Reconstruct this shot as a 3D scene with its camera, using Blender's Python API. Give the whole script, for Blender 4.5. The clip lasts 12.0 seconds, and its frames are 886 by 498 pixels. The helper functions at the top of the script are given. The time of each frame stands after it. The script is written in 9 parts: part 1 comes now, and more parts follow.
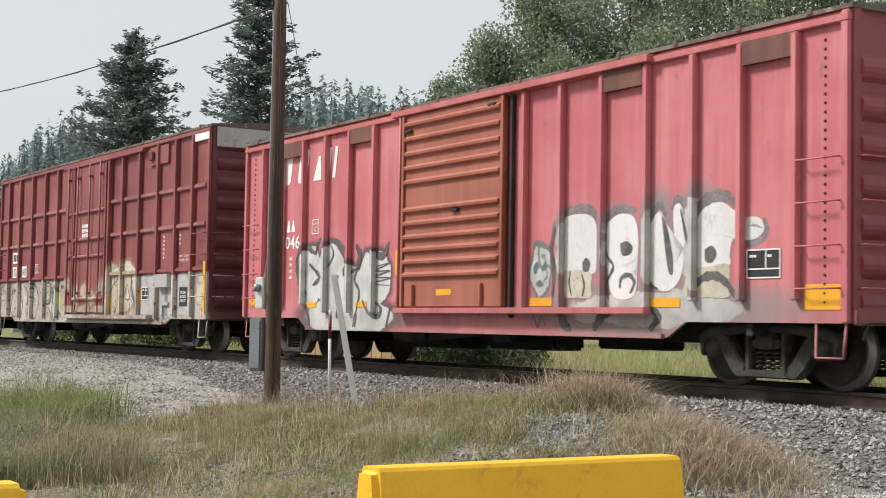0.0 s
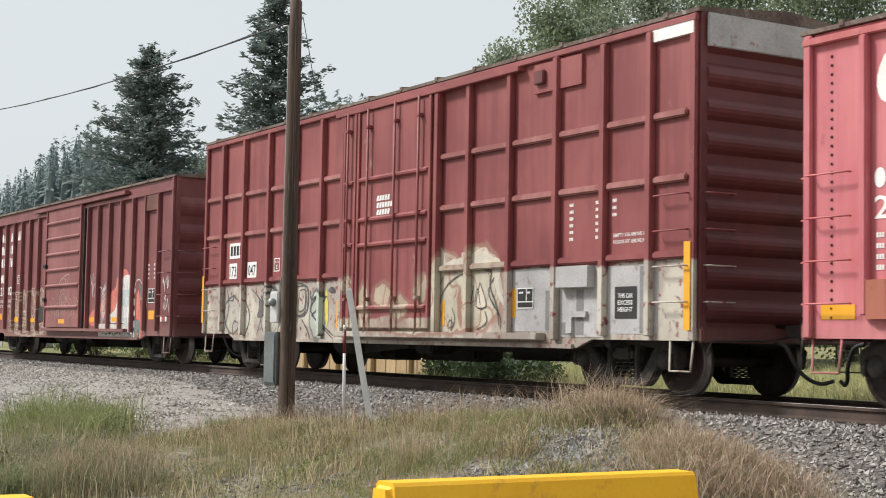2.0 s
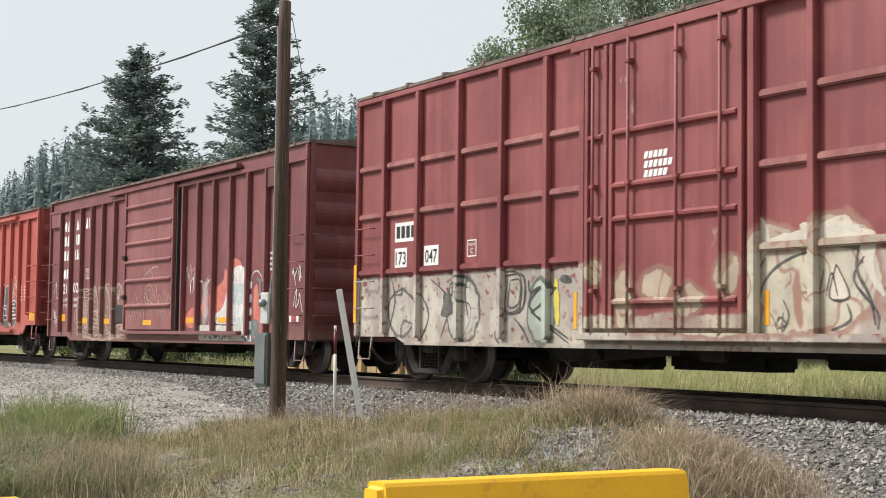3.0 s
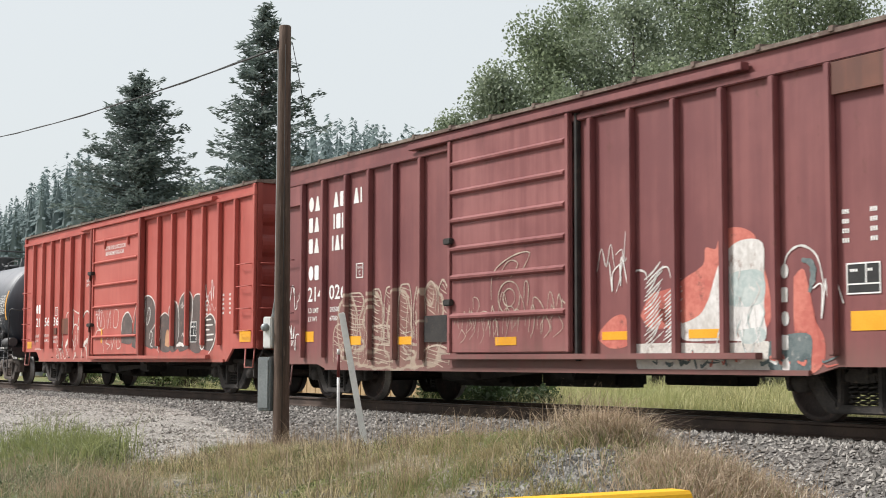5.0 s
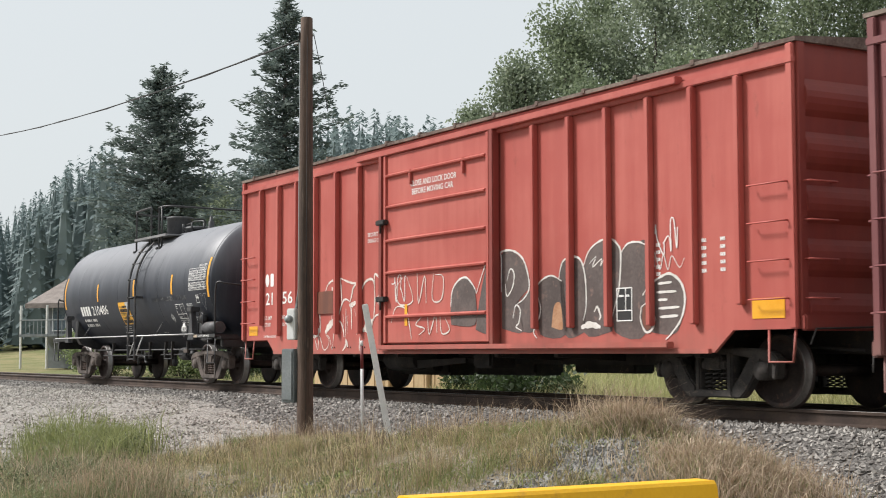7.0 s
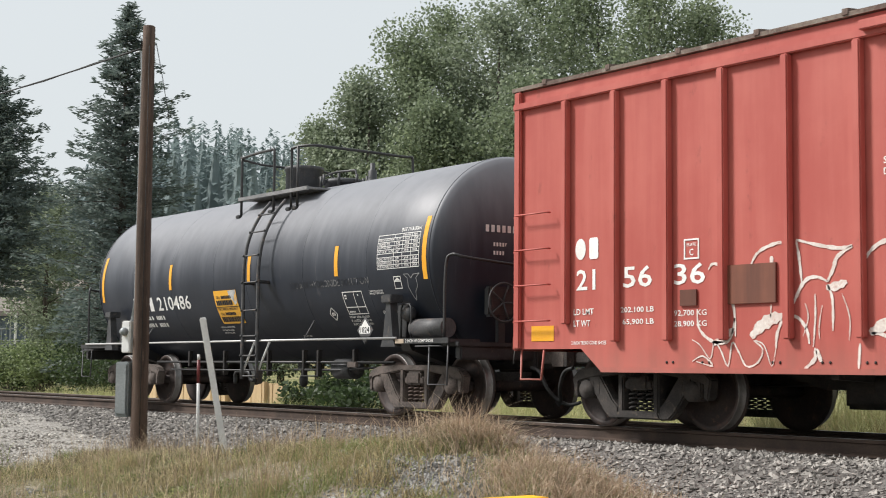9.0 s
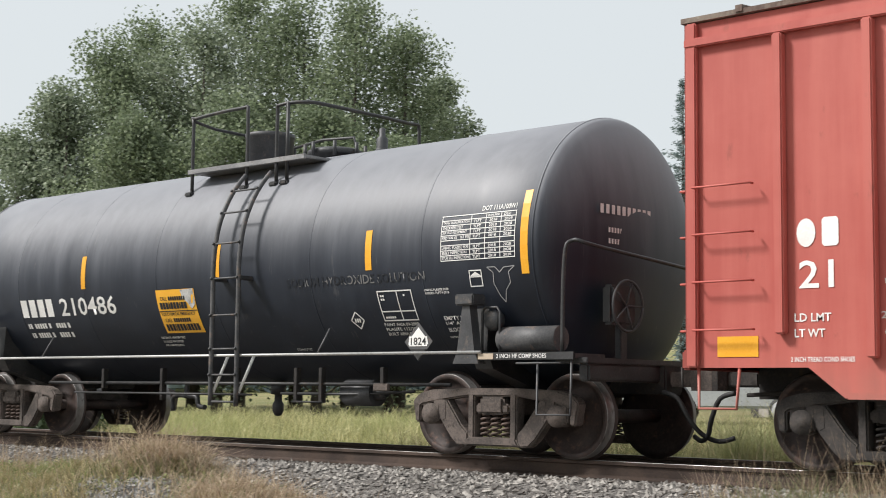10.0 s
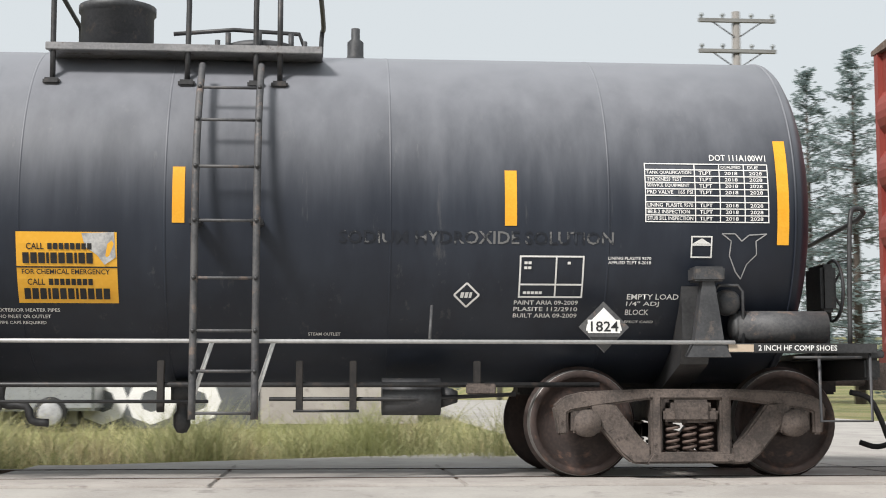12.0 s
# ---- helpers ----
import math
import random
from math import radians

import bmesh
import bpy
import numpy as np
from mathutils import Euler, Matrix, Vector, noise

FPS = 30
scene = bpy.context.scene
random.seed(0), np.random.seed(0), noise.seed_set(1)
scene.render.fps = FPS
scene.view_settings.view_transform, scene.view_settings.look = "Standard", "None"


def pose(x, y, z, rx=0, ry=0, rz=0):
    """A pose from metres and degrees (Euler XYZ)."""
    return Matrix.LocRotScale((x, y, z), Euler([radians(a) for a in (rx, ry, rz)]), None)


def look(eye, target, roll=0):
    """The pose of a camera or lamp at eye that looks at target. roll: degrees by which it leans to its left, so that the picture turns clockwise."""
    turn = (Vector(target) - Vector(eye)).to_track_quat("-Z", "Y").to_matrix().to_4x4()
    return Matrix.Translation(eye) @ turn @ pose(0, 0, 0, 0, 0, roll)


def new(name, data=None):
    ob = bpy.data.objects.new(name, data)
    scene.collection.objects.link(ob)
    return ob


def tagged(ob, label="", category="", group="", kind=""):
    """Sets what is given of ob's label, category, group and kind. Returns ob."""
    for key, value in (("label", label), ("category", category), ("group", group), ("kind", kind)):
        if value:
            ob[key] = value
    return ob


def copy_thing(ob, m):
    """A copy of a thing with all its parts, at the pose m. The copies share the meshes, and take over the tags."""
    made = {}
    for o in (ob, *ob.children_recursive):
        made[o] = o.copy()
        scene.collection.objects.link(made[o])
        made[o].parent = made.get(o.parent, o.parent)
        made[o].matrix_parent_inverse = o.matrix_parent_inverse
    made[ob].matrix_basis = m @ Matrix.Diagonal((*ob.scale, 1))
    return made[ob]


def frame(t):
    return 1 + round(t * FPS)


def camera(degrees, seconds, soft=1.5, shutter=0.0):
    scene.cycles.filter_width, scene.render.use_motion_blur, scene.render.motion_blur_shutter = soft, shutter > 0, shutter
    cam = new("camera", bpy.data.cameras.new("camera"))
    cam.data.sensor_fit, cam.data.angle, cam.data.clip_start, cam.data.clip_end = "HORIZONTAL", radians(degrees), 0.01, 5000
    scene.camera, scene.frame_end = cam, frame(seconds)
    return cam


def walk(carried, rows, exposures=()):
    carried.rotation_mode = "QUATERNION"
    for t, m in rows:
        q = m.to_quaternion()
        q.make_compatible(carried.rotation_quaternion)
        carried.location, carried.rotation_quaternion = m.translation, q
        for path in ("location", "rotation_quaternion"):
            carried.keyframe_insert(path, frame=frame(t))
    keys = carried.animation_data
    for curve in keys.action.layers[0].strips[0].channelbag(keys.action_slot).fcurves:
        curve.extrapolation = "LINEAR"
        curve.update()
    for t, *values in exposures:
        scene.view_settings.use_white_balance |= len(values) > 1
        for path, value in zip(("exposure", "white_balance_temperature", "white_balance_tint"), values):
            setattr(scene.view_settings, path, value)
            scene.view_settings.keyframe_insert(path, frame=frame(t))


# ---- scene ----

# ---- camera: turns on one spot beside the level crossing ----
EYE = (0.0, -13.41, 0.684)
cam = camera(33.56, 12.0, soft=1.0, shutter=0.12)
# seconds, heading right of +y, pitch up, roll, in degrees
TURNS = [(0, -58.59, 2.96, 0.94), (0.5, -58.66, 3.46, 1.19), (1, -58.84, 3.69, 1.28), (1.5, -59.07, 3.68, 1.21), (2, -59.17, 3.52, 1.04), (2.5, -59.04, 3.42, 0.90), (2.7, -58.93, 3.42, 0.83), (4.3, -58.32, 4.05, 0.38), (4.5, -58.42, 4.15, 0.30), (5, -58.88, 4.40, 0.13), (5.5, -59.41, 4.47, -0.07), (6, -59.73, 4.39, -0.17), (6.5, -59.86, 4.20, -0.20), (6.7, -59.86, 4.11, -0.18), (8.3, -57.68, 4.20, 0.26), (8.5, -56.83, 4.31, 0.33), (9, -53.56, 4.69, 0.55), (9.5, -48.67, 5.17, 0.70), (10, -41.95, 5.61, 0.66), (10.5, -32.83, 6.08, 0.55), (11, -21.66, 6.30, 0.22), (11.5, -8.83, 6.10, 0.07), (12, 4.50, 5.72, 0.00)]


def aim(yaw, pitch, roll):
    yaw, pitch = radians(yaw), radians(pitch)
    way = Vector((math.sin(yaw) * math.cos(pitch), math.cos(yaw) * math.cos(pitch), math.sin(pitch)))
    return look(EYE, Vector(EYE) + way * 10, roll)


walk(cam, [(t, aim(a, b, c)) for t, a, b, c in TURNS], exposures=[(0, 0.08), (1.5, 0.07), (2.5, 0.19), (5, 0.20), (6, 0.15), (9.5, 0.15), (10.8, 0.19), (12, 0.12)])
# seconds, metres that the train has gone along the track
TRAIN = [(0, -78.57), (0.5, -74.77), (1, -71.01), (1.5, -67.26), (2, -63.50), (2.5, -59.77), (2.7, -58.28), (4.3, -46.43), (4.5, -44.94), (5, -41.23), (5.5, -37.54), (6, -33.91), (6.5, -30.27), (6.7, -28.81), (8.3, -17.36), (8.5, -15.96), (9, -12.44), (9.5, -8.92), (10, -5.43), (10.5, -1.94), (11, 1.43), (11.5, 4.70), (12, 7.94)]
BEND, BEND_X = -0.000229, -19.56


def track_y(x):
    """The track's centre line, a very gentle bend beyond BEND_X."""
    return BEND * min(0.0, x - BEND_X) ** 2


# ---- light: a smoky, overcast afternoon ----
world = bpy.data.worlds.new("sky")
scene.world = world
world.use_nodes = True
wn, wl = world.node_tree.nodes, world.node_tree.links
sky_tex = wn.new("ShaderNodeTexSky")
sky_tex.sky_type, sky_tex.sun_disc = "NISHITA", False
sky_tex.sun_elevation, sky_tex.sun_rotation = radians(52), radians(224)
sky_tex.dust_density = 6.0
sky_gain = wn.new("ShaderNodeMix")
sky_gain.data_type, sky_gain.blend_type = "RGBA", "MIX"
sky_gain.inputs[0].default_value = 0.86
sky_gain.inputs[7].default_value = (7.3, 7.75, 7.95, 1)
wl.new(sky_tex.outputs[0], sky_gain.inputs[6])
wl.new(sky_gain.outputs[2], wn["Background"].inputs[0])
wn["Background"].inputs[1].default_value = 0.1
sun = new("sun", bpy.data.lights.new("sun", "SUN"))
sun.data.energy, sun.data.angle, sun.data.color = 4.4, radians(12), (1.0, 0.97, 0.94)
sun.matrix_world = look((-48, -50, 68), (0, 0, 0))


# ---- materials ----
class Nodes:
    """Short hand for building a node material."""

    def __init__(self, name):
        self.mat = bpy.data.materials.new(name)
        self.mat.use_nodes = True
        self.tree = self.mat.node_tree
        self.out = self.tree.nodes["Principled BSDF"]
        self.pos = self.add("ShaderNodeTexCoord").outputs["Object"]

    def add(self, kind):
        return self.tree.nodes.new(kind)

    def put(self, socket, value):
        if isinstance(value, bpy.types.NodeSocket):
            self.tree.links.new(value, socket)
        elif isinstance(value, (tuple, list)) and len(value) == 3 and socket.type == "RGBA":
            socket.default_value = (*value, 1)
        else:
            socket.default_value = value

    def math(self, op, a, b=0.0, clamp=False):
        n = self.add("ShaderNodeMath")
        n.operation, n.use_clamp = op, clamp
        self.put(n.inputs[0], a), self.put(n.inputs[1], b)
        return n.outputs[0]

    def mix(self, fac, a, b, blend="MIX"):
        n = self.add("ShaderNodeMix")
        n.data_type, n.blend_type = "RGBA", blend
        self.put(n.inputs[0], fac), self.put(n.inputs[6], a), self.put(n.inputs[7], b)
        return n.outputs[2]

    def noise(self, scale, detail=4.0, stretch=(1, 1, 1), rough=0.55, shift=(0, 0, 0)):
        m = self.add("ShaderNodeMapping")
        m.inputs["Scale"].default_value, m.inputs["Location"].default_value = stretch, shift
        self.put(m.inputs["Vector"], self.pos)
        n = self.add("ShaderNodeTexNoise")
        n.inputs["Scale"].default_value, n.inputs["Detail"].default_value, n.inputs["Roughness"].default_value = scale, detail, rough
        self.put(n.inputs["Vector"], m.outputs[0])
        return n.outputs["Fac"]

    def ramp(self, fac, lo, hi):
        n = self.add("ShaderNodeMapRange")
        n.interpolation_type = "SMOOTHSTEP"
        self.put(n.inputs[0], fac)
        n.inputs[1].default_value, n.inputs[2].default_value = lo, hi
        return n.outputs[0]

    def bump(self, height, strength=0.2, distance=0.02):
        n = self.add("ShaderNodeBump")
        n.inputs["Strength"].default_value, n.inputs["Distance"].default_value = strength, distance
        self.put(n.inputs["Height"], height)
        self.put(self.out.inputs["Normal"], n.outputs[0])

    def xyz(self):
        n = self.add("ShaderNodeSeparateXYZ")
        self.put(n.inputs[0], self.pos)
        return n.outputs

    def random(self, island=False):
        if island:
            return self.add("ShaderNodeNewGeometry").outputs["Random Per Island"]
        return self.add("ShaderNodeObjectInfo").outputs["Random"]

    def finish(self, color, rough, metal=0.0):
        self.put(self.out.inputs["Base Color"], color)
        self.put(self.out.inputs["Roughness"], rough)
        self.put(self.out.inputs["Metallic"], metal)
        return self.mat


def surface(name, a, b, rough=0.7, metal=0.0, scale=2.0, grain=30.0, bump=0.2, spots=None, stretch=(1, 1, 1), vary=0.0):
    """Two colours mixed at two scales, with optional spots of a third and variation from piece to piece."""
    n = Nodes(name)
    big, small = n.noise(scale, 4, stretch), n.noise(grain, 3, stretch)
    col = n.mix(n.ramp(n.math("ADD", n.math("MULTIPLY", big, 0.6), n.math("MULTIPLY", small, 0.4)), 0.36, 0.64), a, b)
    if spots:
        col = n.mix(n.ramp(n.noise(scale * 2.7, 6, stretch, 0.7, (3, 7, 1)), 0.56, 0.68), col, spots)
    if vary:
        v = n.math("ADD", 1 - vary, n.math("MULTIPLY", n.random(), 2 * vary))
        c = n.add("ShaderNodeVectorMath")
        c.operation = "SCALE"
        n.put(c.inputs[0], col), n.put(c.inputs["Scale"], v)
        col = c.outputs[0]
    n.bump(small, bump, 0.01)
    return n.finish(col, n.math("ADD", rough - 0.08, n.math("MULTIPLY", small, 0.16)), metal)


def car_paint(name, base, faded, rust=(0.10, 0.035, 0.02), tags=(), band=None, worn=0.5, light=(0.62, 0.6, 0.56), rough=0.55):
    """Weathered railcar paint with streaks, rust and spray-painted tags.
    tags: (fill, line, blobs, holes), blobs and holes being ellipses (x, z, rx, rz) on the car's side."""
    n = Nodes(name)
    x, y, z = n.xyz()
    cloud = n.noise(0.7, 5)
    streak = n.noise(1.0, 5, (5, 5, 0.35), 0.6)
    grain = n.noise(22, 4)
    col = n.mix(n.ramp(n.math("ADD", n.math("MULTIPLY", cloud, 0.55), n.math("MULTIPLY", streak, 0.45)), 0.38, 0.63), base, faded)
    if band:
        top, tint, tint_b = band
        edge = n.math("ADD", top, n.math("MULTIPLY", n.math("SUBTRACT", n.noise(2.2, 4, (1, 1, 0.2)), 0.5), 0.22))
        patch = n.mix(n.ramp(n.noise(1.6, 3, (1, 1, 0.6)), 0.4, 0.55), tint, tint_b)
        col = n.mix(n.math("MULTIPLY", n.ramp(n.math("SUBTRACT", edge, z), -0.02, 0.02), n.ramp(n.noise(9, 5), 0.68, 0.55)), col, patch)
    warp = n.math("MULTIPLY", n.math("SUBTRACT", n.noise(2.6, 3, (1, 0, 1)), 0.5), 0.30)
    warp_b = n.math("MULTIPLY", n.math("SUBTRACT", n.noise(2.6, 3, (1, 0, 1), 0.5, (9, 0, 4)), 0.5), 0.30)
    px, pz = n.math("ADD", x, warp), n.math("ADD", z, warp_b)
    near_side = n.math("LESS_THAN", y, 0.0)

    def ellipses(shapes):
        best = None
        for cx, cz, rx, rz in shapes:
            a = n.math("DIVIDE", n.math("SUBTRACT", px, cx), rx)
            b = n.math("DIVIDE", n.math("SUBTRACT", pz, cz), rz)
            d = n.math("SQRT", n.math("ADD", n.math("MULTIPLY", a, a), n.math("MULTIPLY", b, b)))
            d = n.math("MULTIPLY", n.math("SUBTRACT", d, 1.0), min(rx, rz))
            best = d if best is None else n.math("MINIMUM", best, d)
        return best

    for fill, line, blobs, holes, halo, cover in tags:
        d = ellipses(blobs)
        wear = n.math("MULTIPLY", near_side, n.ramp(n.math("ADD", n.math("MULTIPLY", grain, 0.5), n.math("MULTIPLY", streak, 0.5)), 0.72, 0.56))
        if halo > 0.25:
            ragged = n.math("ADD", d, n.math("MULTIPLY", n.math("SUBTRACT", n.noise(2.1, 5, (1, 0, 1), 0.65, (7, 0, 3)), 0.5), 0.9))
            edge = n.math("MULTIPLY", n.ramp(ragged, halo * 0.62, halo * 0.5), n.ramp(d, -0.05, -0.03))
        else:
            edge = n.math("MULTIPLY", n.ramp(d, halo, 0.0), n.ramp(d, -0.05, -0.03))
        col = n.mix(n.math("MULTIPLY", n.math("MULTIPLY", edge, 0.85), wear), col, line)
        scrib = n.ramp(n.math("ABSOLUTE", n.math("SUBTRACT", n.noise(1.5, 1.0, (1, 0, 0.8), 0.4, (2.5, 0, 6)), 0.5)), 0.016, 0.007)
        shade = n.mix(n.ramp(n.noise(2.0, 3, (1, 0, 1)), 0.35, 0.65), fill, tuple(c * 0.72 for c in fill))
        col = n.mix(n.math("MULTIPLY", n.math("MULTIPLY", n.ramp(d, -0.025, -0.045), cover), wear), col, shade)
        if cover > 1.0:
            continue
        # inner strokes follow the outline's own contours
        ring = n.math("ABSOLUTE", n.math("SUBTRACT", n.math("ABSOLUTE", n.math("SUBTRACT", n.math("ABSOLUTE", d), 0.16)), 0.05))
        col = n.mix(n.math("MULTIPLY", n.math("MULTIPLY", n.ramp(ring, 0.02, 0.008), n.ramp(d, 0.0, -0.02)), n.math("MULTIPLY", wear, n.ramp(n.noise(1.3, 2, (1, 0, 1), 0.5, (4, 0, 2)), 0.5, 0.6))), col, line)
        col = n.mix(n.math("MULTIPLY", n.math("MULTIPLY", scrib, n.ramp(d, 0.05, -0.02)), n.math("MULTIPLY", wear, 0.8)), col, line)
        if holes:
            col = n.mix(n.math("MULTIPLY", n.ramp(ellipses(holes), 0.02, -0.01), wear), col, line)
    col = n.mix(n.math("MULTIPLY", n.ramp(n.noise(3.4, 8, (1, 1, 0.5), 0.72, (2, 5, 8)), 0.60, 0.70), worn), col, rust)
    dust = n.math("MULTIPLY", n.ramp(n.math("ADD", z, n.math("MULTIPLY", streak, 0.8)), 1.5, 0.9), 0.35)
    col = n.mix(dust, col, (0.20, 0.15, 0.115))
    n.bump(n.math("ADD", n.math("MULTIPLY", cloud, 2.0), n.math("MULTIPLY", grain, 0.12)), 0.25, 0.02)
    return n.finish(col, n.math("ADD", rough - 0.1, n.math("MULTIPLY", streak, 0.25)))


def leaf_mat(name, a, b, c, rough=0.6, glow=0.4, bias=1.4):
    n = Nodes(name)
    r = n.random(island=True)
    col = n.mix(n.math("POWER", r, bias), a, b)
    col = n.mix(n.ramp(n.noise(0.35, 3), 0.4, 0.68), col, c)
    n.finish(col, rough)
    thin, both = n.add("ShaderNodeBsdfTranslucent"), n.add("ShaderNodeMixShader")
    n.put(thin.inputs[0], col)
    both.inputs[0].default_value = glow
    n.tree.links.new(n.out.outputs[0], both.inputs[1])
    n.tree.links.new(thin.outputs[0], both.inputs[2])
    n.tree.links.new(both.outputs[0], n.tree.nodes["Material Output"].inputs[0])
    return n.mat


STEEL_DARK = surface("dark_underframe_steel", (0.012, 0.011, 0.011), (0.035, 0.03, 0.027), 0.8, 0.0, 3, 40, 0.3, (0.06, 0.04, 0.03))
TRUCK_IRON = surface("dusty_cast_iron", (0.058, 0.048, 0.043), (0.14, 0.112, 0.097), 0.85, 0.0, 4, 50, 0.4, (0.045, 0.035, 0.03))
TRUCK_DARK = surface("dark_cast_iron", (0.02, 0.018, 0.017), (0.055, 0.047, 0.042), 0.85, 0.0, 4, 50, 0.4, (0.09, 0.07, 0.055))
WHEEL_MAT = surface("rusty_wheel_steel", (0.03, 0.022, 0.02), (0.07, 0.048, 0.042), 0.65, 0.2, 2.5, 40, 0.3, (0.13, 0.075, 0.055))
TREAD_MAT = surface("polished_wheel_rim", (0.17, 0.16, 0.155), (0.27, 0.26, 0.25), 0.45, 0.7, 3, 40, 0.1, (0.08, 0.065, 0.055))
SPRING_MAT = surface("rusted_spring", (0.09, 0.065, 0.055), (0.17, 0.12, 0.10), 0.7, 0.1, 6, 60, 0.3)
RAIL_MAT = surface("rusty_rail_side", (0.045, 0.03, 0.024), (0.09, 0.06, 0.045), 0.8, 0.1, 3, 50, 0.3)
RAIL_TOP = surface("worn_rail_head", (0.16, 0.15, 0.145), (0.25, 0.24, 0.23), 0.35, 0.8, 3, 30, 0.1)
TIE_MAT = surface("creosoted_tie", (0.03, 0.024, 0.02), (0.08, 0.065, 0.05), 0.9, 0.0, 2, 30, 0.6, (0.12, 0.10, 0.08), (1, 6, 1), 0.3)
STONE_MAT = surface("crushed_ballast", (0.13, 0.125, 0.12), (0.33, 0.32, 0.30), 0.9, 0.0, 9, 60, 0.6, (0.40, 0.39, 0.37))
WHITE_PAINT = surface("chalky_white_lettering", (0.70, 0.69, 0.66), (0.82, 0.81, 0.79), 0.6, 0.0, 3, 40, 0.1)
YELLOW_REF = surface("amber_reflector", (0.75, 0.34, 0.015), (0.82, 0.40, 0.03), 0.4, 0.0, 3, 60, 0.1)
YELLOW_CONCRETE = surface("yellow_painted_concrete", (0.80, 0.42, 0.008), (0.86, 0.48, 0.012), 0.55, 0.0, 1.5, 30, 0.35, (0.66, 0.34, 0.02))
POLE_WOOD = surface("weathered_pole_wood", (0.045, 0.03, 0.022), (0.115, 0.075, 0.055), 0.9, 0.0, 2, 25, 0.6, (0.16, 0.115, 0.09), (6, 6, 0.25))
WHITE_WOOD = surface("white_painted_post", (0.66, 0.66, 0.64), (0.78, 0.78, 0.76), 0.7, 0.0, 2, 20, 0.3)
GREY_METAL = surface("grey_enclosure_metal", (0.22, 0.24, 0.245), (0.30, 0.32, 0.325), 0.5, 0.3, 2, 30, 0.1)
BLACK_RUBBER = surface("black_rubber", (0.012, 0.012, 0.012), (0.025, 0.025, 0.025), 0.7, 0, 4, 40, 0.2)
BARK = surface("grey_bark", (0.05, 0.04, 0.033), (0.11, 0.09, 0.075), 0.95, 0, 3, 25, 0.7, None, (3, 3, 0.6))
ASPHALT = surface("pale_worn_asphalt", (0.30, 0.28, 0.26), (0.40, 0.38, 0.35), 0.9, 0, 1.2, 60, 0.3, (0.24, 0.22, 0.205))
BALLAST = Nodes("dark_ballast_bed")
_e = BALLAST
_col = _e.mix(_e.ramp(_e.noise(18, 5, (1, 1, 1), 0.7), 0.38, 0.62), (0.07, 0.063, 0.058), (0.22, 0.205, 0.19))
_e.bump(_e.noise(16, 6, (1, 1, 1), 0.7), 0.9, 0.06)
BALLAST = _e.finish(_col, 0.95)
GRASS_DRY = leaf_mat("dry_grass", (0.14, 0.12, 0.06), (0.78, 0.66, 0.40), (0.36, 0.31, 0.16), bias=1.7)
GRASS_STRAW = leaf_mat("straw_grass", (0.14, 0.10, 0.065), (0.80, 0.66, 0.48), (0.40, 0.30, 0.20), bias=1.7)
TUSSOCK_STRAW = leaf_mat("bleached_straw", (0.22, 0.16, 0.11), (0.84, 0.70, 0.53), (0.50, 0.39, 0.28), bias=1.3)
GRASS_GREEN = leaf_mat("green_grass", (0.065, 0.09, 0.035), (0.44, 0.47, 0.20), (0.25, 0.275, 0.11), bias=1.4)
# Air haze is mixed into the needle colours, most into the distant ones.
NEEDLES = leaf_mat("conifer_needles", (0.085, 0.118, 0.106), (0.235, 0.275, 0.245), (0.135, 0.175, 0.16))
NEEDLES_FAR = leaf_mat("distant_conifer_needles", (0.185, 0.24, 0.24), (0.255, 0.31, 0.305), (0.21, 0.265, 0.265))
LEAVES = leaf_mat("aspen_leaves", (0.105, 0.14, 0.075), (0.36, 0.42, 0.26), (0.19, 0.235, 0.14))
LEAVES_PALE = leaf_mat("pale_aspen_leaves", (0.14, 0.18, 0.11), (0.42, 0.47, 0.34), (0.23, 0.275, 0.18))


# ---- building helpers ----
def part(name, bm, material, parent, label="", m=None):
    me = bpy.data.meshes.new(name)
    bm.to_mesh(me)
    bm.free()
    me.materials.append(material)
    ob = new(name, me)
    ob.parent = parent
    if m is not None:
        ob.matrix_basis = m
    return tagged(ob, label)


def again(ob, m, parent=None):
    """One more part on the same mesh."""
    o = ob.copy()
    scene.collection.objects.link(o)
    o.parent = parent or ob.parent
    o.matrix_basis = m
    return o


def thing(name, label, category, m=None, group="", kind=""):
    ob = new(name)
    if m is not None:
        ob.matrix_basis = m
    return tagged(ob, label, category, group, kind)


def faces(bm, verts, idx):
    vs = [bm.verts.new(v) for v in verts]
    for f in idx:
        bm.faces.new([vs[i] for i in f])
    return vs


def box(bm, x0, x1, y0, y1, z0, z1, m=None):
    vs = [(x, y, z) for x in (x0, x1) for y in (y0, y1) for z in (z0, z1)]
    if m is not None:
        vs = [m @ Vector(v) for v in vs]
    faces(bm, vs, [(0, 1, 3, 2), (4, 6, 7, 5), (0, 4, 5, 1), (2, 3, 7, 6), (0, 2, 6, 4), (1, 5, 7, 3)])
    return bm


def soft_box(x0, x1, y0, y1, z0, z1, r=0.01, m=None):
    bm = box(bmesh.new(), x0, x1, y0, y1, z0, z1, m)
    bmesh.ops.bevel(bm, geom=bm.edges[:], offset=r, segments=2, affect="EDGES", clamp_overlap=True)
    return bm


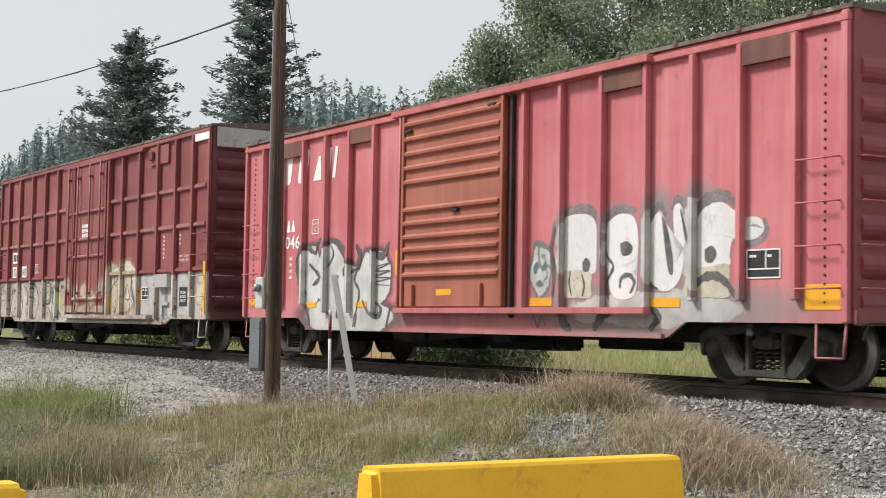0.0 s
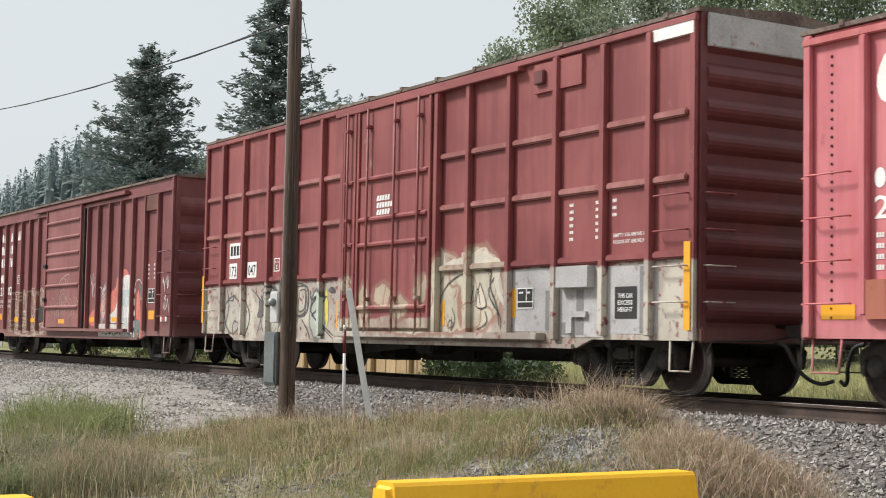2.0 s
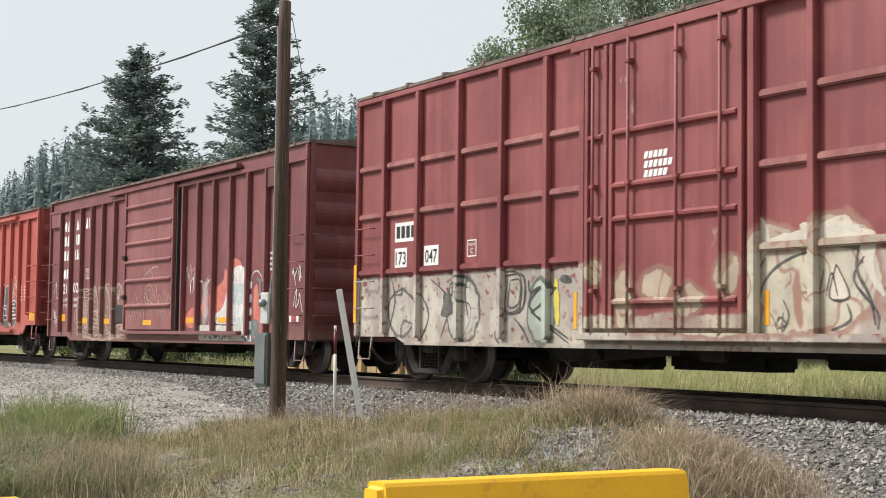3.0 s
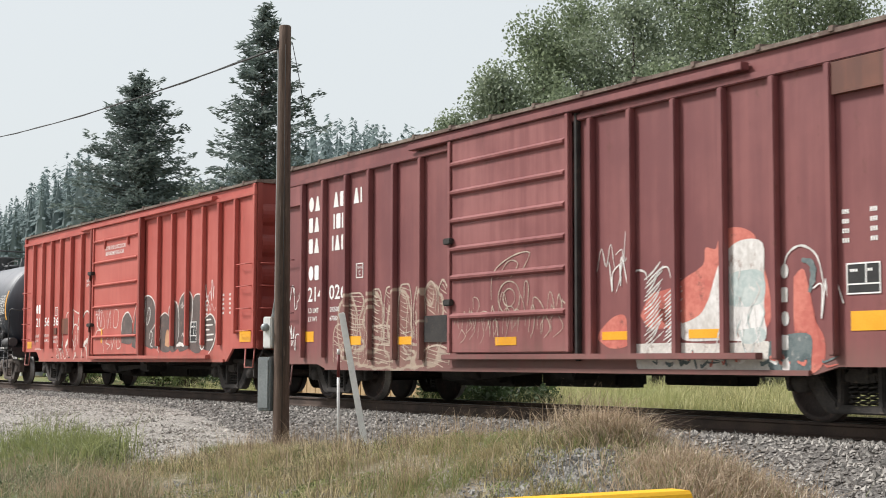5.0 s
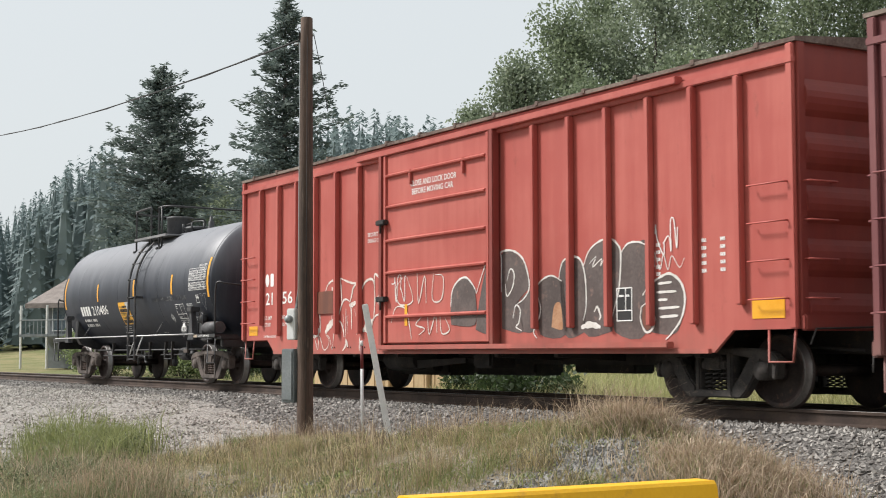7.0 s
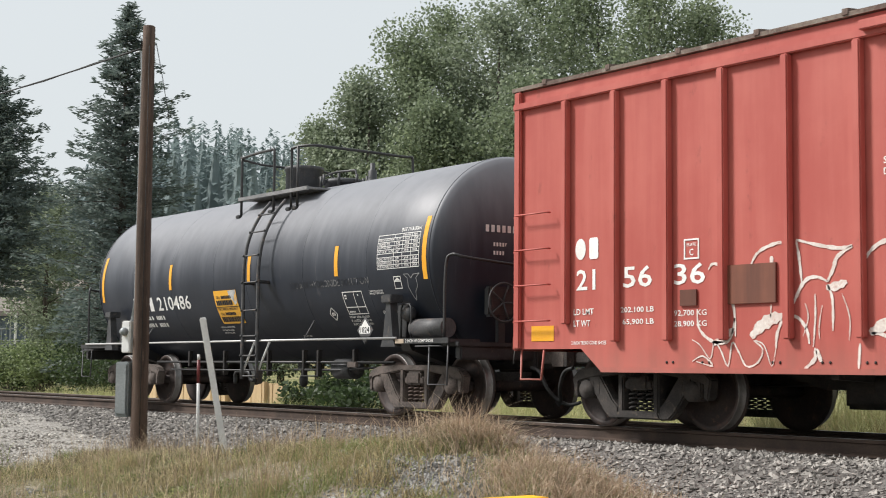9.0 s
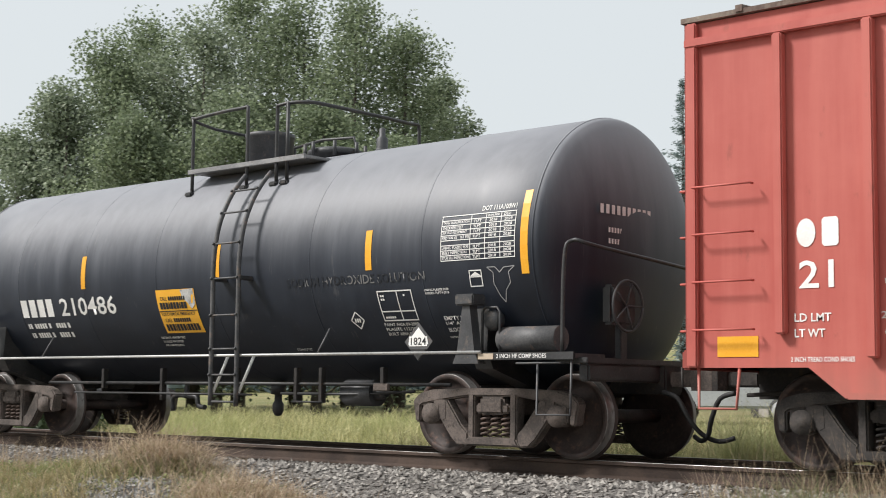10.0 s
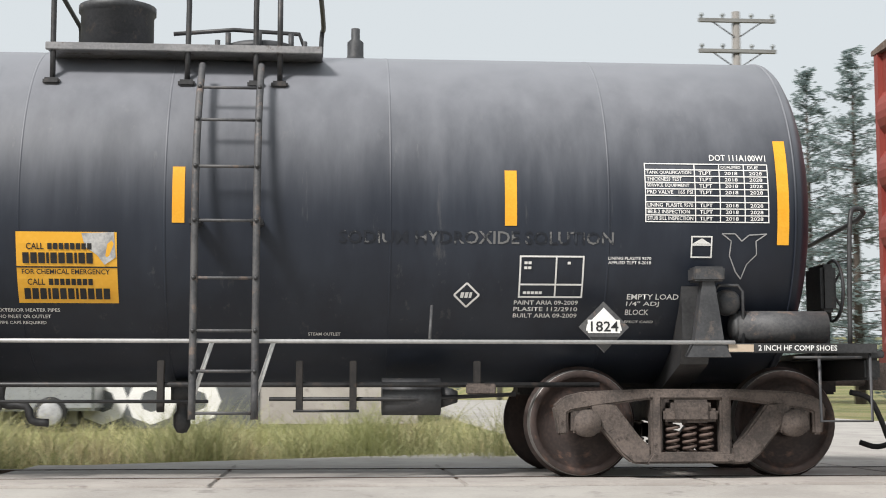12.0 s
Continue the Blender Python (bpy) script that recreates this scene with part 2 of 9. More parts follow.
def slab(bm, outline, a, b, axis="y"):
    """Extrudes an outline: of (x, z) along y, of (y, z) along x, or of (x, y) along z."""
    at = {"y": lambda p, d: (p[0], d, p[1]), "x": lambda p, d: (d, p[0], p[1]), "z": lambda p, d: (p[0], p[1], d)}[axis]
    n = len(outline)
    lo = [bm.verts.new(at(p, a)) for p in outline]
    hi = [bm.verts.new(at(p, b)) for p in outline]
    bm.faces.new(lo), bm.faces.new(hi[::-1])
    for i in range(n):
        bm.faces.new((lo[i], hi[i], hi[(i + 1) % n], lo[(i + 1) % n]))
    bmesh.ops.recalc_face_normals(bm, faces=bm.faces)
    return bm


def rod(bm, a, b, r, seg=10, r2=None, cap=True):
    a, b = Vector(a), Vector(b)
    side = (b - a).orthogonal().normalized()
    up = (b - a).normalized().cross(side)
    ring = []
    for p, q in ((a, r), (b, r if r2 is None else r2)):
        ring.append([bm.verts.new(p + (side * math.cos(t) + up * math.sin(t)) * q) for t in (2 * math.pi * i / seg for i in range(seg))])
    for i in range(seg):
        f = bm.faces.new((ring[0][i], ring[0][(i + 1) % seg], ring[1][(i + 1) % seg], ring[1][i]))
        f.smooth = True
    if cap:
        bm.faces.new(ring[0][::-1]), bm.faces.new(ring[1])
    return bm


def tube(bm, pts, r, seg=8):
    """A bent pipe through the points."""
    pts = [Vector(p) for p in pts]
    rings, side = [], None
    for i, p in enumerate(pts):
        d = (pts[min(i + 1, len(pts) - 1)] - pts[max(i - 1, 0)]).normalized()
        side = d.orthogonal().normalized() if side is None else (side - d * side.dot(d)).normalized()
        up = d.cross(side)
        rings.append([bm.verts.new(p + (side * math.cos(t) + up * math.sin(t)) * r) for t in (2 * math.pi * k / seg for k in range(seg))])
    for a, b in zip(rings, rings[1:]):
        for k in range(seg):
            f = bm.faces.new((a[k], a[(k + 1) % seg], b[(k + 1) % seg], b[k]))
            f.smooth = True
    bm.faces.new(rings[0][::-1]), bm.faces.new(rings[-1])
    return bm


def lathe(bm, profile, m=Matrix(), seg=32, smooth=True):
    """Turns a profile of (radius, height) about the y axis of m."""
    rings = []
    for r, h in profile:
        rings.append([bm.verts.new(m @ Vector((r * math.cos(t), h, r * math.sin(t)))) for t in (2 * math.pi * k / seg for k in range(seg))])
    for a, b in zip(rings, rings[1:]):
        for k in range(seg):
            f = bm.faces.new((a[k], a[(k + 1) % seg], b[(k + 1) % seg], b[k]))
            f.smooth = smooth
    if profile[0][0] > 1e-3:
        bm.faces.new(rings[0][::-1])
    if profile[-1][0] > 1e-3:
        bm.faces.new(rings[-1])
    bmesh.ops.recalc_face_normals(bm, faces=bm.faces)
    return bm


def raw(name, verts, polys, material, parent=None, smooth=False):
    me = bpy.data.meshes.new(name)
    me.from_pydata(verts, [], polys)
    me.materials.append(material)
    if smooth:
        me.shade_smooth()
    ob = new(name, me)
    ob.parent = parent
    return ob


def lettering(parent, words, x, z, h, y, material, width=None, wrap=None, name="lettering", slant=0.0, weight=0.012):
    """Words from their lower left corner (x, z), h high, facing -y. wrap: the (radius, height of axis) of a drum they lie on."""
    cu = bpy.data.curves.new(name, "FONT")
    cu.body, cu.resolution_u, cu.offset = words, 2, weight
    ob = bpy.data.objects.new(name, cu)
    me = bpy.data.meshes.new_from_object(ob)
    bpy.data.objects.remove(ob)
    co = np.empty(len(me.vertices) * 3)
    me.vertices.foreach_get("co", co)
    co = co.reshape(-1, 3)
    lo, hi = co.min(0), co.max(0)
    u = (co[:, 0] - lo[0]) / (hi[0] - lo[0])
    v = (co[:, 1] - lo[1]) / (hi[1] - lo[1])
    w = width or h * (hi[0] - lo[0]) / (hi[1] - lo[1])
    X, Z = x + u * w + slant * v * h, z + v * h
    if wrap:
        Y = -np.sqrt(np.maximum(wrap[0] ** 2 - (Z - wrap[1]) ** 2, 0.0)) - 0.005
    else:
        Y = np.full(len(X), y)
    me.vertices.foreach_set("co", np.stack([X, Y, Z], 1).ravel())
    me.update()
    me.materials.append(material)
    o = new(name, me)
    o.parent = parent
    return o


def marks(parent, x, z, h, widths, y, material, gap=0.25, slant=0.0, wrap=None, name="lettering"):
    """A line of plain bars in place of a word."""
    bm = bmesh.new()
    for w in widths:
        if name == "company_lettering" and w > 0:
            q = [(x + dx * h + slant * dz * h, y, z + dz * h) for dx, dz in ((0, 0), (w, 0), (w, 1), (0, 1))]
            b = bmesh.new()
            faces(b, q, [(0, 1, 2, 3)])
            part("letter_block", b, material, parent)
        elif w > 0:
            q = []
            for dx, dz in ((0, 0), (w, 0), (w, 1), (0, 1)):
                px, pz = x + dx * h + slant * dz * h, z + dz * h
                q.append((px, -math.sqrt(max(wrap[0] ** 2 - (pz - wrap[1]) ** 2, 0)) - 0.006 if wrap else y, pz))
            faces(bm, q, [(0, 1, 2, 3)])
        x += (abs(w) + gap) * h
    return part(name, bm, material, parent) if bm.verts else None


def panel(parent, name, x0, x1, z0, z1, y, material, t=0.004, label=""):
    return part(name, box(bmesh.new(), x0, x1, y - t, y, z0, z1), material, parent, label)


# ---- the train ----
WHEEL_R = 0.457
WHEELSETS = []
SHARED = {}


def put(key, name, parent, m, build, material, label=""):
    if key in SHARED:
        return again(SHARED[key], m, parent)
    SHARED[key] = part(name, build(), material, parent, label, m)
    return SHARED[key]


def side_frame_mesh():
    """A cast side frame: an arched truss with two windows and a spring opening; x along the car, z from the rail."""
    bm = bmesh.new()
    y0, y1 = -0.075, 0.075
    # top chord
    slab(bm, [(-1.15, 0.48), (-1.17, 0.60), (-1.08, 0.68), (-0.90, 0.725), (-0.35, 0.745), (0.35, 0.745), (0.90, 0.725), (1.08, 0.68), (1.17, 0.60), (1.15, 0.48), (1.02, 0.56), (0.78, 0.60), (0.36, 0.655), (-0.36, 0.655), (-0.78, 0.60), (-1.02, 0.56)], y0, y1)
    for s in (-1, 1):
        # pedestal jaws round the axle box
        slab(bm, [(s * 1.13, 0.36), (s * 1.16, 0.58), (s * 1.05, 0.60), (s * 1.05, 0.36)], y0, y1)
        slab(bm, [(s * 0.73, 0.36), (s * 0.76, 0.62), (s * 0.66, 0.63), (s * 0.65, 0.40)], y0, y1)
        # diagonal down to the spring seat
        slab(bm, [(s * 0.88, 0.64), (s * 0.66, 0.63), (s * 0.43, 0.33), (s * 0.345, 0.26), (s * 0.345, 0.11), (s * 0.50, 0.12), (s * 0.60, 0.20), (s * 0.84, 0.50)], y0 + 0.004, y1 - 0.004)
        # column beside the springs
        slab(bm, [(s * 0.345, 0.16), (s * 0.345, 0.70), (s * 0.25, 0.70), (s * 0.25, 0.16)], y0, y1)
    slab(bm, [(-0.40, 0.12), (0.40, 0.12), (0.34, 0.215), (-0.34, 0.215)], y0 - 0.02, y1 + 0.02)
    bmesh.ops.bevel(bm, geom=bm.edges[:], offset=0.018, segments=2, affect="EDGES", clamp_overlap=True)
    return bm


def spring_mesh():
    bm = bmesh.new()
    pts = []
    for i in range(57):
        a = i / 56 * 2 * math.pi * 4.5
        pts.append((0.052 * math.cos(a), 0.052 * math.sin(a), 0.215 + 0.24 * i / 56))
    return tube(bm, pts, 0.014, 5)


def wheel_mesh():
    bm = bmesh.new()
    for s in (-1, 1):
        prof = [(0.07, 0.735), (0.10, 0.80), (0.16, 0.815), (0.20, 0.79), (0.34, 0.80), (0.385, 0.84), (0.395, 0.855), (0.445, 0.855), (0.452, 0.845), (0.457, 0.74), (0.485, 0.735), (0.485, 0.715), (0.40, 0.71), (0.07, 0.71)]
        lathe(bm, [(r, s * h) for r, h in prof], seg=40)
    rod(bm, (0, -1.0, 0), (0, 1.0, 0), 0.075, 16)
    return bm


def truck(parent, x, material, springs):
    key = material.name
    t = put("bolster" + key, "truck", parent, pose(x, 0, 0), lambda: soft_box(-0.17, 0.17, -1.15, 1.15, 0.46, 0.66, 0.03), material, "four-wheeled freight truck")
    for s in (-1, 1):
        f = put("sideframe" + key, "side_frame", t, pose(0, s * 1.06, 0), side_frame_mesh, material)
        for k in (-1, 0, 1):
            put("spring" + key, "spring", t, pose(k * 0.145, s * 1.05, 0), spring_mesh, springs)
        put("plank" + key, "friction_wedge", t, pose(0, s * 1.06, 0), lambda: soft_box(-0.235, 0.235, -0.07, 0.07, 0.47, 0.58, 0.02), material)
        for k in (-1, 1):
            put("bearing" + key, "axle_box", t, pose(k * 0.89, s * 1.06, WHEEL_R), lambda: lathe(soft_box(-0.135, 0.135, -0.075, 0.075, -0.08, 0.12, 0.02), [(0.0, -0.115), (0.05, -0.115), (0.06, -0.10), (0.115, -0.10), (0.115, 0.09), (0.0, 0.09)], seg=18), material)
            put("brake" + key, "brake_beam", t, pose(k * 0.36, 0, 0.40), lambda: soft_box(-0.04, 0.04, -0.95, 0.95, -0.06, 0.06, 0.015), material)
            break
        put("bearing" + key, "axle_box", t, pose(0.89, s * 1.06, WHEEL_R), None, material)
    for k in (-1, 1):
        w = put("wheelset", "wheelset", t, pose(k * 0.89, 0, WHEEL_R), wheel_mesh, WHEEL_MAT)
        if len(w.data.materials) < 2:
            w.data.materials.append(TREAD_MAT)
            for f in w.data.polygons:
                r = math.hypot(f.center.x, f.center.z)
                f.material_index = 1 if r > 0.446 and abs(f.center.y) > 0.74 else 0
        WHEELSETS.append((w, k * 0.89))
    return t


def coupler(parent, x, s, material):
    """s: +1 at the right end, -1 at the left. The knuckle reaches to the next car's."""
    bm = soft_box(0, 0.42, -0.075, 0.075, 0.78, 0.94, 0.02)
    slab(bm, [(0.36, -0.16), (0.62, -0.18), (0.70, -0.05), (0.66, 0.02), (0.58, 0.04), (0.60, 0.17), (0.42, 0.18), (0.36, 0.10)], 0.74, 0.99, "z")
    part("coupler", bm, material, parent, "", pose(x, 0, 0, 0, 0, 0 if s > 0 else 180))
    pts = [(x + s * 0.12, -0.33, 0.72), (x + s * 0.30, -0.33, 0.66), (x + s * 0.42, -0.30, 0.45), (x + s * 0.52, -0.2, 0.29), (x + s * 0.66, -0.1, 0.22), (x + s * 0.80, -0.02, 0.26)]
    part("air_hose", tube(bmesh.new(), smooth_path(pts, 4), 0.026, 8), BLACK_RUBBER, parent)


def smooth_path(pts, k=6):
    pts = [Vector(p) for p in pts]
    out = []
    for i in range(len(pts) - 1):
        p0, p1, p2, p3 = pts[max(i - 1, 0)], pts[i], pts[i + 1], pts[min(i + 2, len(pts) - 1)]
        for j in range(k):
            t = j / k
            out.append(0.5 * (2 * p1 + (p2 - p0) * t + (2 * p0 - 5 * p1 + 4 * p2 - p3) * t * t + (3 * p1 - p0 - 3 * p2 + p3) * t ** 3))
    return out + [pts[-1]]


def grab(parent, x0, x1, z, y, material, s=-1):
    pts = [(x0, y, z), (x0, y + s * 0.06, z), (x1, y + s * 0.06, z), (x1, y, z)]
    return part("grab_iron", tube(bmesh.new(), pts, 0.011, 6), material, parent)


def end_wall(parent, x, s, half, z0, z1, ribs, material, label=""):
    """A pressed-steel end with horizontal corrugations, facing s along x."""
    prof = [(0.0, z0)]
    n = len(ribs)
    for zc, h in ribs:
        for k in range(7):
            a = k / 6 * math.pi
            prof.append((0.085 * math.sin(a) ** 0.8 if 0 < k < 6 else 0.0, zc - h + 2 * h * k / 6))
    prof += [(0.0, z1), (-0.04, z1), (-0.04, z0)]
    bm = bmesh.new()
    pts = [(x + s * d, z) for d, z in prof]
    # the corrugations run out before the corner posts
    cut = half - 0.10
    slab(bm, pts, -cut, cut)
    for k in (-1, 1):
        box(bm, min(x - s * 0.04, x + s * 0.05), max(x - s * 0.04, x + s * 0.05), min(k * cut, k * half), max(k * cut, k * half), z0, z1)
    return part("end_wall", bm, material, parent, label)


def roof(parent, half_l, half_w, z, material, n=14):
    """A shallow ridged roof whose cross ribs show at the eaves."""
    t = 0.03
    body = [(-half_w - 0.05, z - 0.02), (-half_w - 0.05, z + 0.03), (0, z + 0.16), (half_w + 0.05, z + 0.03), (half_w + 0.05, z - 0.02)]
    r = part("roof", slab(bmesh.new(), body, -half_l - 0.06, half_l + 0.06, "x"), material, parent, "rust-stained ridged steel roof")
    for i in range(n):
        x = -half_l + (i + 0.5) * 2 * half_l / n
        rib = [(-half_w - 0.065, z + 0.0), (-half_w - 0.06, z + 0.065), (0, z + 0.20), (half_w + 0.06, z + 0.065), (half_w + 0.065, z + 0.0)]
        put(f"rib{half_w}{z}{material.name}", "roof_rib", r, pose(x, 0, 0), lambda: slab(bmesh.new(), rib, -0.035, 0.035, "x"), material)
    return r


def under(parent, half, truck_x, sill_z):
    """Centre sill, cross members, brake gear and added dark blocks below the floor."""
    part("centre_sill", slab(bmesh.new(), [(-half, 0.66), (-truck_x + 1.4, 0.66), (-truck_x + 2.0, 0.50), (truck_x - 2.0, 0.50), (truck_x - 1.4, 0.66), (half, 0.66), (half, 1.02), (-half, 1.02)], -0.17, 0.17), STEEL_DARK, parent)
    part("floor_frame", box(bmesh.new(), -half + 0.05, half - 0.05, -1.38, 1.38, 0.98, 1.04), STEEL_DARK, parent)
    for x in (-truck_x, -3.2, -1.6, 1.6, 3.2, truck_x):
        put(f"cross{sill_z}", "cross_bearer", parent, pose(x, 0, 0), lambda: slab(bmesh.new(), [(-1.38, 0.99), (-1.38, 0.62), (-0.2, 0.56), (0.2, 0.56), (1.38, 0.62), (1.38, 0.99)], -0.05, 0.05, "x"), STEEL_DARK)
    put("reservoir", "air_reservoir", parent, pose(-2.6, -0.62, 0.58), lambda: rod(lathe(bmesh.new(), [(0, -0.02), (0.02, -0.02)], seg=6), (-0.55, 0, 0), (0.55, 0, 0), 0.19, 20), STEEL_DARK)
    put("brake_cyl", "brake_cylinder", parent, pose(1.1, 0.5, 0.70), lambda: rod(bmesh.new(), (-0.3, 0, 0), (0.3, 0, 0), 0.15, 18), STEEL_DARK)
    # Blocks added to darken the bright gap seen under the floor.
    part("brake_valve_box", soft_box(-1.9, 0.1, 0.35, 0.95, 0.30, 0.66, 0.05), STEEL_DARK, parent), part("tool_box", soft_box(-4.3, -2.4, 0.15, 0.75, 0.28, 0.66, 0.04), STEEL_DARK, parent)
    part("lever_guard", soft_box(1.0, 2.6, 0.5, 0.9, 0.36, 0.66, 0.03), STEEL_DARK, parent), part("slack_adjuster", soft_box(-3.9, -2.1, -0.35, -0.15, 0.36, 0.60, 0.03), STEEL_DARK, parent), part("control_valve", soft_box(0.2, 0.75, -0.95, -0.45, 0.44, 0.9, 0.04), STEEL_DARK, parent)
    part("brake_lever", slab(bmesh.new(), [(-2.2, 0.40), (-0.4, 0.52), (-0.4, 0.60), (-2.2, 0.56)], -0.72, -0.69), STEEL_DARK, parent)
    part("brake_pipe", tube(bmesh.new(), [(-half, -0.40, 0.70), (-truck_x, -0.40, 0.80), (truck_x, -0.40, 0.80), (half, -0.40, 0.70)], 0.022, 6), STEEL_DARK, parent)
    part("brake_rod", tube(bmesh.new(), [(-truck_x, 0.1, 0.52), (-1.2, -0.3, 0.60), (1.2, -0.3, 0.60), (truck_x, 0.1, 0.52)], 0.016, 6), STEEL_DARK, parent)


def boxcar(label, c):
    """c: half (length), eave, low (bottom at the ends), belly, flat (half length of the deep sill), fascia, posts, door, paints."""
    car = thing("boxcar", label, "boxcar", group="cars of the train")
    half, eave, low, belly, paint = c["half"], c["eave"], c["low"], c["belly"], c["paint"]
    w = c.get("w", 1.45)
    a, b = c["flat"]
    outline = [(-half, low), (a - 0.35, low), (a, belly), (b, belly), (b + 0.35, low), (half, low), (half, eave), (-half, eave)]
    for s in (-1, 1):
        part("side_wall", slab(bmesh.new(), outline, s * w, s * (w - 0.045)), paint, car, "weathered steel side with sprayed tags" if s < 0 else "")
        part("side_sill", slab(bmesh.new(), [(a + 0.05, belly - 0.01), (b - 0.05, belly - 0.01), (b - 0.05, belly + 0.05), (a + 0.05, belly + 0.05)], s * w, s * (w + 0.05)), paint, car)
        fz = c["fascia"]
        part("eave_rail", soft_box(-half - 0.02, half + 0.02, min(s * w, s * (w + 0.07)), max(s * w, s * (w + 0.07)), fz, fz + 0.09, 0.012), c.get("trim", paint), car)
        for x in c["posts"]:
            z0 = belly + 0.05 if a < x < b else low
            pw = c.get("post_w", 0.05)
            part("side_post", soft_box(x - pw, x + pw, min(s * w, s * (w + 0.095)), max(s * w, s * (w + 0.095)), z0 + c.get("foot", 0.05), fz, 0.014), paint, car)
        for x in (-half + 0.05, half - 0.05):
            part("corner_post", soft_box(x - 0.06, x + 0.06, min(s * w, s * (w + 0.06)), max(s * w, s * (w + 0.06)), low, eave, 0.015), paint, car)
    for x, s in ((half, 1), (-half, -1)):
        end_wall(car, x, s, w, low + 0.15, eave + 0.03, c["ribs"], c["end"], "horizontally corrugated steel end")
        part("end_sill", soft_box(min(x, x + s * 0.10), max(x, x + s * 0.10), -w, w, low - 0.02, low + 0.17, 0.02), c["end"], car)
        coupler(car, x + s * 0.06, s, TRUCK_DARK)
        for y in (-w + 0.02, w - 0.02):
            k = -1 if y < 0 else 1
            st = [(x - s * 0.52, y, low), (x - s * 0.50, y + k * 0.03, low - 0.38), (x - s * 0.10, y + k * 0.03, low - 0.38), (x - s * 0.08, y, low)]
            part("stirrup_step", tube(bmesh.new(), st, 0.016, 6), c["grab"], car)
        for z in c["rungs"]:
            part("ladder_rung", tube(bmesh.new(), [(x + s * 0.03, -w + 0.06, z), (x + s * 0.14, -w + 0.06, z), (x + s * 0.14, -w + 0.50, z), (x + s * 0.03, -w + 0.50, z)], 0.012, 6), c["grab"], car)
            g0, g1 = (half - 0.72, half - 0.10) if s > 0 else (-half + 0.10, -half + 0.72)
            grab(car, g0, g1, z, -w - 0.06, c["grab"])
        part("uncoupling_lever", tube(bmesh.new(), [(x + s * 0.12, -w + 0.05, low - 0.18), (x + s * 0.16, -w + 0.1, low), (x + s * 0.18, -0.5, low + 0.02), (x + s * 0.25, -0.2, low + 0.06)], 0.012, 6), STEEL_DARK, car)
    roof(car, half, w, eave + 0.03, c["roof"])
    under(car, half, c["truck"], belly)
    for x in (-c["truck"], c["truck"]):
        truck(car, x, TRUCK_DARK, TRUCK_DARK)
    return car


def slide_door(car, x0, x1, z0, z1, y, material, ribs, label, rods=(), rib_h=0.07):
    """A sliding plug or corrugated door with frame, pressed ribs, rods and track."""
    d = part("door", soft_box(x0, x1, y - 0.05, y, z0, z1, 0.015), material, car, label)
    for xa, xb in ((x0, x0 + 0.09), (x1 - 0.09, x1)):
        part("door_stile", soft_box(xa, xb, y - 0.085, y - 0.05, z0, z1, 0.012), material, d)
    for z in ribs:
        h = rib_h
        part("door_rib", slab(bmesh.new(), [(y - 0.05, z - h), (y - 0.105, z - h * 0.45), (y - 0.11, z + h * 0.2), (y - 0.05, z + h)], x0 + 0.10, x1 - 0.10, "x"), material, d)
    for x in rods:
        part("lock_rod", rod(bmesh.new(), (x, y - 0.115, z0 - 0.08), (x, y - 0.115, z1 + 0.02), 0.022, 10), material, d)
        for z in (z0 + 0.5, (z0 + z1) / 2, z1 - 0.3):
            part("rod_keeper", soft_box(x - 0.05, x + 0.05, y - 0.145, y - 0.05, z - 0.03, z + 0.03, 0.01), material, d)
    return d


PINK = car_paint("faded_pink_red_paint", (0.47, 0.118, 0.135), (0.58, 0.19, 0.205), tags=[
    ((0.52, 0.50, 0.48), (0.24, 0.21, 0.21), [(3.05, 1.72, 0.40, 0.52), (4.0, 1.70, 0.34, 0.50), (4.75, 1.72, 0.30, 0.54), (5.55, 1.75, 0.45, 0.60), (4.6, 0.92, 2.0, 0.26)], [], 0.20, 1.01),
    ((0.60, 0.60, 0.57), (0.05, 0.05, 0.055), [(-5.05, 1.5, 0.50, 0.62), (-4.25, 1.5, 0.60, 0.62), (-3.45, 1.3, 0.5, 0.42), (-2.65, 1.45, 0.62, 0.5), (-3.6, 0.80, 1.8, 0.36)],
     [], 0.10, 1.01),
    ((0.60, 0.64, 0.62), (0.10, 0.16, 0.15), [(2.22, 1.45, 0.27, 0.42)], [(2.13, 1.55, 0.06, 0.08), (2.32, 1.55, 0.06, 0.08), (2.22, 1.25, 0.1, 0.05)], 0.03, 0.9)], worn=0.35)
PINK_DOOR = car_paint("orange_brown_door_paint", (0.30, 0.085, 0.05), (0.38, 0.125, 0.08), worn=0.45)
PINK_TRIM = car_paint("dull_red_trim_paint", (0.42, 0.10, 0.10), (0.52, 0.16, 0.16), worn=0.7)
PATCH = car_paint("rusted_primer_patch", (0.10, 0.035, 0.022), (0.20, 0.07, 0.04), worn=0.9)
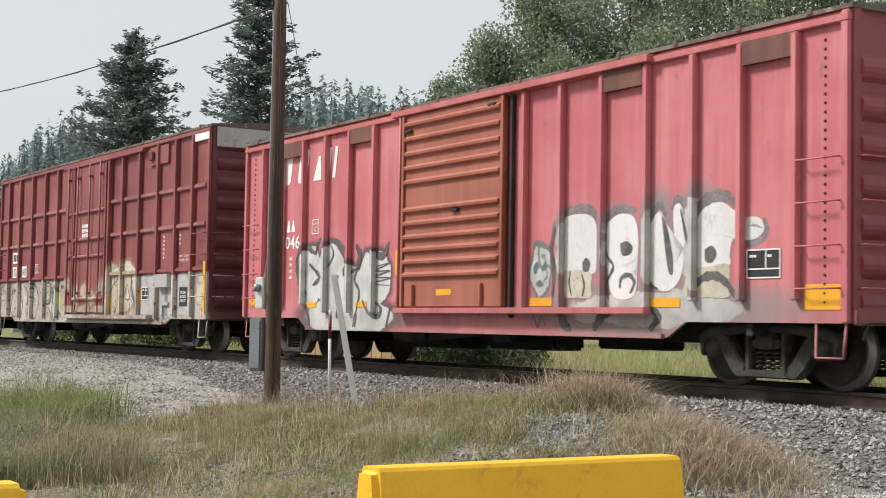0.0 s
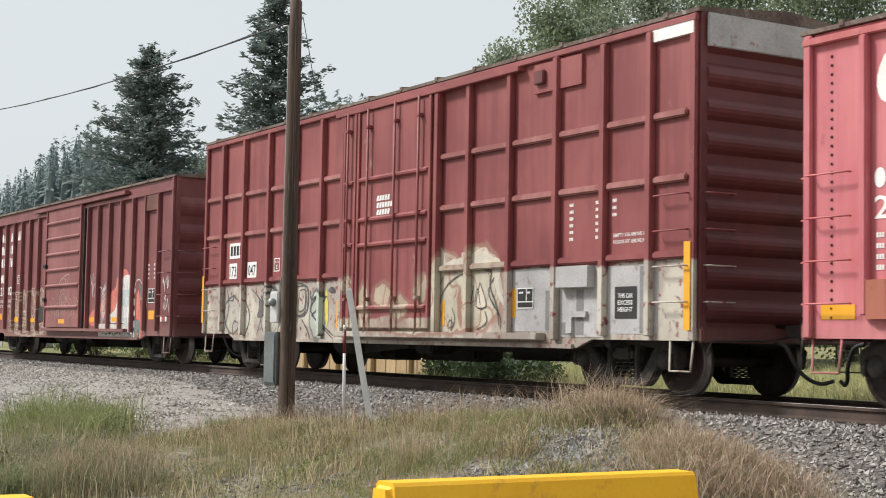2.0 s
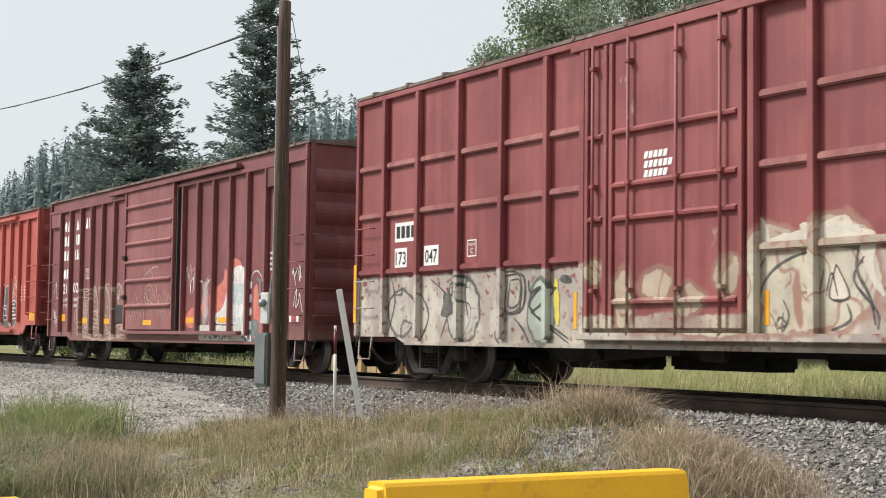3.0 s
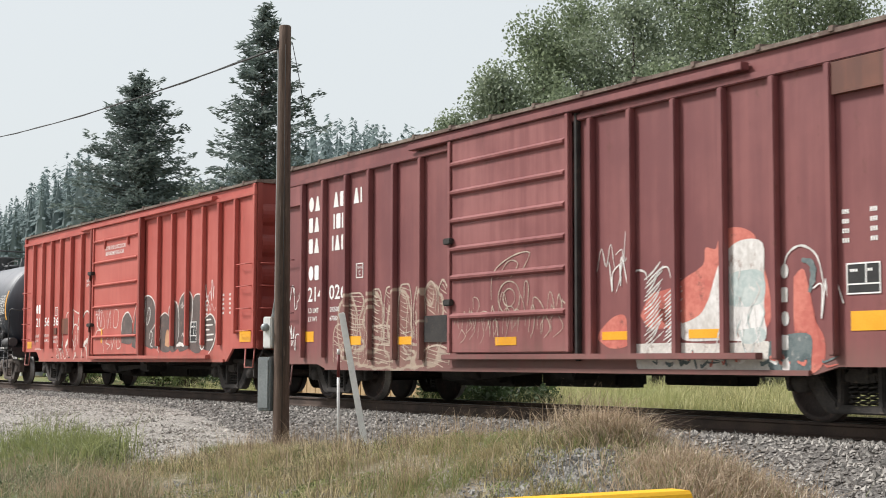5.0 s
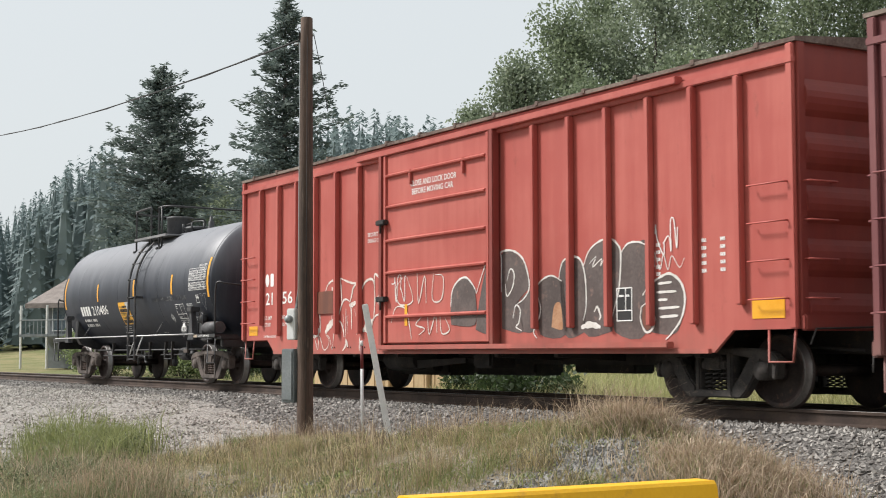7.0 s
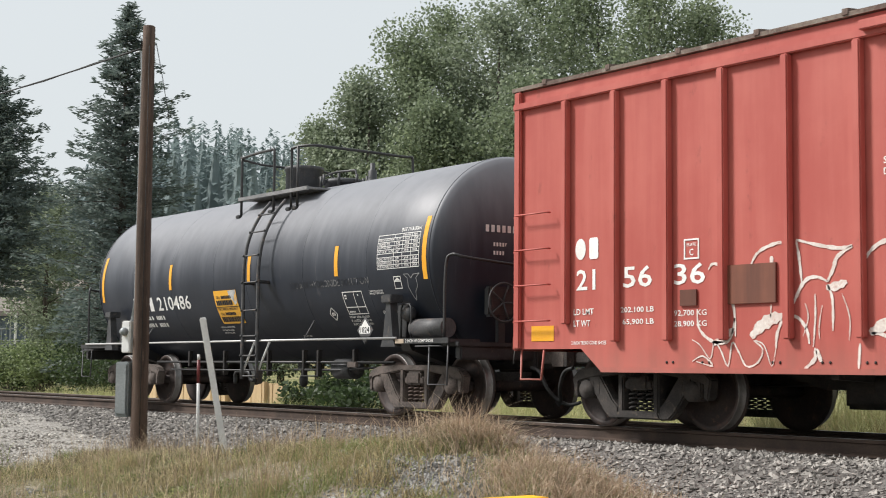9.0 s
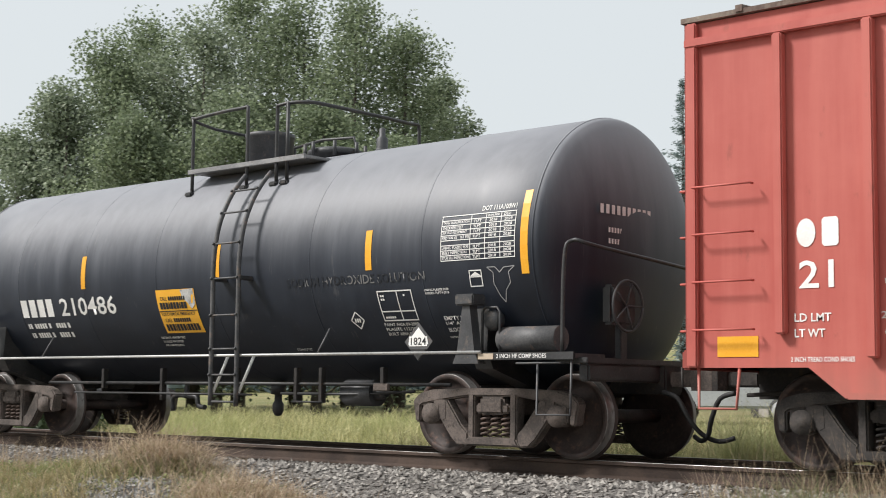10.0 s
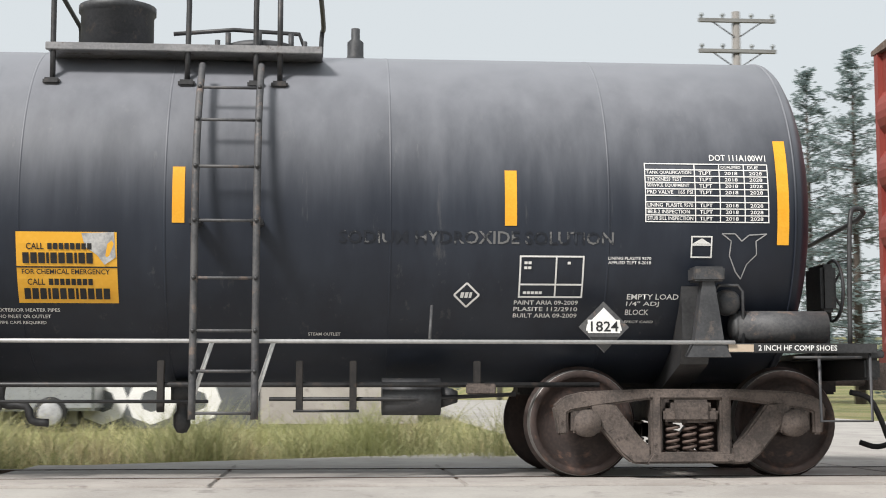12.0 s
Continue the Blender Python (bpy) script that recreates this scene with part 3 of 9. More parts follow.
COER = car_paint("oxide_maroon_paint", (0.19, 0.042, 0.044), (0.28, 0.076, 0.072), rust=(0.25, 0.15, 0.10), band=(1.72, (0.54, 0.50, 0.42), (0.36, 0.31, 0.27)), tags=[
    ((0.55, 0.50, 0.38), (0.30, 0.16, 0.12), [(-0.6, 1.45, 0.5, 0.6), (0.6, 1.5, 0.6, 0.55), (2.0, 1.5, 0.6, 0.6), (3.1, 1.5, 0.6, 0.65), (1.2, 1.1, 2.4, 0.35)],
     [(0.1, 1.2, 0.25, 0.2), (1.3, 1.3, 0.12, 0.3), (2.5, 1.2, 0.08, 0.3)], 0.06, 0.75),
    ((0.50, 0.50, 0.44), (0.03, 0.035, 0.04), [(-4.6, 1.15, 0.5, 0.5), (-6.5, 1.1, 0.45, 0.4)], [], 0.03, 0.35),
    ((0.52, 0.58, 0.50), (0.06, 0.09, 0.08), [(-2.5, 1.1, 0.35, 0.5)], [], 0.03, 1.01)], worn=0.45)
COER_DOOR = car_paint("scribbled_maroon_door_paint", (0.19, 0.042, 0.044), (0.28, 0.076, 0.072), rust=(0.42, 0.34, 0.26), band=(1.02, (0.50, 0.43, 0.33), (0.30, 0.22, 0.18)), tags=[
    ((0.52, 0.45, 0.33), (0.25, 0.13, 0.10), [(-0.75, 1.25, 0.22, 0.45), (-0.1, 1.4, 0.35, 0.22), (0.55, 1.2, 0.3, 0.2), (1.2, 1.5, 0.25, 0.25), (-1.4, 1.6, 0.2, 0.2)], [], 0.05, 0.8)], worn=0.6)
# Chalky worn rail paint, made paler to hold the belts' highlights as well.
COER_BELT = car_paint("chalky_maroon_rail_paint", (0.24, 0.075, 0.07), (0.37, 0.155, 0.14), worn=0.5)
# Darkened copy of the maroon: the shade on the ends is in the paint.
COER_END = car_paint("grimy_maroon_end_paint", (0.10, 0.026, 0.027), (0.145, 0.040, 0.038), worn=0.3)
BROWN = car_paint("oxide_brown_paint", (0.155, 0.045, 0.047), (0.22, 0.073, 0.070), tags=[
    ((0.30, 0.17, 0.13), (0.44, 0.36, 0.28), [(-5.25, 1.3, 0.40, 0.58), (-4.35, 1.3, 0.42, 0.6), (-3.4, 1.3, 0.42, 0.58), (-2.4, 1.3, 0.45, 0.62), (-3.7, 0.78, 1.75, 0.22)],
     [], 0.02, 0.40)], worn=0.55)
BROWN_DOOR = car_paint("sun_bleached_brown_door", (0.18, 0.052, 0.052), (0.28, 0.102, 0.098), worn=0.55)
RED = car_paint("tuscan_red_orange_paint", (0.385, 0.074, 0.058), (0.455, 0.112, 0.088), worn=0.30)
RED_DOOR = car_paint("red_door_paint", (0.40, 0.078, 0.060), (0.465, 0.117, 0.092), worn=0.25)
# Red and pink copies darkened likewise, with the ends' shade painted in.
RED_END = car_paint("shaded_red_end_paint", (0.21, 0.035, 0.027), (0.26, 0.05, 0.036), worn=0.3)
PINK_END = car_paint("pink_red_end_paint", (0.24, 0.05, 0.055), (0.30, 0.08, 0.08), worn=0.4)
ROOF_DIRT = surface("dirty_roof_steel", (0.09, 0.055, 0.045), (0.20, 0.16, 0.13), 0.9, 0, 1.5, 25, 0.4, (0.28, 0.25, 0.21))
RIBS_A = [(0.98 + i * 0.43, 0.16) for i in range(8)]
RIBS_B = [(1.15 + i * 0.62, 0.22) for i in range(5)]


def hopper_marks(car, x, z, y, rows, cols, h=0.055, dx=0.28):
    """Small capacity figures too fine to read, as short bars."""
    for r in range(rows):
        for k in range(cols):
            marks(car, x + k * dx, z - r * h * 2.1, h, (0.5, 0.5, 0.5), y, WHITE_PAINT, 0.2)


def spray(car, y, material, strokes):
    """Sprayed lines of a tag: each a ribbon with rounded joints and tapered ends."""
    for width, line in strokes:
        p = smooth_path([(x, y, z) for x, z in line], 4)
        bm = bmesh.new()
        n = len(p)
        rim = []
        for i, c in enumerate(p):
            d = p[min(i + 1, n - 1)] - p[max(i - 1, 0)]
            taper = 0.45 + 0.55 * min(1.0, 3.0 * min(i, n - 1 - i) / n)
            k = Vector((-d.z, 0, d.x)).normalized() * width * 0.5 * taper * (0.9 + 0.2 * math.sin(2.3 * i))
            rim.append((c - k, c + k))
        for (a, b), (c, d) in zip(rim, rim[1:]):
            faces(bm, [a, c, d, b], [(0, 1, 2, 3)])
        part("sprayed_line", bm, material, car)


def sprayed_fill(car, y, material, line):
    """A filled area of spray paint inside a closed smooth outline."""
    ring = smooth_path([(x, y, z) for x, z in line + line[:1]], 4)[:-1]
    bm = bmesh.new()
    bm.faces.new([bm.verts.new(v) for v in ring])
    bmesh.ops.triangulate(bm, faces=bm.faces[:])
    part("sprayed_fill", bm, material, car)


def emblem(car, kinds, x, z, h, y, pitch, slant=0.0, material=None):
    """Company name as plain white shapes: discs, wedges, bars and blocks."""
    for k in kinds:
        if k == "o":
            ring, w = [(0.36 + 0.36 * math.cos(math.radians(20 * i)), 0.5 + 0.5 * math.sin(math.radians(20 * i))) for i in range(18)], 0.72
        elif k == "t":
            ring, w = [(0, 0), (0.74, 0), (0.48, 1), (0.26, 1)], 0.74
        elif k == "d":
            ring, w = [(0.08, 0), (0.54, 0), (0.62, 0.1), (0.62, 0.9), (0.54, 1), (0.08, 1), (0, 0.9), (0, 0.1)], 0.62
        elif k == "b":
            ring, w = [(0, 0), (0.2, 0), (0.2, 1), (0, 1)], 0.2
        else:
            x += pitch * h
            continue
        bm = bmesh.new()
        bm.faces.new([bm.verts.new((x + (u + slant * v) * h, y, z + v * h)) for u, v in ring])
        bmesh.ops.triangulate(bm, faces=bm.faces[:])
        part("letter_block", bm, material or WHITE_PAINT, car)
        x += (w + pitch) * h


def pink_boxcar():
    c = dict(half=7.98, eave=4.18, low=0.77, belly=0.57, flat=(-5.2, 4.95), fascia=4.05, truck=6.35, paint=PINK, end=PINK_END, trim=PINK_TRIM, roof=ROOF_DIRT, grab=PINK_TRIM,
             posts=[-7.08, -6.22, -5.31, -4.42, -3.51, -2.62, -1.66, 1.85, 2.74, 3.66, 4.58, 5.47, 6.31, 7.2], ribs=RIBS_A[:7], rungs=(1.15, 1.62, 2.10, 2.58), foot=0.25)
    car = boxcar("faded pink-red steel boxcar with a brown ribbed door and grey graffiti", c)
    slide_door(car, -1.56, 1.42, 0.96, 4.06, -1.50, PINK_DOOR, [3.91, 3.67, 3.43, 3.20, 2.97, 2.52, 2.30, 2.08, 1.88, 1.68, 1.47], "orange-brown sliding door with pressed ribs", rods=(), rib_h=0.055)
    for x in (-1.15, 0.85):
        part("door_stiffener", soft_box(x - 0.03, x + 0.03, -1.60, -1.55, 0.98, 1.32, 0.01), PINK_DOOR, car)
    for x, z in ((-1.35, 3.8), (1.1, 3.95), (0.1, 2.45)):
        part("door_hasp", soft_box(x - 0.10, x + 0.10, -1.60, -1.55, z - 0.025, z + 0.025, 0.01), STEEL_DARK, car)
    part("latch_bar", rod(bmesh.new(), (-1.62, -1.57, 0.9), (-1.62, -1.57, 4.05), 0.022, 8), PINK_TRIM, car)
    part("door_track", soft_box(-1.7, 4.7, -1.62, -1.50, 0.86, 0.95, 0.01), PINK_TRIM, car)
    part("door_track", soft_box(-1.9, 4.7, -1.60, -1.45, 4.07, 4.17, 0.01), PINK_TRIM, car)
    # Near-black strip put in for the shaded gap right of the door.
    part("door_post", soft_box(1.50, 1.565, -1.52, -1.45, 0.8, 4.1, 0.012), STEEL_DARK, car)
    for x0, x1, z0 in ((6.36, 7.22, 3.78), (3.72, 4.52, 3.80), (-3.46, -2.68, 3.80), (-6.17, -5.36, 3.78)):
        panel(car, "primer_patch", x0, x1, z0, 4.06, -1.452, PATCH, 0.08, "rusty brown primer patch")
    for x0, x1, z0, z1 in ((-7.75, -7.25, 0.98, 1.14), (-5.25, -4.8, 0.96, 1.06), (-3.3, -2.9, 0.96, 1.06), (-0.45, 0.0, 1.14, 1.24), (1.95, 2.5, 0.97, 1.09), (4.64, 5.2, 0.95, 1.07), (7.3, 7.85, 0.92, 1.2)):
        panel(car, "reflector", x0, x1, z0, z1, -1.453 if x0 != -0.45 else -1.552, YELLOW_REF, 0.004, "worn amber reflector strip")
    panel(car, "grain_chute", -7.03, -6.28, 0.98, 1.4, -1.45, PINK_DOOR, 0.09)
    panel(car, "warning_tag", -1.92, -1.76, 1.5, 1.9, -1.453, YELLOW_REF)
    # company lettering and data as plain shapes
    emblem(car, "od", -7.0, 3.28, 0.62, -1.456, 0.3, 0.2), emblem(car, "d", -5.68, 3.28, 0.62, -1.456, 0.2, 0.2), emblem(car, "t", -5.02, 3.28, 0.44, -1.456, 0.2, 0.2), emblem(car, "bb", -4.5, 3.28, 0.56, -1.456, 0.22, 0.2)
    emblem(car, "od", -6.98, 2.38, 0.22, -1.456, 0.2), emblem(car, "tt", -6.1, 2.38, 0.22, -1.456, 0.16)
    lettering(car, "211", -6.98, 2.05, 0.25, -1.456, WHITE_PAINT, 0.62)
    lettering(car, "046", -6.15, 2.06, 0.25, -1.456, WHITE_PAINT, 0.62)
    hopper_marks(car, -6.95, 1.85, -1.456, 4, 1), hopper_marks(car, -5.95, 1.85, -1.456, 4, 1)
    plate(car, -5.03, 2.3, 0.27, -1.456)
    dot_box(car, 6.38, 1.28, 0.55, 0.34, -1.456)
    rivets(car, 7.6, -1.45), rivets(car, -7.6, -1.45)
    ink = surface("faded_black_spray", (0.055, 0.053, 0.056), (0.13, 0.122, 0.12), 0.7, 0, 5, 40, 0.1)
    spray(car, -1.4575, ink, (
        (0.13, [(-5.66, 1.82), (-5.46, 2.14), (-5.12, 2.04), (-4.85, 1.94)]),
        (0.1, [(-4.85, 1.94), (-4.72, 2.18), (-4.34, 2.20)]),
        (0.12, [(-4.34, 2.16), (-3.96, 2.10), (-3.53, 1.86)]),
        (0.14, [(-5.66, 1.86), (-5.58, 1.58), (-5.22, 1.21)]),
        (0.05, [(-4.27, 2.08), (-4.16, 1.89), (-4.45, 1.63)]),
        (0.1, [(-5.11, 1.76), (-4.70, 1.52), (-4.96, 1.37)]),
        (0.05, [(-3.95, 1.54), (-4.06, 1.32), (-3.99, 1.09)]),
        (0.08, [(-3.53, 1.90), (-3.76, 1.54), (-3.12, 1.67)]),
        (0.16, [(-3.30, 2.04), (-3.16, 1.87), (-3.24, 1.67)]),
        (0.14, [(-2.91, 1.95), (-2.36, 1.82), (-2.15, 2.05)]),
        (0.07, [(-3.18, 1.67), (-3.35, 1.45), (-3.17, 1.23), (-3.28, 0.87)]),
        (0.13, [(-3.28, 0.87), (-3.36, 0.59)]),
        (0.09, [(-3.05, 1.09), (-2.83, 0.87), (-2.50, 0.81), (-2.40, 0.95), (-2.61, 1.05)]),
        (0.06, [(-2.08, 0.95), (-2.23, 0.60)]),
        (0.14, [(-5.22, 1.02), (-5.07, 0.62)]),
        (0.04, [(-4.62, 1.02), (-4.23, 0.79), (-4.29, 0.60)]),
        (0.08, [(-3.93, 1.09), (-3.99, 0.79), (-3.81, 0.98)]),
        (0.025, [(-2.62, 1.65), (-2.10, 1.70), (-2.62, 1.58), (-2.09, 1.57), (-2.67, 1.48), (-2.09, 1.45), (-2.73, 1.37), (-2.14, 1.33)])))
    white_fill = surface("grey_white_spray", (0.60, 0.585, 0.57), (0.72, 0.705, 0.69), 0.65, 0, 1.6, 30, 0.1, (0.50, 0.475, 0.45), (1, 1, 0.5))
    beige = surface("beige_spray", (0.44, 0.40, 0.31), (0.56, 0.52, 0.42), 0.7, 0, 2.5, 30, 0.1, (0.34, 0.30, 0.25))
    soot = surface("soft_dark_spray", (0.13, 0.115, 0.118), (0.24, 0.20, 0.20), 0.7, 0, 3, 30, 0.1, (0.34, 0.24, 0.24))
    spray(car, -1.4515, soot, (
        (0.16, [(2.49, 1.89), (2.57, 2.12), (2.83, 2.24), (3.17, 2.28), (3.42, 2.24), (3.55, 2.07)]),
        (0.14, [(3.67, 2.02), (3.79, 2.18), (4.02, 2.24), (4.34, 2.20)]),
        (0.13, [(4.49, 1.85), (4.60, 2.04), (4.78, 2.24), (4.92, 2.10)]),
        (0.12, [(5.04, 2.16), (5.14, 2.30), (5.27, 2.19)]),
        (0.17, [(5.38, 1.81), (5.45, 2.04), (5.62, 2.23), (5.89, 2.29), (6.12, 2.22), (6.24, 2.09)]),
        (0.11, [(6.65, 1.98), (6.70, 1.83), (6.55, 1.71), (6.32, 1.70), (6.14, 1.72)])))
    for line in (
            [(2.60, 2.05), (2.78, 2.19), (3.17, 2.22), (3.42, 2.15), (3.51, 1.96), (3.51, 1.51), (3.37, 1.39), (2.80, 1.41), (2.63, 1.61)],
            [(3.74, 2.07), (3.97, 2.17), (4.24, 2.14), (4.35, 2.00), (4.38, 1.71), (4.27, 1.56), (4.07, 1.50), (4.29, 1.42), (4.36, 1.27), (4.28, 1.09), (3.98, 1.06), (3.79, 1.21), (3.73, 1.73)],
            [(4.55, 1.92), (4.76, 2.15), (4.88, 2.01), (4.93, 1.62), (5.01, 1.35), (5.09, 1.68), (5.06, 2.14), (5.17, 2.24), (5.25, 2.09), (5.27, 1.67), (5.21, 1.33), (5.00, 1.16), (4.73, 1.19), (4.53, 1.41)],
            [(5.44, 1.95), (5.62, 2.14), (5.92, 2.21), (6.16, 2.08), (6.20, 1.92), (6.37, 2.00), (6.59, 1.98), (6.66, 1.85), (6.54, 1.75), (6.31, 1.73), (6.15, 1.76), (6.08, 1.58), (6.07, 1.44), (5.57, 1.39), (5.43, 1.50), (5.38, 1.74)],
    ):
        sprayed_fill(car, -1.4535, white_fill, line)
    for line in (
            [(2.61, 1.44), (2.99, 1.46), (3.38, 1.42), (3.39, 1.25), (3.38, 1.08), (3.00, 1.09), (2.61, 1.09), (2.60, 1.26)],
            [(5.32, 1.42), (5.72, 1.44), (6.07, 1.46), (6.08, 1.24), (6.07, 1.07), (5.68, 1.07), (5.28, 1.08), (5.29, 1.26)],
    ):
        sprayed_fill(car, -1.4545, beige, line)
    for line in (
            [(4.01, 1.78), (4.15, 1.81), (4.27, 1.73), (4.22, 1.64), (4.05, 1.63)],
            [(4.84, 2.10), (4.94, 1.97), (5.05, 1.61), (5.06, 1.37), (4.98, 1.40), (4.91, 1.69)],
            [(5.65, 1.65), (5.78, 1.69), (5.86, 1.59), (5.78, 1.49), (5.66, 1.51)],
            [(3.19, 1.55), (3.28, 1.62), (3.37, 1.55), (3.33, 1.44), (3.22, 1.44)],
    ):
        sprayed_fill(car, -1.4565, ink, line)
    spray(car, -1.4575, ink, (
        (0.05, [(5.20, 2.17), (5.31, 1.81), (5.46, 1.49)]),
        (0.12, [(5.41, 1.10), (5.57, 1.28), (5.82, 1.33), (6.03, 1.24), (6.18, 1.07)]),
        (0.07, [(4.01, 1.20), (4.04, 1.33), (4.20, 1.37), (4.31, 1.27), (4.22, 1.13)]),
        (0.09, [(2.57, 2.07), (2.47, 1.78), (2.54, 1.44), (2.51, 1.10)]),
        (0.05, [(3.69, 2.02), (3.72, 1.66), (3.87, 1.49), (3.74, 1.28), (3.77, 1.06)]),
        (0.05, [(4.53, 1.85), (4.51, 1.49), (4.61, 1.27), (4.78, 1.18)]),
        (0.04, [(2.93, 1.45), (2.90, 1.29), (2.96, 1.11)]),
        (0.05, [(3.18, 1.41), (3.24, 1.25), (3.20, 1.10)]),
        (0.16, [(2.61, 0.95), (2.81, 0.71), (2.94, 0.64)]),
        (0.15, [(3.45, 0.65), (3.63, 0.83), (3.87, 0.91)]),
        (0.13, [(4.62, 0.66), (4.79, 0.84), (4.62, 0.94)]),
        (0.03, [(2.00, 0.71), (2.07, 0.83), (2.17, 0.67), (2.25, 0.83), (2.36, 0.69)])))
    return car


def rivets(car, x, y):
    for i in range(30):
        put("rivet", "rivet", car, pose(x, y, 1.0 + i * 0.1), lambda: lathe(bmesh.new(), [(0.0, -0.016), (0.015, -0.011), (0.02, 0.0)], Matrix(), 6), STEEL_DARK)


def plate(car, x, z, s, y, words=("PLATE", "C")):
    bm = bmesh.new()
    t = 0.018
    for a, b, c, d in ((0, s, 0, t), (0, s, s - t, s), (0, t, t, s - t), (s - t, s, t, s - t)):
        box(bm, x + a, x + b, y - 0.002, y + 0.002, z + c, z + d)
    part("plate_mark", bm, WHITE_PAINT, car)
    lettering(car, words[0], x + 0.045, z + s * 0.64, s * 0.15, y, WHITE_PAINT, s - 0.09)
    lettering(car, words[1], x + s * 0.36, z + s * 0.18, s * 0.33, y, WHITE_PAINT, s * 0.26)


def dot_box(car, x, z, w, h, y, black=None):
    """A stencilled data panel: black ground, white frame, unreadable bars."""
    panel(car, "data_panel", x, x + w, z, z + h, y + 0.003, BLACK_RUBBER, 0.003)
    bm = bmesh.new()
    t = 0.016
    for a, b, c, d in ((0, w, 0, t), (0, w, h - t, h), (0, t, t, h - t), (w - t, w, t, h - t), (w * 0.56, w * 0.56 + t, h * 0.32, h - t), (t, w - t, h * 0.30, h * 0.30 + t)):
        box(bm, x + a, x + b, y - 0.005, y - 0.001, z + c, z + d)
    part("panel_frame", bm, WHITE_PAINT, car)
    marks(car, x + 0.05, z + h * 0.72, 0.03, (1, 1, 1), y - 0.003, WHITE_PAINT), marks(car, x + w * 0.62, z + h * 0.72, 0.03, (1, 1), y - 0.003, WHITE_PAINT)


def maroon_boxcar():
    shift = 0.22
    posts = [-7.25, -6.14, -4.9, -3.7, -2.55, 2.55, 3.69, 4.87, 5.97, 6.95]
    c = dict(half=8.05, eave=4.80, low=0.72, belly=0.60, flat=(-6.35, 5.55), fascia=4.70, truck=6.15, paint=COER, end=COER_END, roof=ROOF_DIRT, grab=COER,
             posts=[x + shift for x in posts], ribs=[(1.1 + i * 0.42, 0.15) for i in range(9)], rungs=(1.2, 1.65, 2.10, 2.55), foot=0.05, post_w=0.06, w=1.47)
    car = boxcar("tall maroon boxcar with outside posts and a pale graffiti band", c)
    own = set(car.children)
    stops = [-8.2] + posts[:5] + [-1.62]
    right = [1.62] + posts[5:] + [7.72]
    for xs in (stops, right):
        for x0, x1 in zip(xs, xs[1:]):
            for z in (3.58, 2.76, 1.80):
                part("belt_rail", soft_box(x0 + 0.06, x1 - 0.06, -1.53, -1.47, z - 0.05, z + 0.05, 0.02), COER_BELT if z > 2 else COER, car)
    for x in (-1.66, 1.62):
        part("door_post", soft_box(x - 0.07, x + 0.07, -1.58, -1.47, 0.7, 4.7, 0.02), COER, car)
    d = slide_door(car, -1.05, 1.5, 0.85, 4.62, -1.51, COER_DOOR, [1.2, 2.28, 2.72, 3.42], "maroon plug door with lock rods", rods=(-1.35, -0.6, 0.35, 1.15), rib_h=0.05)
    slide_door(car, -1.58, -1.08, 0.85, 4.62, -1.51, COER_DOOR, [2.3, 3.4], "", rods=(), rib_h=0.05)
    part("door_track", soft_box(-1.7, 4.6, -1.64, -1.47, 0.70, 0.80, 0.01), COER, car)
    part("door_track", soft_box(-1.9, 4.0, -1.60, -1.47, 4.62, 4.70, 0.01), COER, car)
    panel(car, "door_stop", 4.30, 5.45, 4.24, 4.66, -1.47, COER, 0.05), part("hatch_latch", soft_box(4.36, 4.6, -1.58, -1.52, 4.36, 4.56, 0.015), COER_END, car)
    panel(car, "end_board", 7.0, 7.8, 4.55, 4.78, -1.472, WHITE_PAINT, 0.06)
    part("end_plate", soft_box(7.90, 7.94, -1.40, 1.40, 4.38, 4.80, 0.01), surface("bare_galvanised_plate", (0.36, 0.36, 0.35), (0.5, 0.49, 0.47), 0.6, 0.2, 2, 30, 0.1, (0.3, 0.2, 0.16)), car, "pale riveted plate above the corrugated end")
    grey = surface("grey_overpaint", (0.36, 0.35, 0.35), (0.47, 0.46, 0.46), 0.6, 0, 2, 30, 0.2, (0.28, 0.22, 0.20))
    panel(car, "overpainted_panel", 3.76, 4.78, 0.82, 1.72, -1.471, grey), panel(car, "overpainted_panel", 4.95, 5.9, 0.75, 1.72, -1.471, grey), panel(car, "overpainted_panel", 6.05, 7.08, 0.8, 1.7, -1.471, grey)
    dim = surface("dark_grey_overpaint", (0.17, 0.165, 0.165), (0.24, 0.235, 0.235), 0.6, 0, 2, 30, 0.2)
    for x0, x1, z0, z1 in ((4.60, 4.76, 0.84, 1.40), (5.34, 5.50, 0.78, 1.40), (6.72, 6.92, 0.82, 1.68), (4.98, 5.14, 0.78, 0.95)):
        panel(car, "overpaint_stripe", x0, x1, z0, z1, -1.476, dim)
    part("defect_box", soft_box(5.0, 5.75, -1.60, -1.47, 1.42, 1.72, 0.01), grey, car), part("defect_pipe", slab(bmesh.new(), [(5.15, 0.8), (5.28, 0.8), (5.28, 1.02), (5.6, 1.02), (5.6, 1.1), (5.15, 1.1)], -1.52, -1.47), grey, car)
    panel(car, "reflector", 3.74, 3.84, 1.02, 1.44, -1.477, YELLOW_REF), panel(car, "reflector", 7.66, 7.78, 0.85, 1.95, -1.54, YELLOW_REF)
    panel(car, "reflector", -1.95, -1.88, 0.85, 1.35, -1.472, YELLOW_REF), panel(car, "reflector", 1.74, 1.82, 0.9, 1.3, -1.472, YELLOW_REF), panel(car, "reflector", -8.27, -8.17, 0.95, 1.95, -1.54, YELLOW_REF)
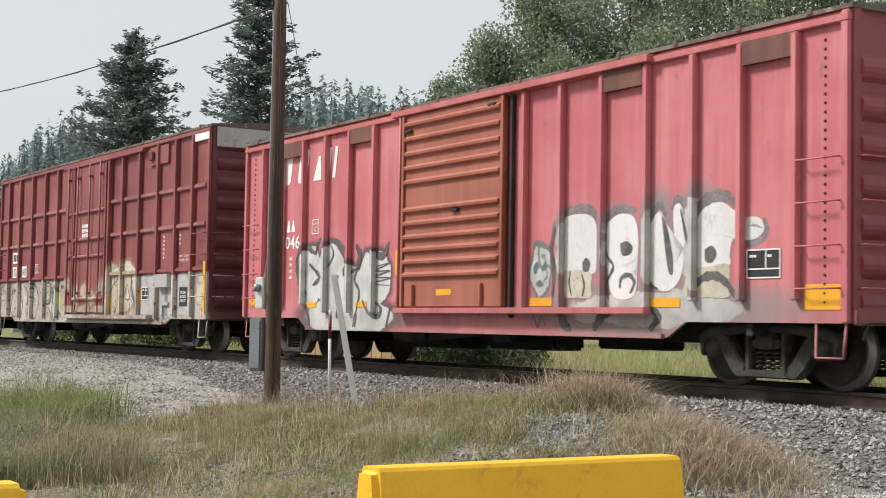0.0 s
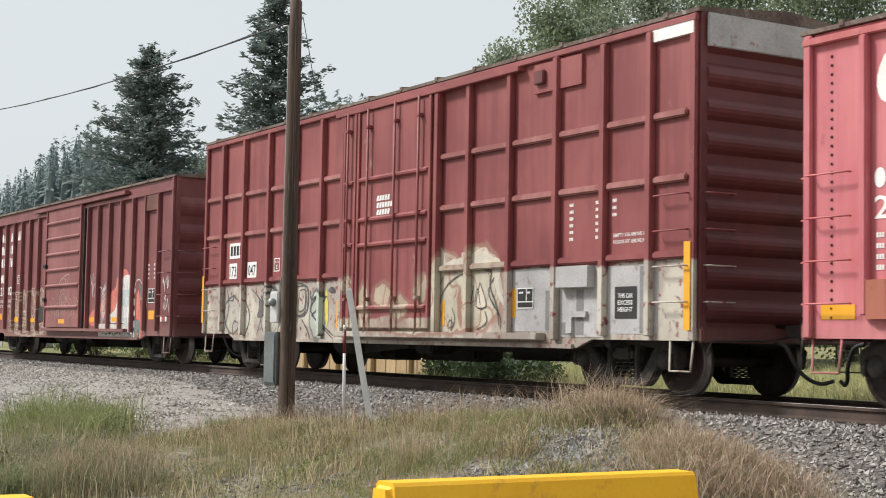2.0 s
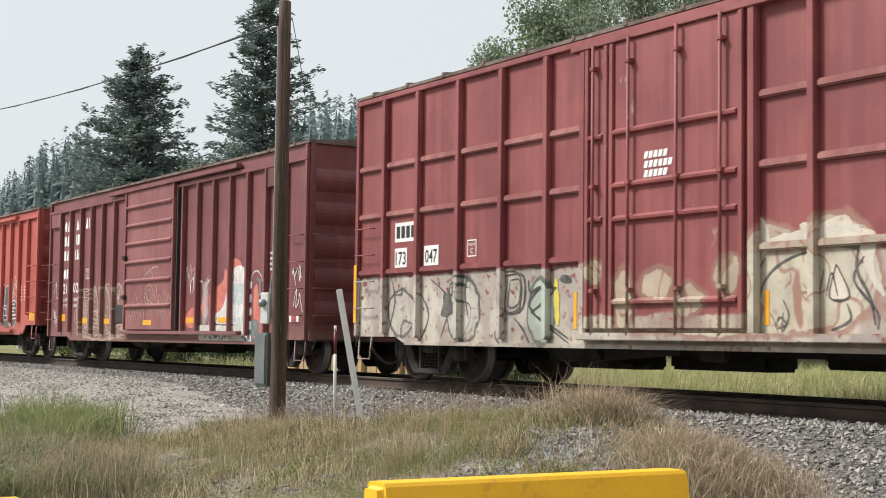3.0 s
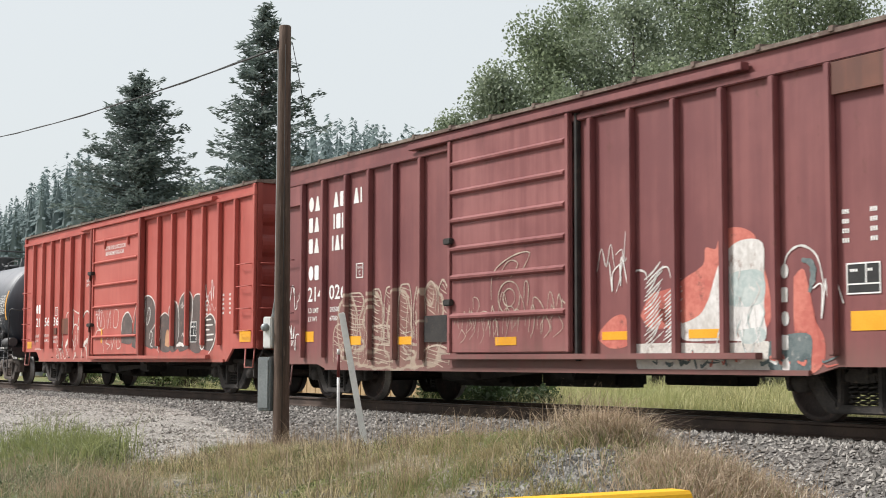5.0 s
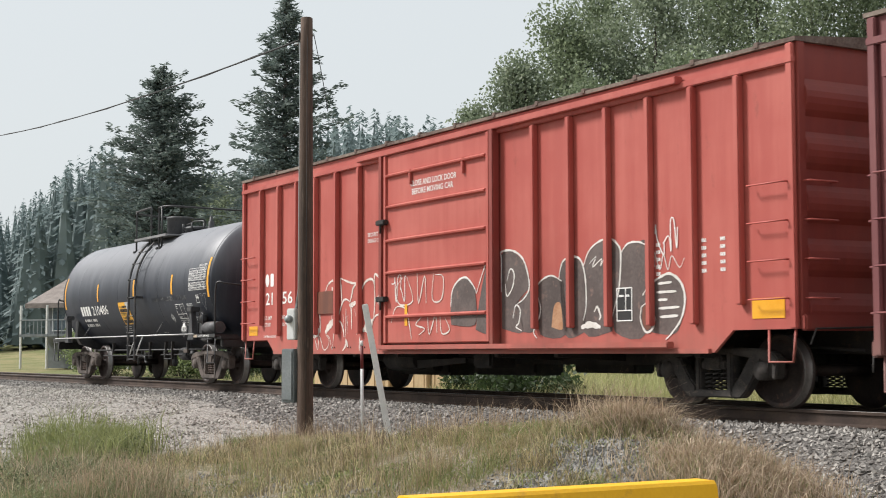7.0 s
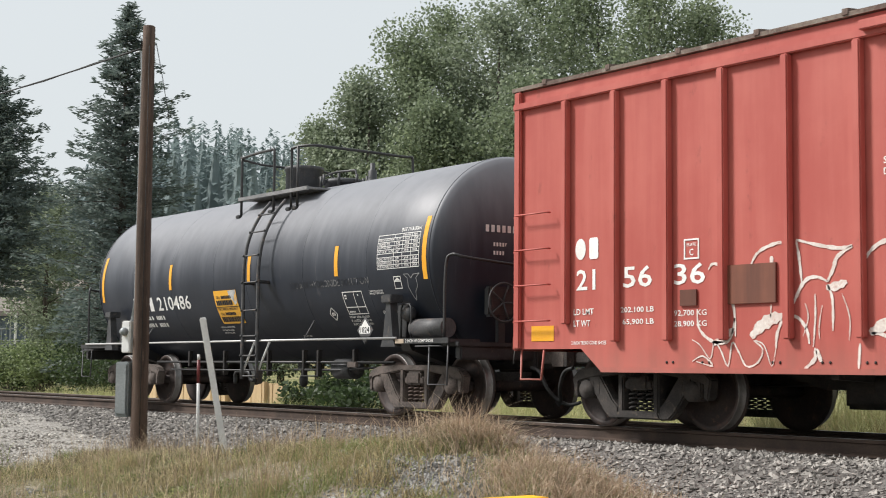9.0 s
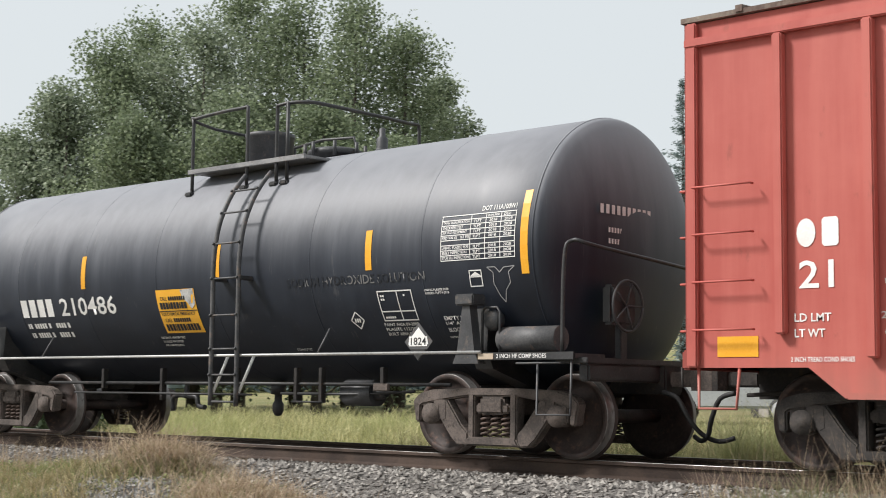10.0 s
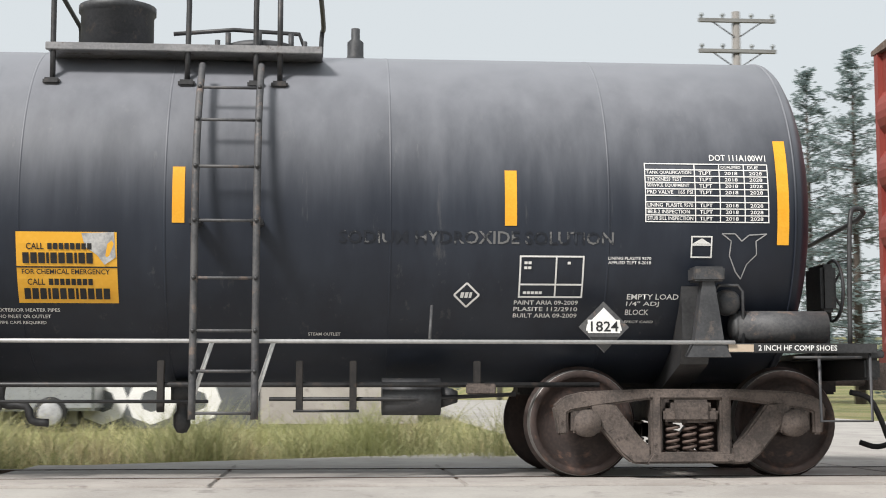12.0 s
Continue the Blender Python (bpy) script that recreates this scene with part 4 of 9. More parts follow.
    dot_box(car, 3.88, 1.15, 0.42, 0.3, -1.48)
    panel(car, "height_panel", 6.2, 6.66, 1.0, 1.42, -1.477, BLACK_RUBBER)
    for i, wd in enumerate(("THIS CAR", "EXCESS", "HEIGHT")):
        lettering(car, wd, 6.27, 1.27 - i * 0.09, 0.06, -1.484, WHITE_PAINT, 0.31)
    for x0, x1, z in ((-6.95, -6.25, 2.28), (-6.95, -6.55, 1.86), (-6.0, -5.55, 1.86)):
        panel(car, "reporting_patch", x0, x1, z, z + 0.32, -1.472, WHITE_PAINT)
    lettering(car, "173", -6.92, 1.90, 0.22, -1.478, BLACK_RUBBER, 0.34)
    lettering(car, "047", -5.96, 1.90, 0.22, -1.478, BLACK_RUBBER, 0.37)
    marks(car, -6.9, 2.34, 0.2, (0.6, 0.6, 0.6, 0.6), -1.478, BLACK_RUBBER, 0.2)
    plate(car, -4.7, 1.95, 0.26, -1.474)
    for x in (5.15, 5.75, 6.12, 6.85):
        hopper_marks(car, x, 2.55, -1.474, 6 if x < 6 else 3, 1, 0.045)
    lettering(car, "EMPTY CG ABOVE RAIL 61", 6.15, 2.08, 0.05, -1.474, WHITE_PAINT, 0.85), lettering(car, "FLOOR HT ABOVE RAIL 44", 6.15, 1.99, 0.05, -1.474, WHITE_PAINT, 0.85)
    for z, w in ((3.02, 5), (2.9, 6), (2.78, 5)):
        marks(car, -0.35, z, 0.09, (0.8,) * w, -1.566, WHITE_PAINT, 0.25, 0.3)
    for o in car.children:
        if o not in own:
            o.location.x += shift
    ink = surface("thin_black_spray", (0.035, 0.034, 0.036), (0.14, 0.13, 0.12), 0.7, 0, 5, 40, 0.1)
    spray(car, -1.4745, ink, (
        (0.04, [(-3.69, 1.66), (-3.07, 1.65), (-3.04, 1.17), (-3.41, 1.12), (-3.36, 1.58)]),
        (0.05, [(-2.30, 1.53), (-2.80, 1.17), (-1.84, 0.65)]),
        (0.035, [(-2.83, 1.75), (-2.24, 1.68), (-1.90, 1.77)]),
        (0.04, [(-5.99, 1.54), (-5.61, 1.07), (-5.93, 0.61)]),
        (0.04, [(-5.57, 1.64), (-4.99, 1.29), (-5.23, 0.73)]),
        (0.035, [(-6.90, 1.79), (-6.71, 1.31), (-6.97, 0.72)]),
        (0.1, [(-5.13, 1.41), (-5.14, 1.09)]),
        (0.04, [(3.47, 1.63), (3.32, 1.38), (3.64, 1.04), (3.65, 0.85)]),
        (0.035, [(1.98, 1.67), (1.65, 1.23), (1.75, 0.86)]),
        (0.03, [(2.26, 1.04), (2.24, 0.82), (2.35, 1.00), (2.26, 1.18)]),
        (0.03, [(3.09, 1.21), (3.00, 1.47), (2.92, 1.21)])))
    spray(car, -1.4775, ink, (
        (0.05, [(-3.40, 1.63), (-2.95, 1.61), (-2.97, 1.15), (-3.46, 1.12), (-3.40, 1.63)]),
        (0.03, [(-3.28, 1.56), (-3.04, 1.55), (-3.07, 1.22), (-3.34, 1.19), (-3.28, 1.56)]),
        (0.05, [(-2.82, 1.55), (-2.77, 1.38), (-2.48, 1.45), (-2.13, 1.42)]),
        (0.045, [(-2.76, 1.09), (-2.40, 1.25), (-2.13, 1.43)]),
        (0.045, [(-2.76, 1.09), (-2.33, 0.92), (-1.85, 0.72)]),
        (0.05, [(-3.37, 1.01), (-3.68, 0.78), (-3.55, 0.62)]),
        (0.04, [(-3.18, 1.01), (-2.94, 0.83), (-2.78, 0.61)]),
        (0.03, [(-4.42, 1.80), (-4.53, 1.41), (-4.43, 1.02)]),
        (0.04, [(3.41, 1.79), (3.36, 1.50), (3.54, 1.20), (3.62, 0.90)]),
        (0.03, [(1.78, 1.76), (2.40, 1.79), (3.00, 1.80), (3.49, 1.81)]),
        (0.03, [(1.84, 0.82), (1.91, 1.30), (2.10, 1.53), (2.42, 1.67), (2.74, 1.72)]),
        (0.025, [(2.13, 0.88), (2.21, 0.99), (2.31, 0.90), (2.16, 0.86)]),
        (0.025, [(3.07, 1.56), (2.97, 1.20), (3.26, 1.21), (3.07, 1.56)]),
        (0.025, [(2.76, 0.77), (2.80, 1.14), (2.89, 1.51)]),
        (0.03, [(2.99, 0.84), (3.27, 0.95), (3.22, 1.13)])))
    for line in (
            [(-4.98, 1.47), (-5.13, 1.26), (-5.23, 1.06), (-4.90, 1.11)],
            [(-2.08, 1.53), (-1.98, 1.60), (-1.82, 1.57), (-1.80, 1.49), (-1.97, 1.49)],
    ):
        sprayed_fill(car, -1.4772, ink, line)
    cream = surface("cream_overspray", (0.52, 0.45, 0.36), (0.64, 0.57, 0.47), 0.7, 0, 4, 30, 0.1, (0.40, 0.30, 0.24))
    for line in (
            [(1.76, 2.09), (1.88, 2.16), (2.01, 2.04), (2.03, 1.83), (1.82, 1.83)],
            [(2.04, 1.83), (2.20, 1.88), (2.39, 1.84), (2.58, 1.92), (2.52, 2.02), (2.64, 2.04), (2.70, 1.89), (2.40, 1.77)],
            [(2.74, 1.90), (2.86, 2.02), (3.21, 2.09), (3.35, 1.95), (3.62, 1.88), (3.61, 1.63), (3.50, 1.49), (3.36, 1.75), (2.86, 1.79)],
            [(1.00, 1.96), (1.09, 2.08), (1.27, 2.11), (1.41, 1.95), (1.21, 1.86)],
            [(3.01, 1.57), (3.10, 1.50), (3.26, 1.22), (2.95, 1.20)],
    ):
        sprayed_fill(car, -1.4728, cream, line)
    spray(car, -1.4765, surface("yellow_spray", (0.62, 0.50, 0.06), (0.70, 0.58, 0.12), 0.6, 0, 5, 40, 0.1), ((0.14, [(-2.15, 1.55), (-2.13, 1.2), (-2.1, 0.9)]),))
    spray(car, -1.4735, surface("pale_cream_spray", (0.48, 0.44, 0.37), (0.60, 0.56, 0.48), 0.6, 0, 4, 30, 0.1), ((0.16, [(1.8, 2.05), (1.75, 1.8), (2.2, 1.85), (2.6, 1.9), (3.4, 1.95)]), (0.12, [(3.6, 1.8), (3.55, 1.5), (3.75, 1.2)])))
    return car


def brown_boxcar():
    c = dict(half=8.06, eave=4.30, low=0.64, belly=0.55, flat=(-6.1, 5.95), fascia=3.99, truck=6.3, paint=BROWN, end=BROWN, roof=ROOF_DIRT, grab=BROWN,
             posts=[-7.0, -6.14, -5.24, -4.38, -3.52, -2.63, 1.93, 2.78, 3.66, 4.54, 5.41, 6.28, 7.14], ribs=RIBS_B, rungs=(1.1, 1.6, 2.1, 2.6), foot=0.12)
    car = boxcar("weathered brown boxcar with white lettering and sprayed tags", c)
    slide_door(car, -1.68, 1.52, 0.82, 4.12, -1.50, BROWN_DOOR, [1.38, 1.98, 2.42, 2.86, 3.30, 3.74], "sun-bleached brown sliding door with seven panels", rods=(), rib_h=0.05)
    part("door_track", soft_box(-1.8, 5.2, -1.62, -1.50, 0.72, 0.80, 0.01), BROWN, car), part("door_track", soft_box(-2.9, 5.0, -1.60, -1.47, 4.12, 4.22, 0.01), BROWN, car)
    # Dark strip again in place of the shaded gap by the door.
    part("door_post", soft_box(1.58, 1.65, -1.53, -1.45, 0.7, 4.1, 0.012), STEEL_DARK, car)
    for x, z in ((-1.62, 1.6), (-1.62, 2.55)):
        part("door_latch", soft_box(x - 0.12, x + 0.1, -1.63, -1.55, z - 0.05, z + 0.05, 0.015), STEEL_DARK, car)
    panel(car, "primer_patch", -7.85, -7.05, 3.62, 3.98, -1.45, BROWN_DOOR, 0.07), panel(car, "primer_patch", 6.33, 7.09, 3.62, 3.98, -1.45, PATCH, 0.07)
    panel(car, "steel_placard", -2.55, -1.85, 1.0, 1.42, -1.45, STEEL_DARK, 0.03)
    for x0, x1, z0, z1 in ((-6.95, -6.6, 1.05, 1.24), (-5.18, -4.75, 0.98, 1.13), (-3.45, -2.98, 0.97, 1.1), (-0.35, 0.2, 0.93, 1.05), (2.1, 2.7, 0.98, 1.09), (3.85, 4.4, 0.98, 1.09), (6.5, 7.08, 1.03, 1.24)):
        panel(car, "reflector", x0, x1, z0, z1, -1.453 if x0 != -0.35 else -1.552, YELLOW_REF)
    panel(car, "white_mark", 7.3, 7.7, 0.98, 1.1, -1.453, WHITE_PAINT), panel(car, "red_mark", 7.40, 7.60, 0.985, 1.095, -1.459, RED_DOOR)
    for x, z, kinds in ((-6.83, 3.46, "ot"), (-5.83, 3.46, "td"), (-5.05, 3.46, "tb"), (-6.83, 3.07, "dto"), (-5.83, 3.07, "bdbo"), (-6.83, 2.68, "dtb"), (-5.88, 2.68, "btd")):
        emblem(car, kinds, x, z, 0.27, -1.456, 0.2)
    emblem(car, "od", -6.83, 2.18, 0.27, -1.456, 0.2)
    lettering(car, "214", -6.85, 1.79, 0.27, -1.456, WHITE_PAINT, 0.60), lettering(car, "026", -5.98, 1.80, 0.27, -1.456, WHITE_PAINT, 0.65)
    lettering(car, "LD LMT", -6.83, 1.58, 0.09, -1.456, WHITE_PAINT), lettering(car, "LT WT", -6.83, 1.42, 0.09, -1.456, WHITE_PAINT)
    lettering(car, "200500", -5.95, 1.58, 0.09, -1.456, WHITE_PAINT), lettering(car, "67500", -5.95, 1.42, 0.09, -1.456, WHITE_PAINT)
    plate(car, -4.94, 2.14, 0.26, -1.456), dot_box(car, 6.45, 1.42, 0.48, 0.34, -1.456)
    hopper_marks(car, 6.4, 2.3, -1.456, 4, 2, 0.05, 0.4)
    # thin sprayed scrawls
    rng = random.Random(4)
    for x, z in ((2.3, 1.8), (-7.6, 1.9), (7.4, 1.9), (7.5, 1.4), (6.0, 1.4), (-7.6, 1.15)):
        scrawl(car, x, z, -1.462, rng)
    chalk = surface("thin_cream_spray", (0.34, 0.26, 0.21), (0.56, 0.46, 0.37), 0.7, 0, 6, 40, 0.1, (0.26, 0.14, 0.11))
    rng = random.Random(19)
    # tall rounded letters hatched across
    for x0, x1, z0, z1 in ((-5.35, -4.62, 0.72, 1.88), (-4.42, -3.98, 0.95, 1.92), (-3.92, -3.58, 0.98, 1.94), (-3.44, -2.98, 0.7, 1.96), (-2.92, -2.68, 1.05, 1.9), (-2.56, -2.2, 1.45, 1.97), (-2.15, -1.85, 1.45, 1.98), (-5.8, -5.35, 0.68, 1.35), (-4.5, -3.6, 0.62, 1.3), (-2.6, -1.8, 0.6, 0.95)):
        xm, dz = (x0 + x1) / 2, z1 - z0
        spray(car, -1.4575, chalk, ((0.034, [(x0 + 0.02, z0), (x0, z0 + dz * 0.6), (x0 + 0.07, z1 - 0.06), (xm, z1), (x1 - 0.07, z1 - 0.06), (x1, z0 + dz * 0.6), (x1 - 0.03, z0 + 0.04)]),))
        for k in range(int(dz / 0.075)):
            z = z0 + 0.04 + k * 0.075
            a, b = x0 + rng.uniform(0.02, 0.12), x1 - rng.uniform(0.02, 0.14)
            spray(car, -1.4565, chalk, ((rng.uniform(0.012, 0.026), [(a, z + 0.05), ((a + b) / 2, z + rng.uniform(-0.03, 0.03)), (b, z - rng.uniform(0.0, 0.06))]),))
    for i in range(26):
        x, z = -1.5 + i * 0.112, 0.98 + rng.uniform(0, 0.6)
        h = rng.uniform(0.12, 0.4)
        spray(car, -1.5585, chalk, ((rng.uniform(0.012, 0.024), [(x, z), (x + rng.uniform(-0.02, 0.12), z + h), (x + rng.uniform(0.05, 0.2), z + h * 0.9), (x + rng.uniform(0.05, 0.3), z + h * 0.2), (x + rng.uniform(0.0, 0.15), z - 0.08)]),))
    for r in (0.13, 0.24):
        spray(car, -1.559, chalk, ((0.022, [(0.02 + r * 1.2 * math.cos(k * 0.785), 1.62 + r * math.sin(k * 0.785)) for k in range(9)]),))
    spray(car, -1.559, chalk, ((0.022, [(-0.45, 1.6), (-0.4, 2.0), (0.1, 2.22), (0.55, 2.24), (0.3, 1.95)]), (0.02, [(-0.3, 1.9), (0.0, 2.15), (0.25, 2.1), (0.05, 1.9)])))
    white = surface("white_spray", (0.50, 0.47, 0.44), (0.74, 0.72, 0.70), 0.7, 0, 2.2, 18, 0.1, (0.34, 0.26, 0.23), (1, 1, 0.6))
    coral = surface("coral_red_spray", (0.46, 0.11, 0.085), (0.60, 0.20, 0.15), 0.7, 0, 1.6, 14, 0.1, (0.22, 0.075, 0.06))
    teal = surface("grey_teal_spray", (0.36, 0.43, 0.42), (0.52, 0.56, 0.54), 0.7, 0, 3, 18, 0.1, (0.62, 0.60, 0.57))
    deep = surface("deep_teal_spray", (0.06, 0.09, 0.095), (0.15, 0.18, 0.18), 0.7, 0, 3, 30, 0.1, (0.30, 0.30, 0.29))
    pale = surface("dirty_white_spray", (0.50, 0.48, 0.44), (0.68, 0.65, 0.60), 0.7, 0, 2.5, 30, 0.1, (0.30, 0.24, 0.21))
    for line in (
            [(3.46, 1.10), (3.28, 1.28), (3.23, 1.55), (3.55, 1.62), (3.81, 1.74), (4.12, 1.87), (4.17, 2.08), (4.35, 2.05), (4.45, 2.24), (4.72, 2.29), (5.02, 2.18), (5.13, 1.89), (5.26, 1.52), (5.21, 1.09), (4.41, 1.06)],
            [(5.65, 1.65), (5.82, 1.72), (5.94, 1.22), (6.11, 0.94), (6.07, 0.66), (5.81, 0.58), (5.65, 1.05)],
            [(2.00, 0.99), (2.05, 1.10), (2.34, 1.28), (2.59, 1.29), (2.64, 1.05), (2.63, 0.90), (2.27, 0.87)],
            [(2.91, 1.28), (3.12, 1.56), (3.46, 1.51), (3.46, 1.16), (3.12, 1.11)],
    ):
        sprayed_fill(car, -1.453, coral, line)
    for line in (
            [(3.65, 1.15), (4.04, 1.26), (4.23, 1.48), (4.36, 1.78), (4.52, 2.00), (4.81, 2.13), (5.16, 2.07), (5.17, 1.67), (5.17, 1.23), (5.15, 0.96), (4.41, 0.95), (3.76, 0.96)],
    ):
        sprayed_fill(car, -1.454, white, line)
    for line in (
            [(2.73, 0.92), (3.65, 0.93), (4.65, 0.90), (5.23, 0.93), (5.24, 0.73), (5.21, 0.58), (4.16, 0.58), (2.95, 0.58), (2.84, 0.73)],
    ):
        sprayed_fill(car, -1.4545, pale, line)
    for line in (
            [(4.44, 1.69), (4.72, 1.76), (5.14, 1.74), (5.17, 1.42), (4.90, 1.34), (4.51, 1.40)],
            [(4.72, 1.06), (5.13, 1.09), (5.17, 0.94), (4.83, 0.91)],
    ):
        sprayed_fill(car, -1.455, teal, line)
    for line in (
            [(5.25, 0.93), (5.58, 1.01), (5.90, 0.99), (5.90, 0.73), (5.84, 0.58), (5.27, 0.58)],
    ):
        sprayed_fill(car, -1.455, deep, line)
    spray(car, -1.4575, white, (
        (0.03, [(5.47, 1.66), (5.56, 1.91), (5.78, 2.00), (6.02, 1.86), (6.12, 1.49)]),
        (0.03, [(2.77, 1.77), (2.84, 1.87), (3.01, 1.84), (3.05, 1.74)]),
        (0.025, [(3.19, 1.75), (3.32, 1.86), (3.46, 1.88), (3.52, 1.74)]),
        (0.03, [(4.54, 1.36), (4.63, 1.02)]),
        (0.03, [(4.78, 1.33), (4.81, 0.98)]),
        (0.03, [(5.01, 1.33), (5.03, 1.02)])))
    spray(car, -1.457, deep, (
        (0.1, [(5.78, 1.84), (5.93, 1.79), (5.95, 1.64), (5.89, 1.47)]),
        (0.03, [(3.12, 0.74), (3.78, 0.79), (4.41, 0.70)]),
        (0.06, [(4.41, 0.86), (4.53, 0.65)]),
        (0.05, [(3.91, 0.84), (3.99, 0.61)])))
    for k in range(26):
        x, z = rng.uniform(4.35, 5.1), rng.uniform(0.95, 1.9)
        spray(car, -1.4572, white if k % 3 else teal, ((rng.uniform(0.012, 0.03), [(x, z), (x + rng.uniform(-0.1, 0.12), z - 0.12), (x + rng.uniform(-0.12, 0.14), z - rng.uniform(0.2, 0.36))]),))
    for k in range(30):
        x, z = rng.uniform(2.95, 6.1), rng.uniform(0.66, 0.78)
        spray(car, -1.4573, (deep, coral, white)[k % 3], ((rng.uniform(0.02, 0.07), [(x, z), (x + rng.uniform(0.0, 0.12), z - 0.03), (x + rng.uniform(0.05, 0.25), z + rng.uniform(-0.04, 0.08))]),))
    for i in range(5):
        emblem(car, "d" if i % 2 else "o", 5.45, 0.56 + i * 0.27, 0.17, -1.4578, 0.2, 0.0, white)
    for x0, n, dz in ((2.98, 17, 0.055), (3.36, 14, 0.05)):
        for k in range(n):
            z = 0.86 + k * dz
            spray(car, -1.4575, white, ((rng.uniform(0.015, 0.03), [(x0 + rng.uniform(0, 0.06), z), (x0 + 0.18, z + 0.09), (x0 + rng.uniform(0.28, 0.4), z + 0.22)]),))
    spray(car, -1.4575, white, ((0.02, [(2.0, 1.9), (2.1, 2.2), (2.2, 1.95), (2.3, 2.25), (2.38, 1.9)]), (0.02, [(2.4, 2.1), (2.55, 2.15), (2.5, 1.8), (2.4, 1.6)]), (0.02, [(2.62, 2.4), (2.58, 2.0), (2.72, 2.15), (2.7, 1.9)])))
    return car


def scrawl(car, x, z, y, rng, n=10, size=0.26, material=None):
    pts = []
    for i in range(n):
        pts.append((x + i * size * 0.16 + rng.uniform(-0.05, 0.05), y, z + rng.uniform(-size, size) * (1 if i % 2 else -1)))
    bm = bmesh.new()
    p = smooth_path(pts, 5)
    for a, b in zip(p, p[1:]):
        d = (b - a)
        k = Vector((-d.z, 0, d.x)).normalized() * 0.009
        faces(bm, [a - k, b - k, b + k, a + k], [(0, 1, 2, 3)])
    part("sprayed_scrawl", bm, material or WHITE_PAINT, car)


def red_boxcar():
    c = dict(half=8.18, eave=4.26, low=0.95, belly=0.68, flat=(-6.6, 6.7), fascia=4.02, truck=6.3, paint=RED, end=RED_END, roof=ROOF_DIRT, grab=RED,
             posts=[-7.19, -6.31, -5.45, -4.6, -3.7, -2.78, 2.83, 3.73, 4.61, 5.52, 6.39, 7.25], ribs=RIBS_B, rungs=(1.3, 1.75, 2.2, 2.65), foot=0.30)
    car = boxcar("bright red-orange boxcar with a plain ribbed door and tags", c)
    slide_door(car, -1.70, 1.72, 0.85, 4.08, -1.50, RED_DOOR, [1.30, 2.05, 2.60, 3.18, 3.72], "red sliding door with horizontal seams", rods=(), rib_h=0.035)
    part("door_track", soft_box(-1.9, 6.0, -1.62, -1.50, 0.74, 0.82, 0.01), RED, car), part("door_track", soft_box(-2.7, 6.2, -1.60, -1.47, 4.08, 4.18, 0.01), RED, car)
    for x in (-1.80, 1.80):
        part("door_post", soft_box(x - 0.06, x + 0.06, -1.60, -1.47, 0.75, 4.1, 0.015), RED_END, car)
    for x, z in ((-1.72, 1.60), (-1.72, 2.92)):
        part("door_latch", soft_box(x - 0.14, x + 0.16, -1.66, -1.55, z - 0.04, z + 0.05, 0.015), STEEL_DARK, car), part("latch_hook", rod(bmesh.new(), (x, -1.63, z - 0.18), (x, -1.63, z + 0.05), 0.018), STEEL_DARK, car)
    for x in (-0.75, 0.95):
        part("door_pull", soft_box(x - 0.03, x + 0.03, -1.6, -1.55, 3.5, 3.75, 0.01), RED, car)
    panel(car, "steel_placard", -4.55, -3.88, 1.42, 1.84, -1.45, PATCH, 0.03), panel(car, "steel_placard", -5.27, -5.02, 1.42, 1.60, -1.456, PATCH, 0.02)
    panel(car, "reflector", -7.88, -7.45, 1.05, 1.24, -1.453, YELLOW_REF), panel(car, "reflector", 7.4, 7.95, 1.08, 1.32, -1.453, YELLOW_REF), panel(car, "reflector", -0.98, -0.89, 1.14, 1.5, -1.556, YELLOW_REF)
    emblem(car, "od", -7.05, 2.03, 0.26, -1.456, 0.24)
    lettering(car, "21", -7.03, 1.66, 0.25, -1.456, WHITE_PAINT, 0.34), lettering(car, "56", -6.21, 1.66, 0.25, -1.456, WHITE_PAINT, 0.48), lettering(car, "36", -5.38, 1.66, 0.24, -1.456, WHITE_PAINT, 0.48)
    lettering(car, "LD LMT", -7.08, 1.36, 0.075, -1.456, WHITE_PAINT, 0.36), lettering(car, "LT WT", -7.08, 1.22, 0.075, -1.456, WHITE_PAINT, 0.3)
    lettering(car, "2 INCH TREAD COND SHOES", -7.12, 1.0, 0.045, -1.456, WHITE_PAINT, 0.62)
    lettering(car, "202,100 LB", -6.25, 1.36, 0.075, -1.456, WHITE_PAINT, 0.55), lettering(car, "65,900 LB", -6.22, 1.22, 0.075, -1.456, WHITE_PAINT, 0.52)
    lettering(car, "92,700 KG", -5.38, 1.30, 0.075, -1.456, WHITE_PAINT, 0.5), lettering(car, "28,900 KG", -5.38, 1.18, 0.075, -1.456, WHITE_PAINT, 0.5)
    plate(car, -5.22, 1.94, 0.23, -1.456)
    lettering(car, "SECURITY", -2.52, 2.74, 0.07, -1.456, WHITE_PAINT, 0.45), lettering(car, "DEVICE ONLY", -2.52, 2.63, 0.07, -1.456, WHITE_PAINT, 0.6)
    lettering(car, "CLOSE AND LOCK DOOR", -0.78, 3.46, 0.1, -1.556, WHITE_PAINT, 1.5), lettering(car, "BEFORE MOVING CAR", -0.73, 3.32, 0.1, -1.556, WHITE_PAINT, 1.35)
    dot_box(car, 4.75, 1.1, 0.34, 0.45, -1.456)
    for x in (5.6, 6.5, 6.85):
        hopper_marks(car, x, 2.05, -1.456, 5, 1, 0.045)
    rng = random.Random(9)
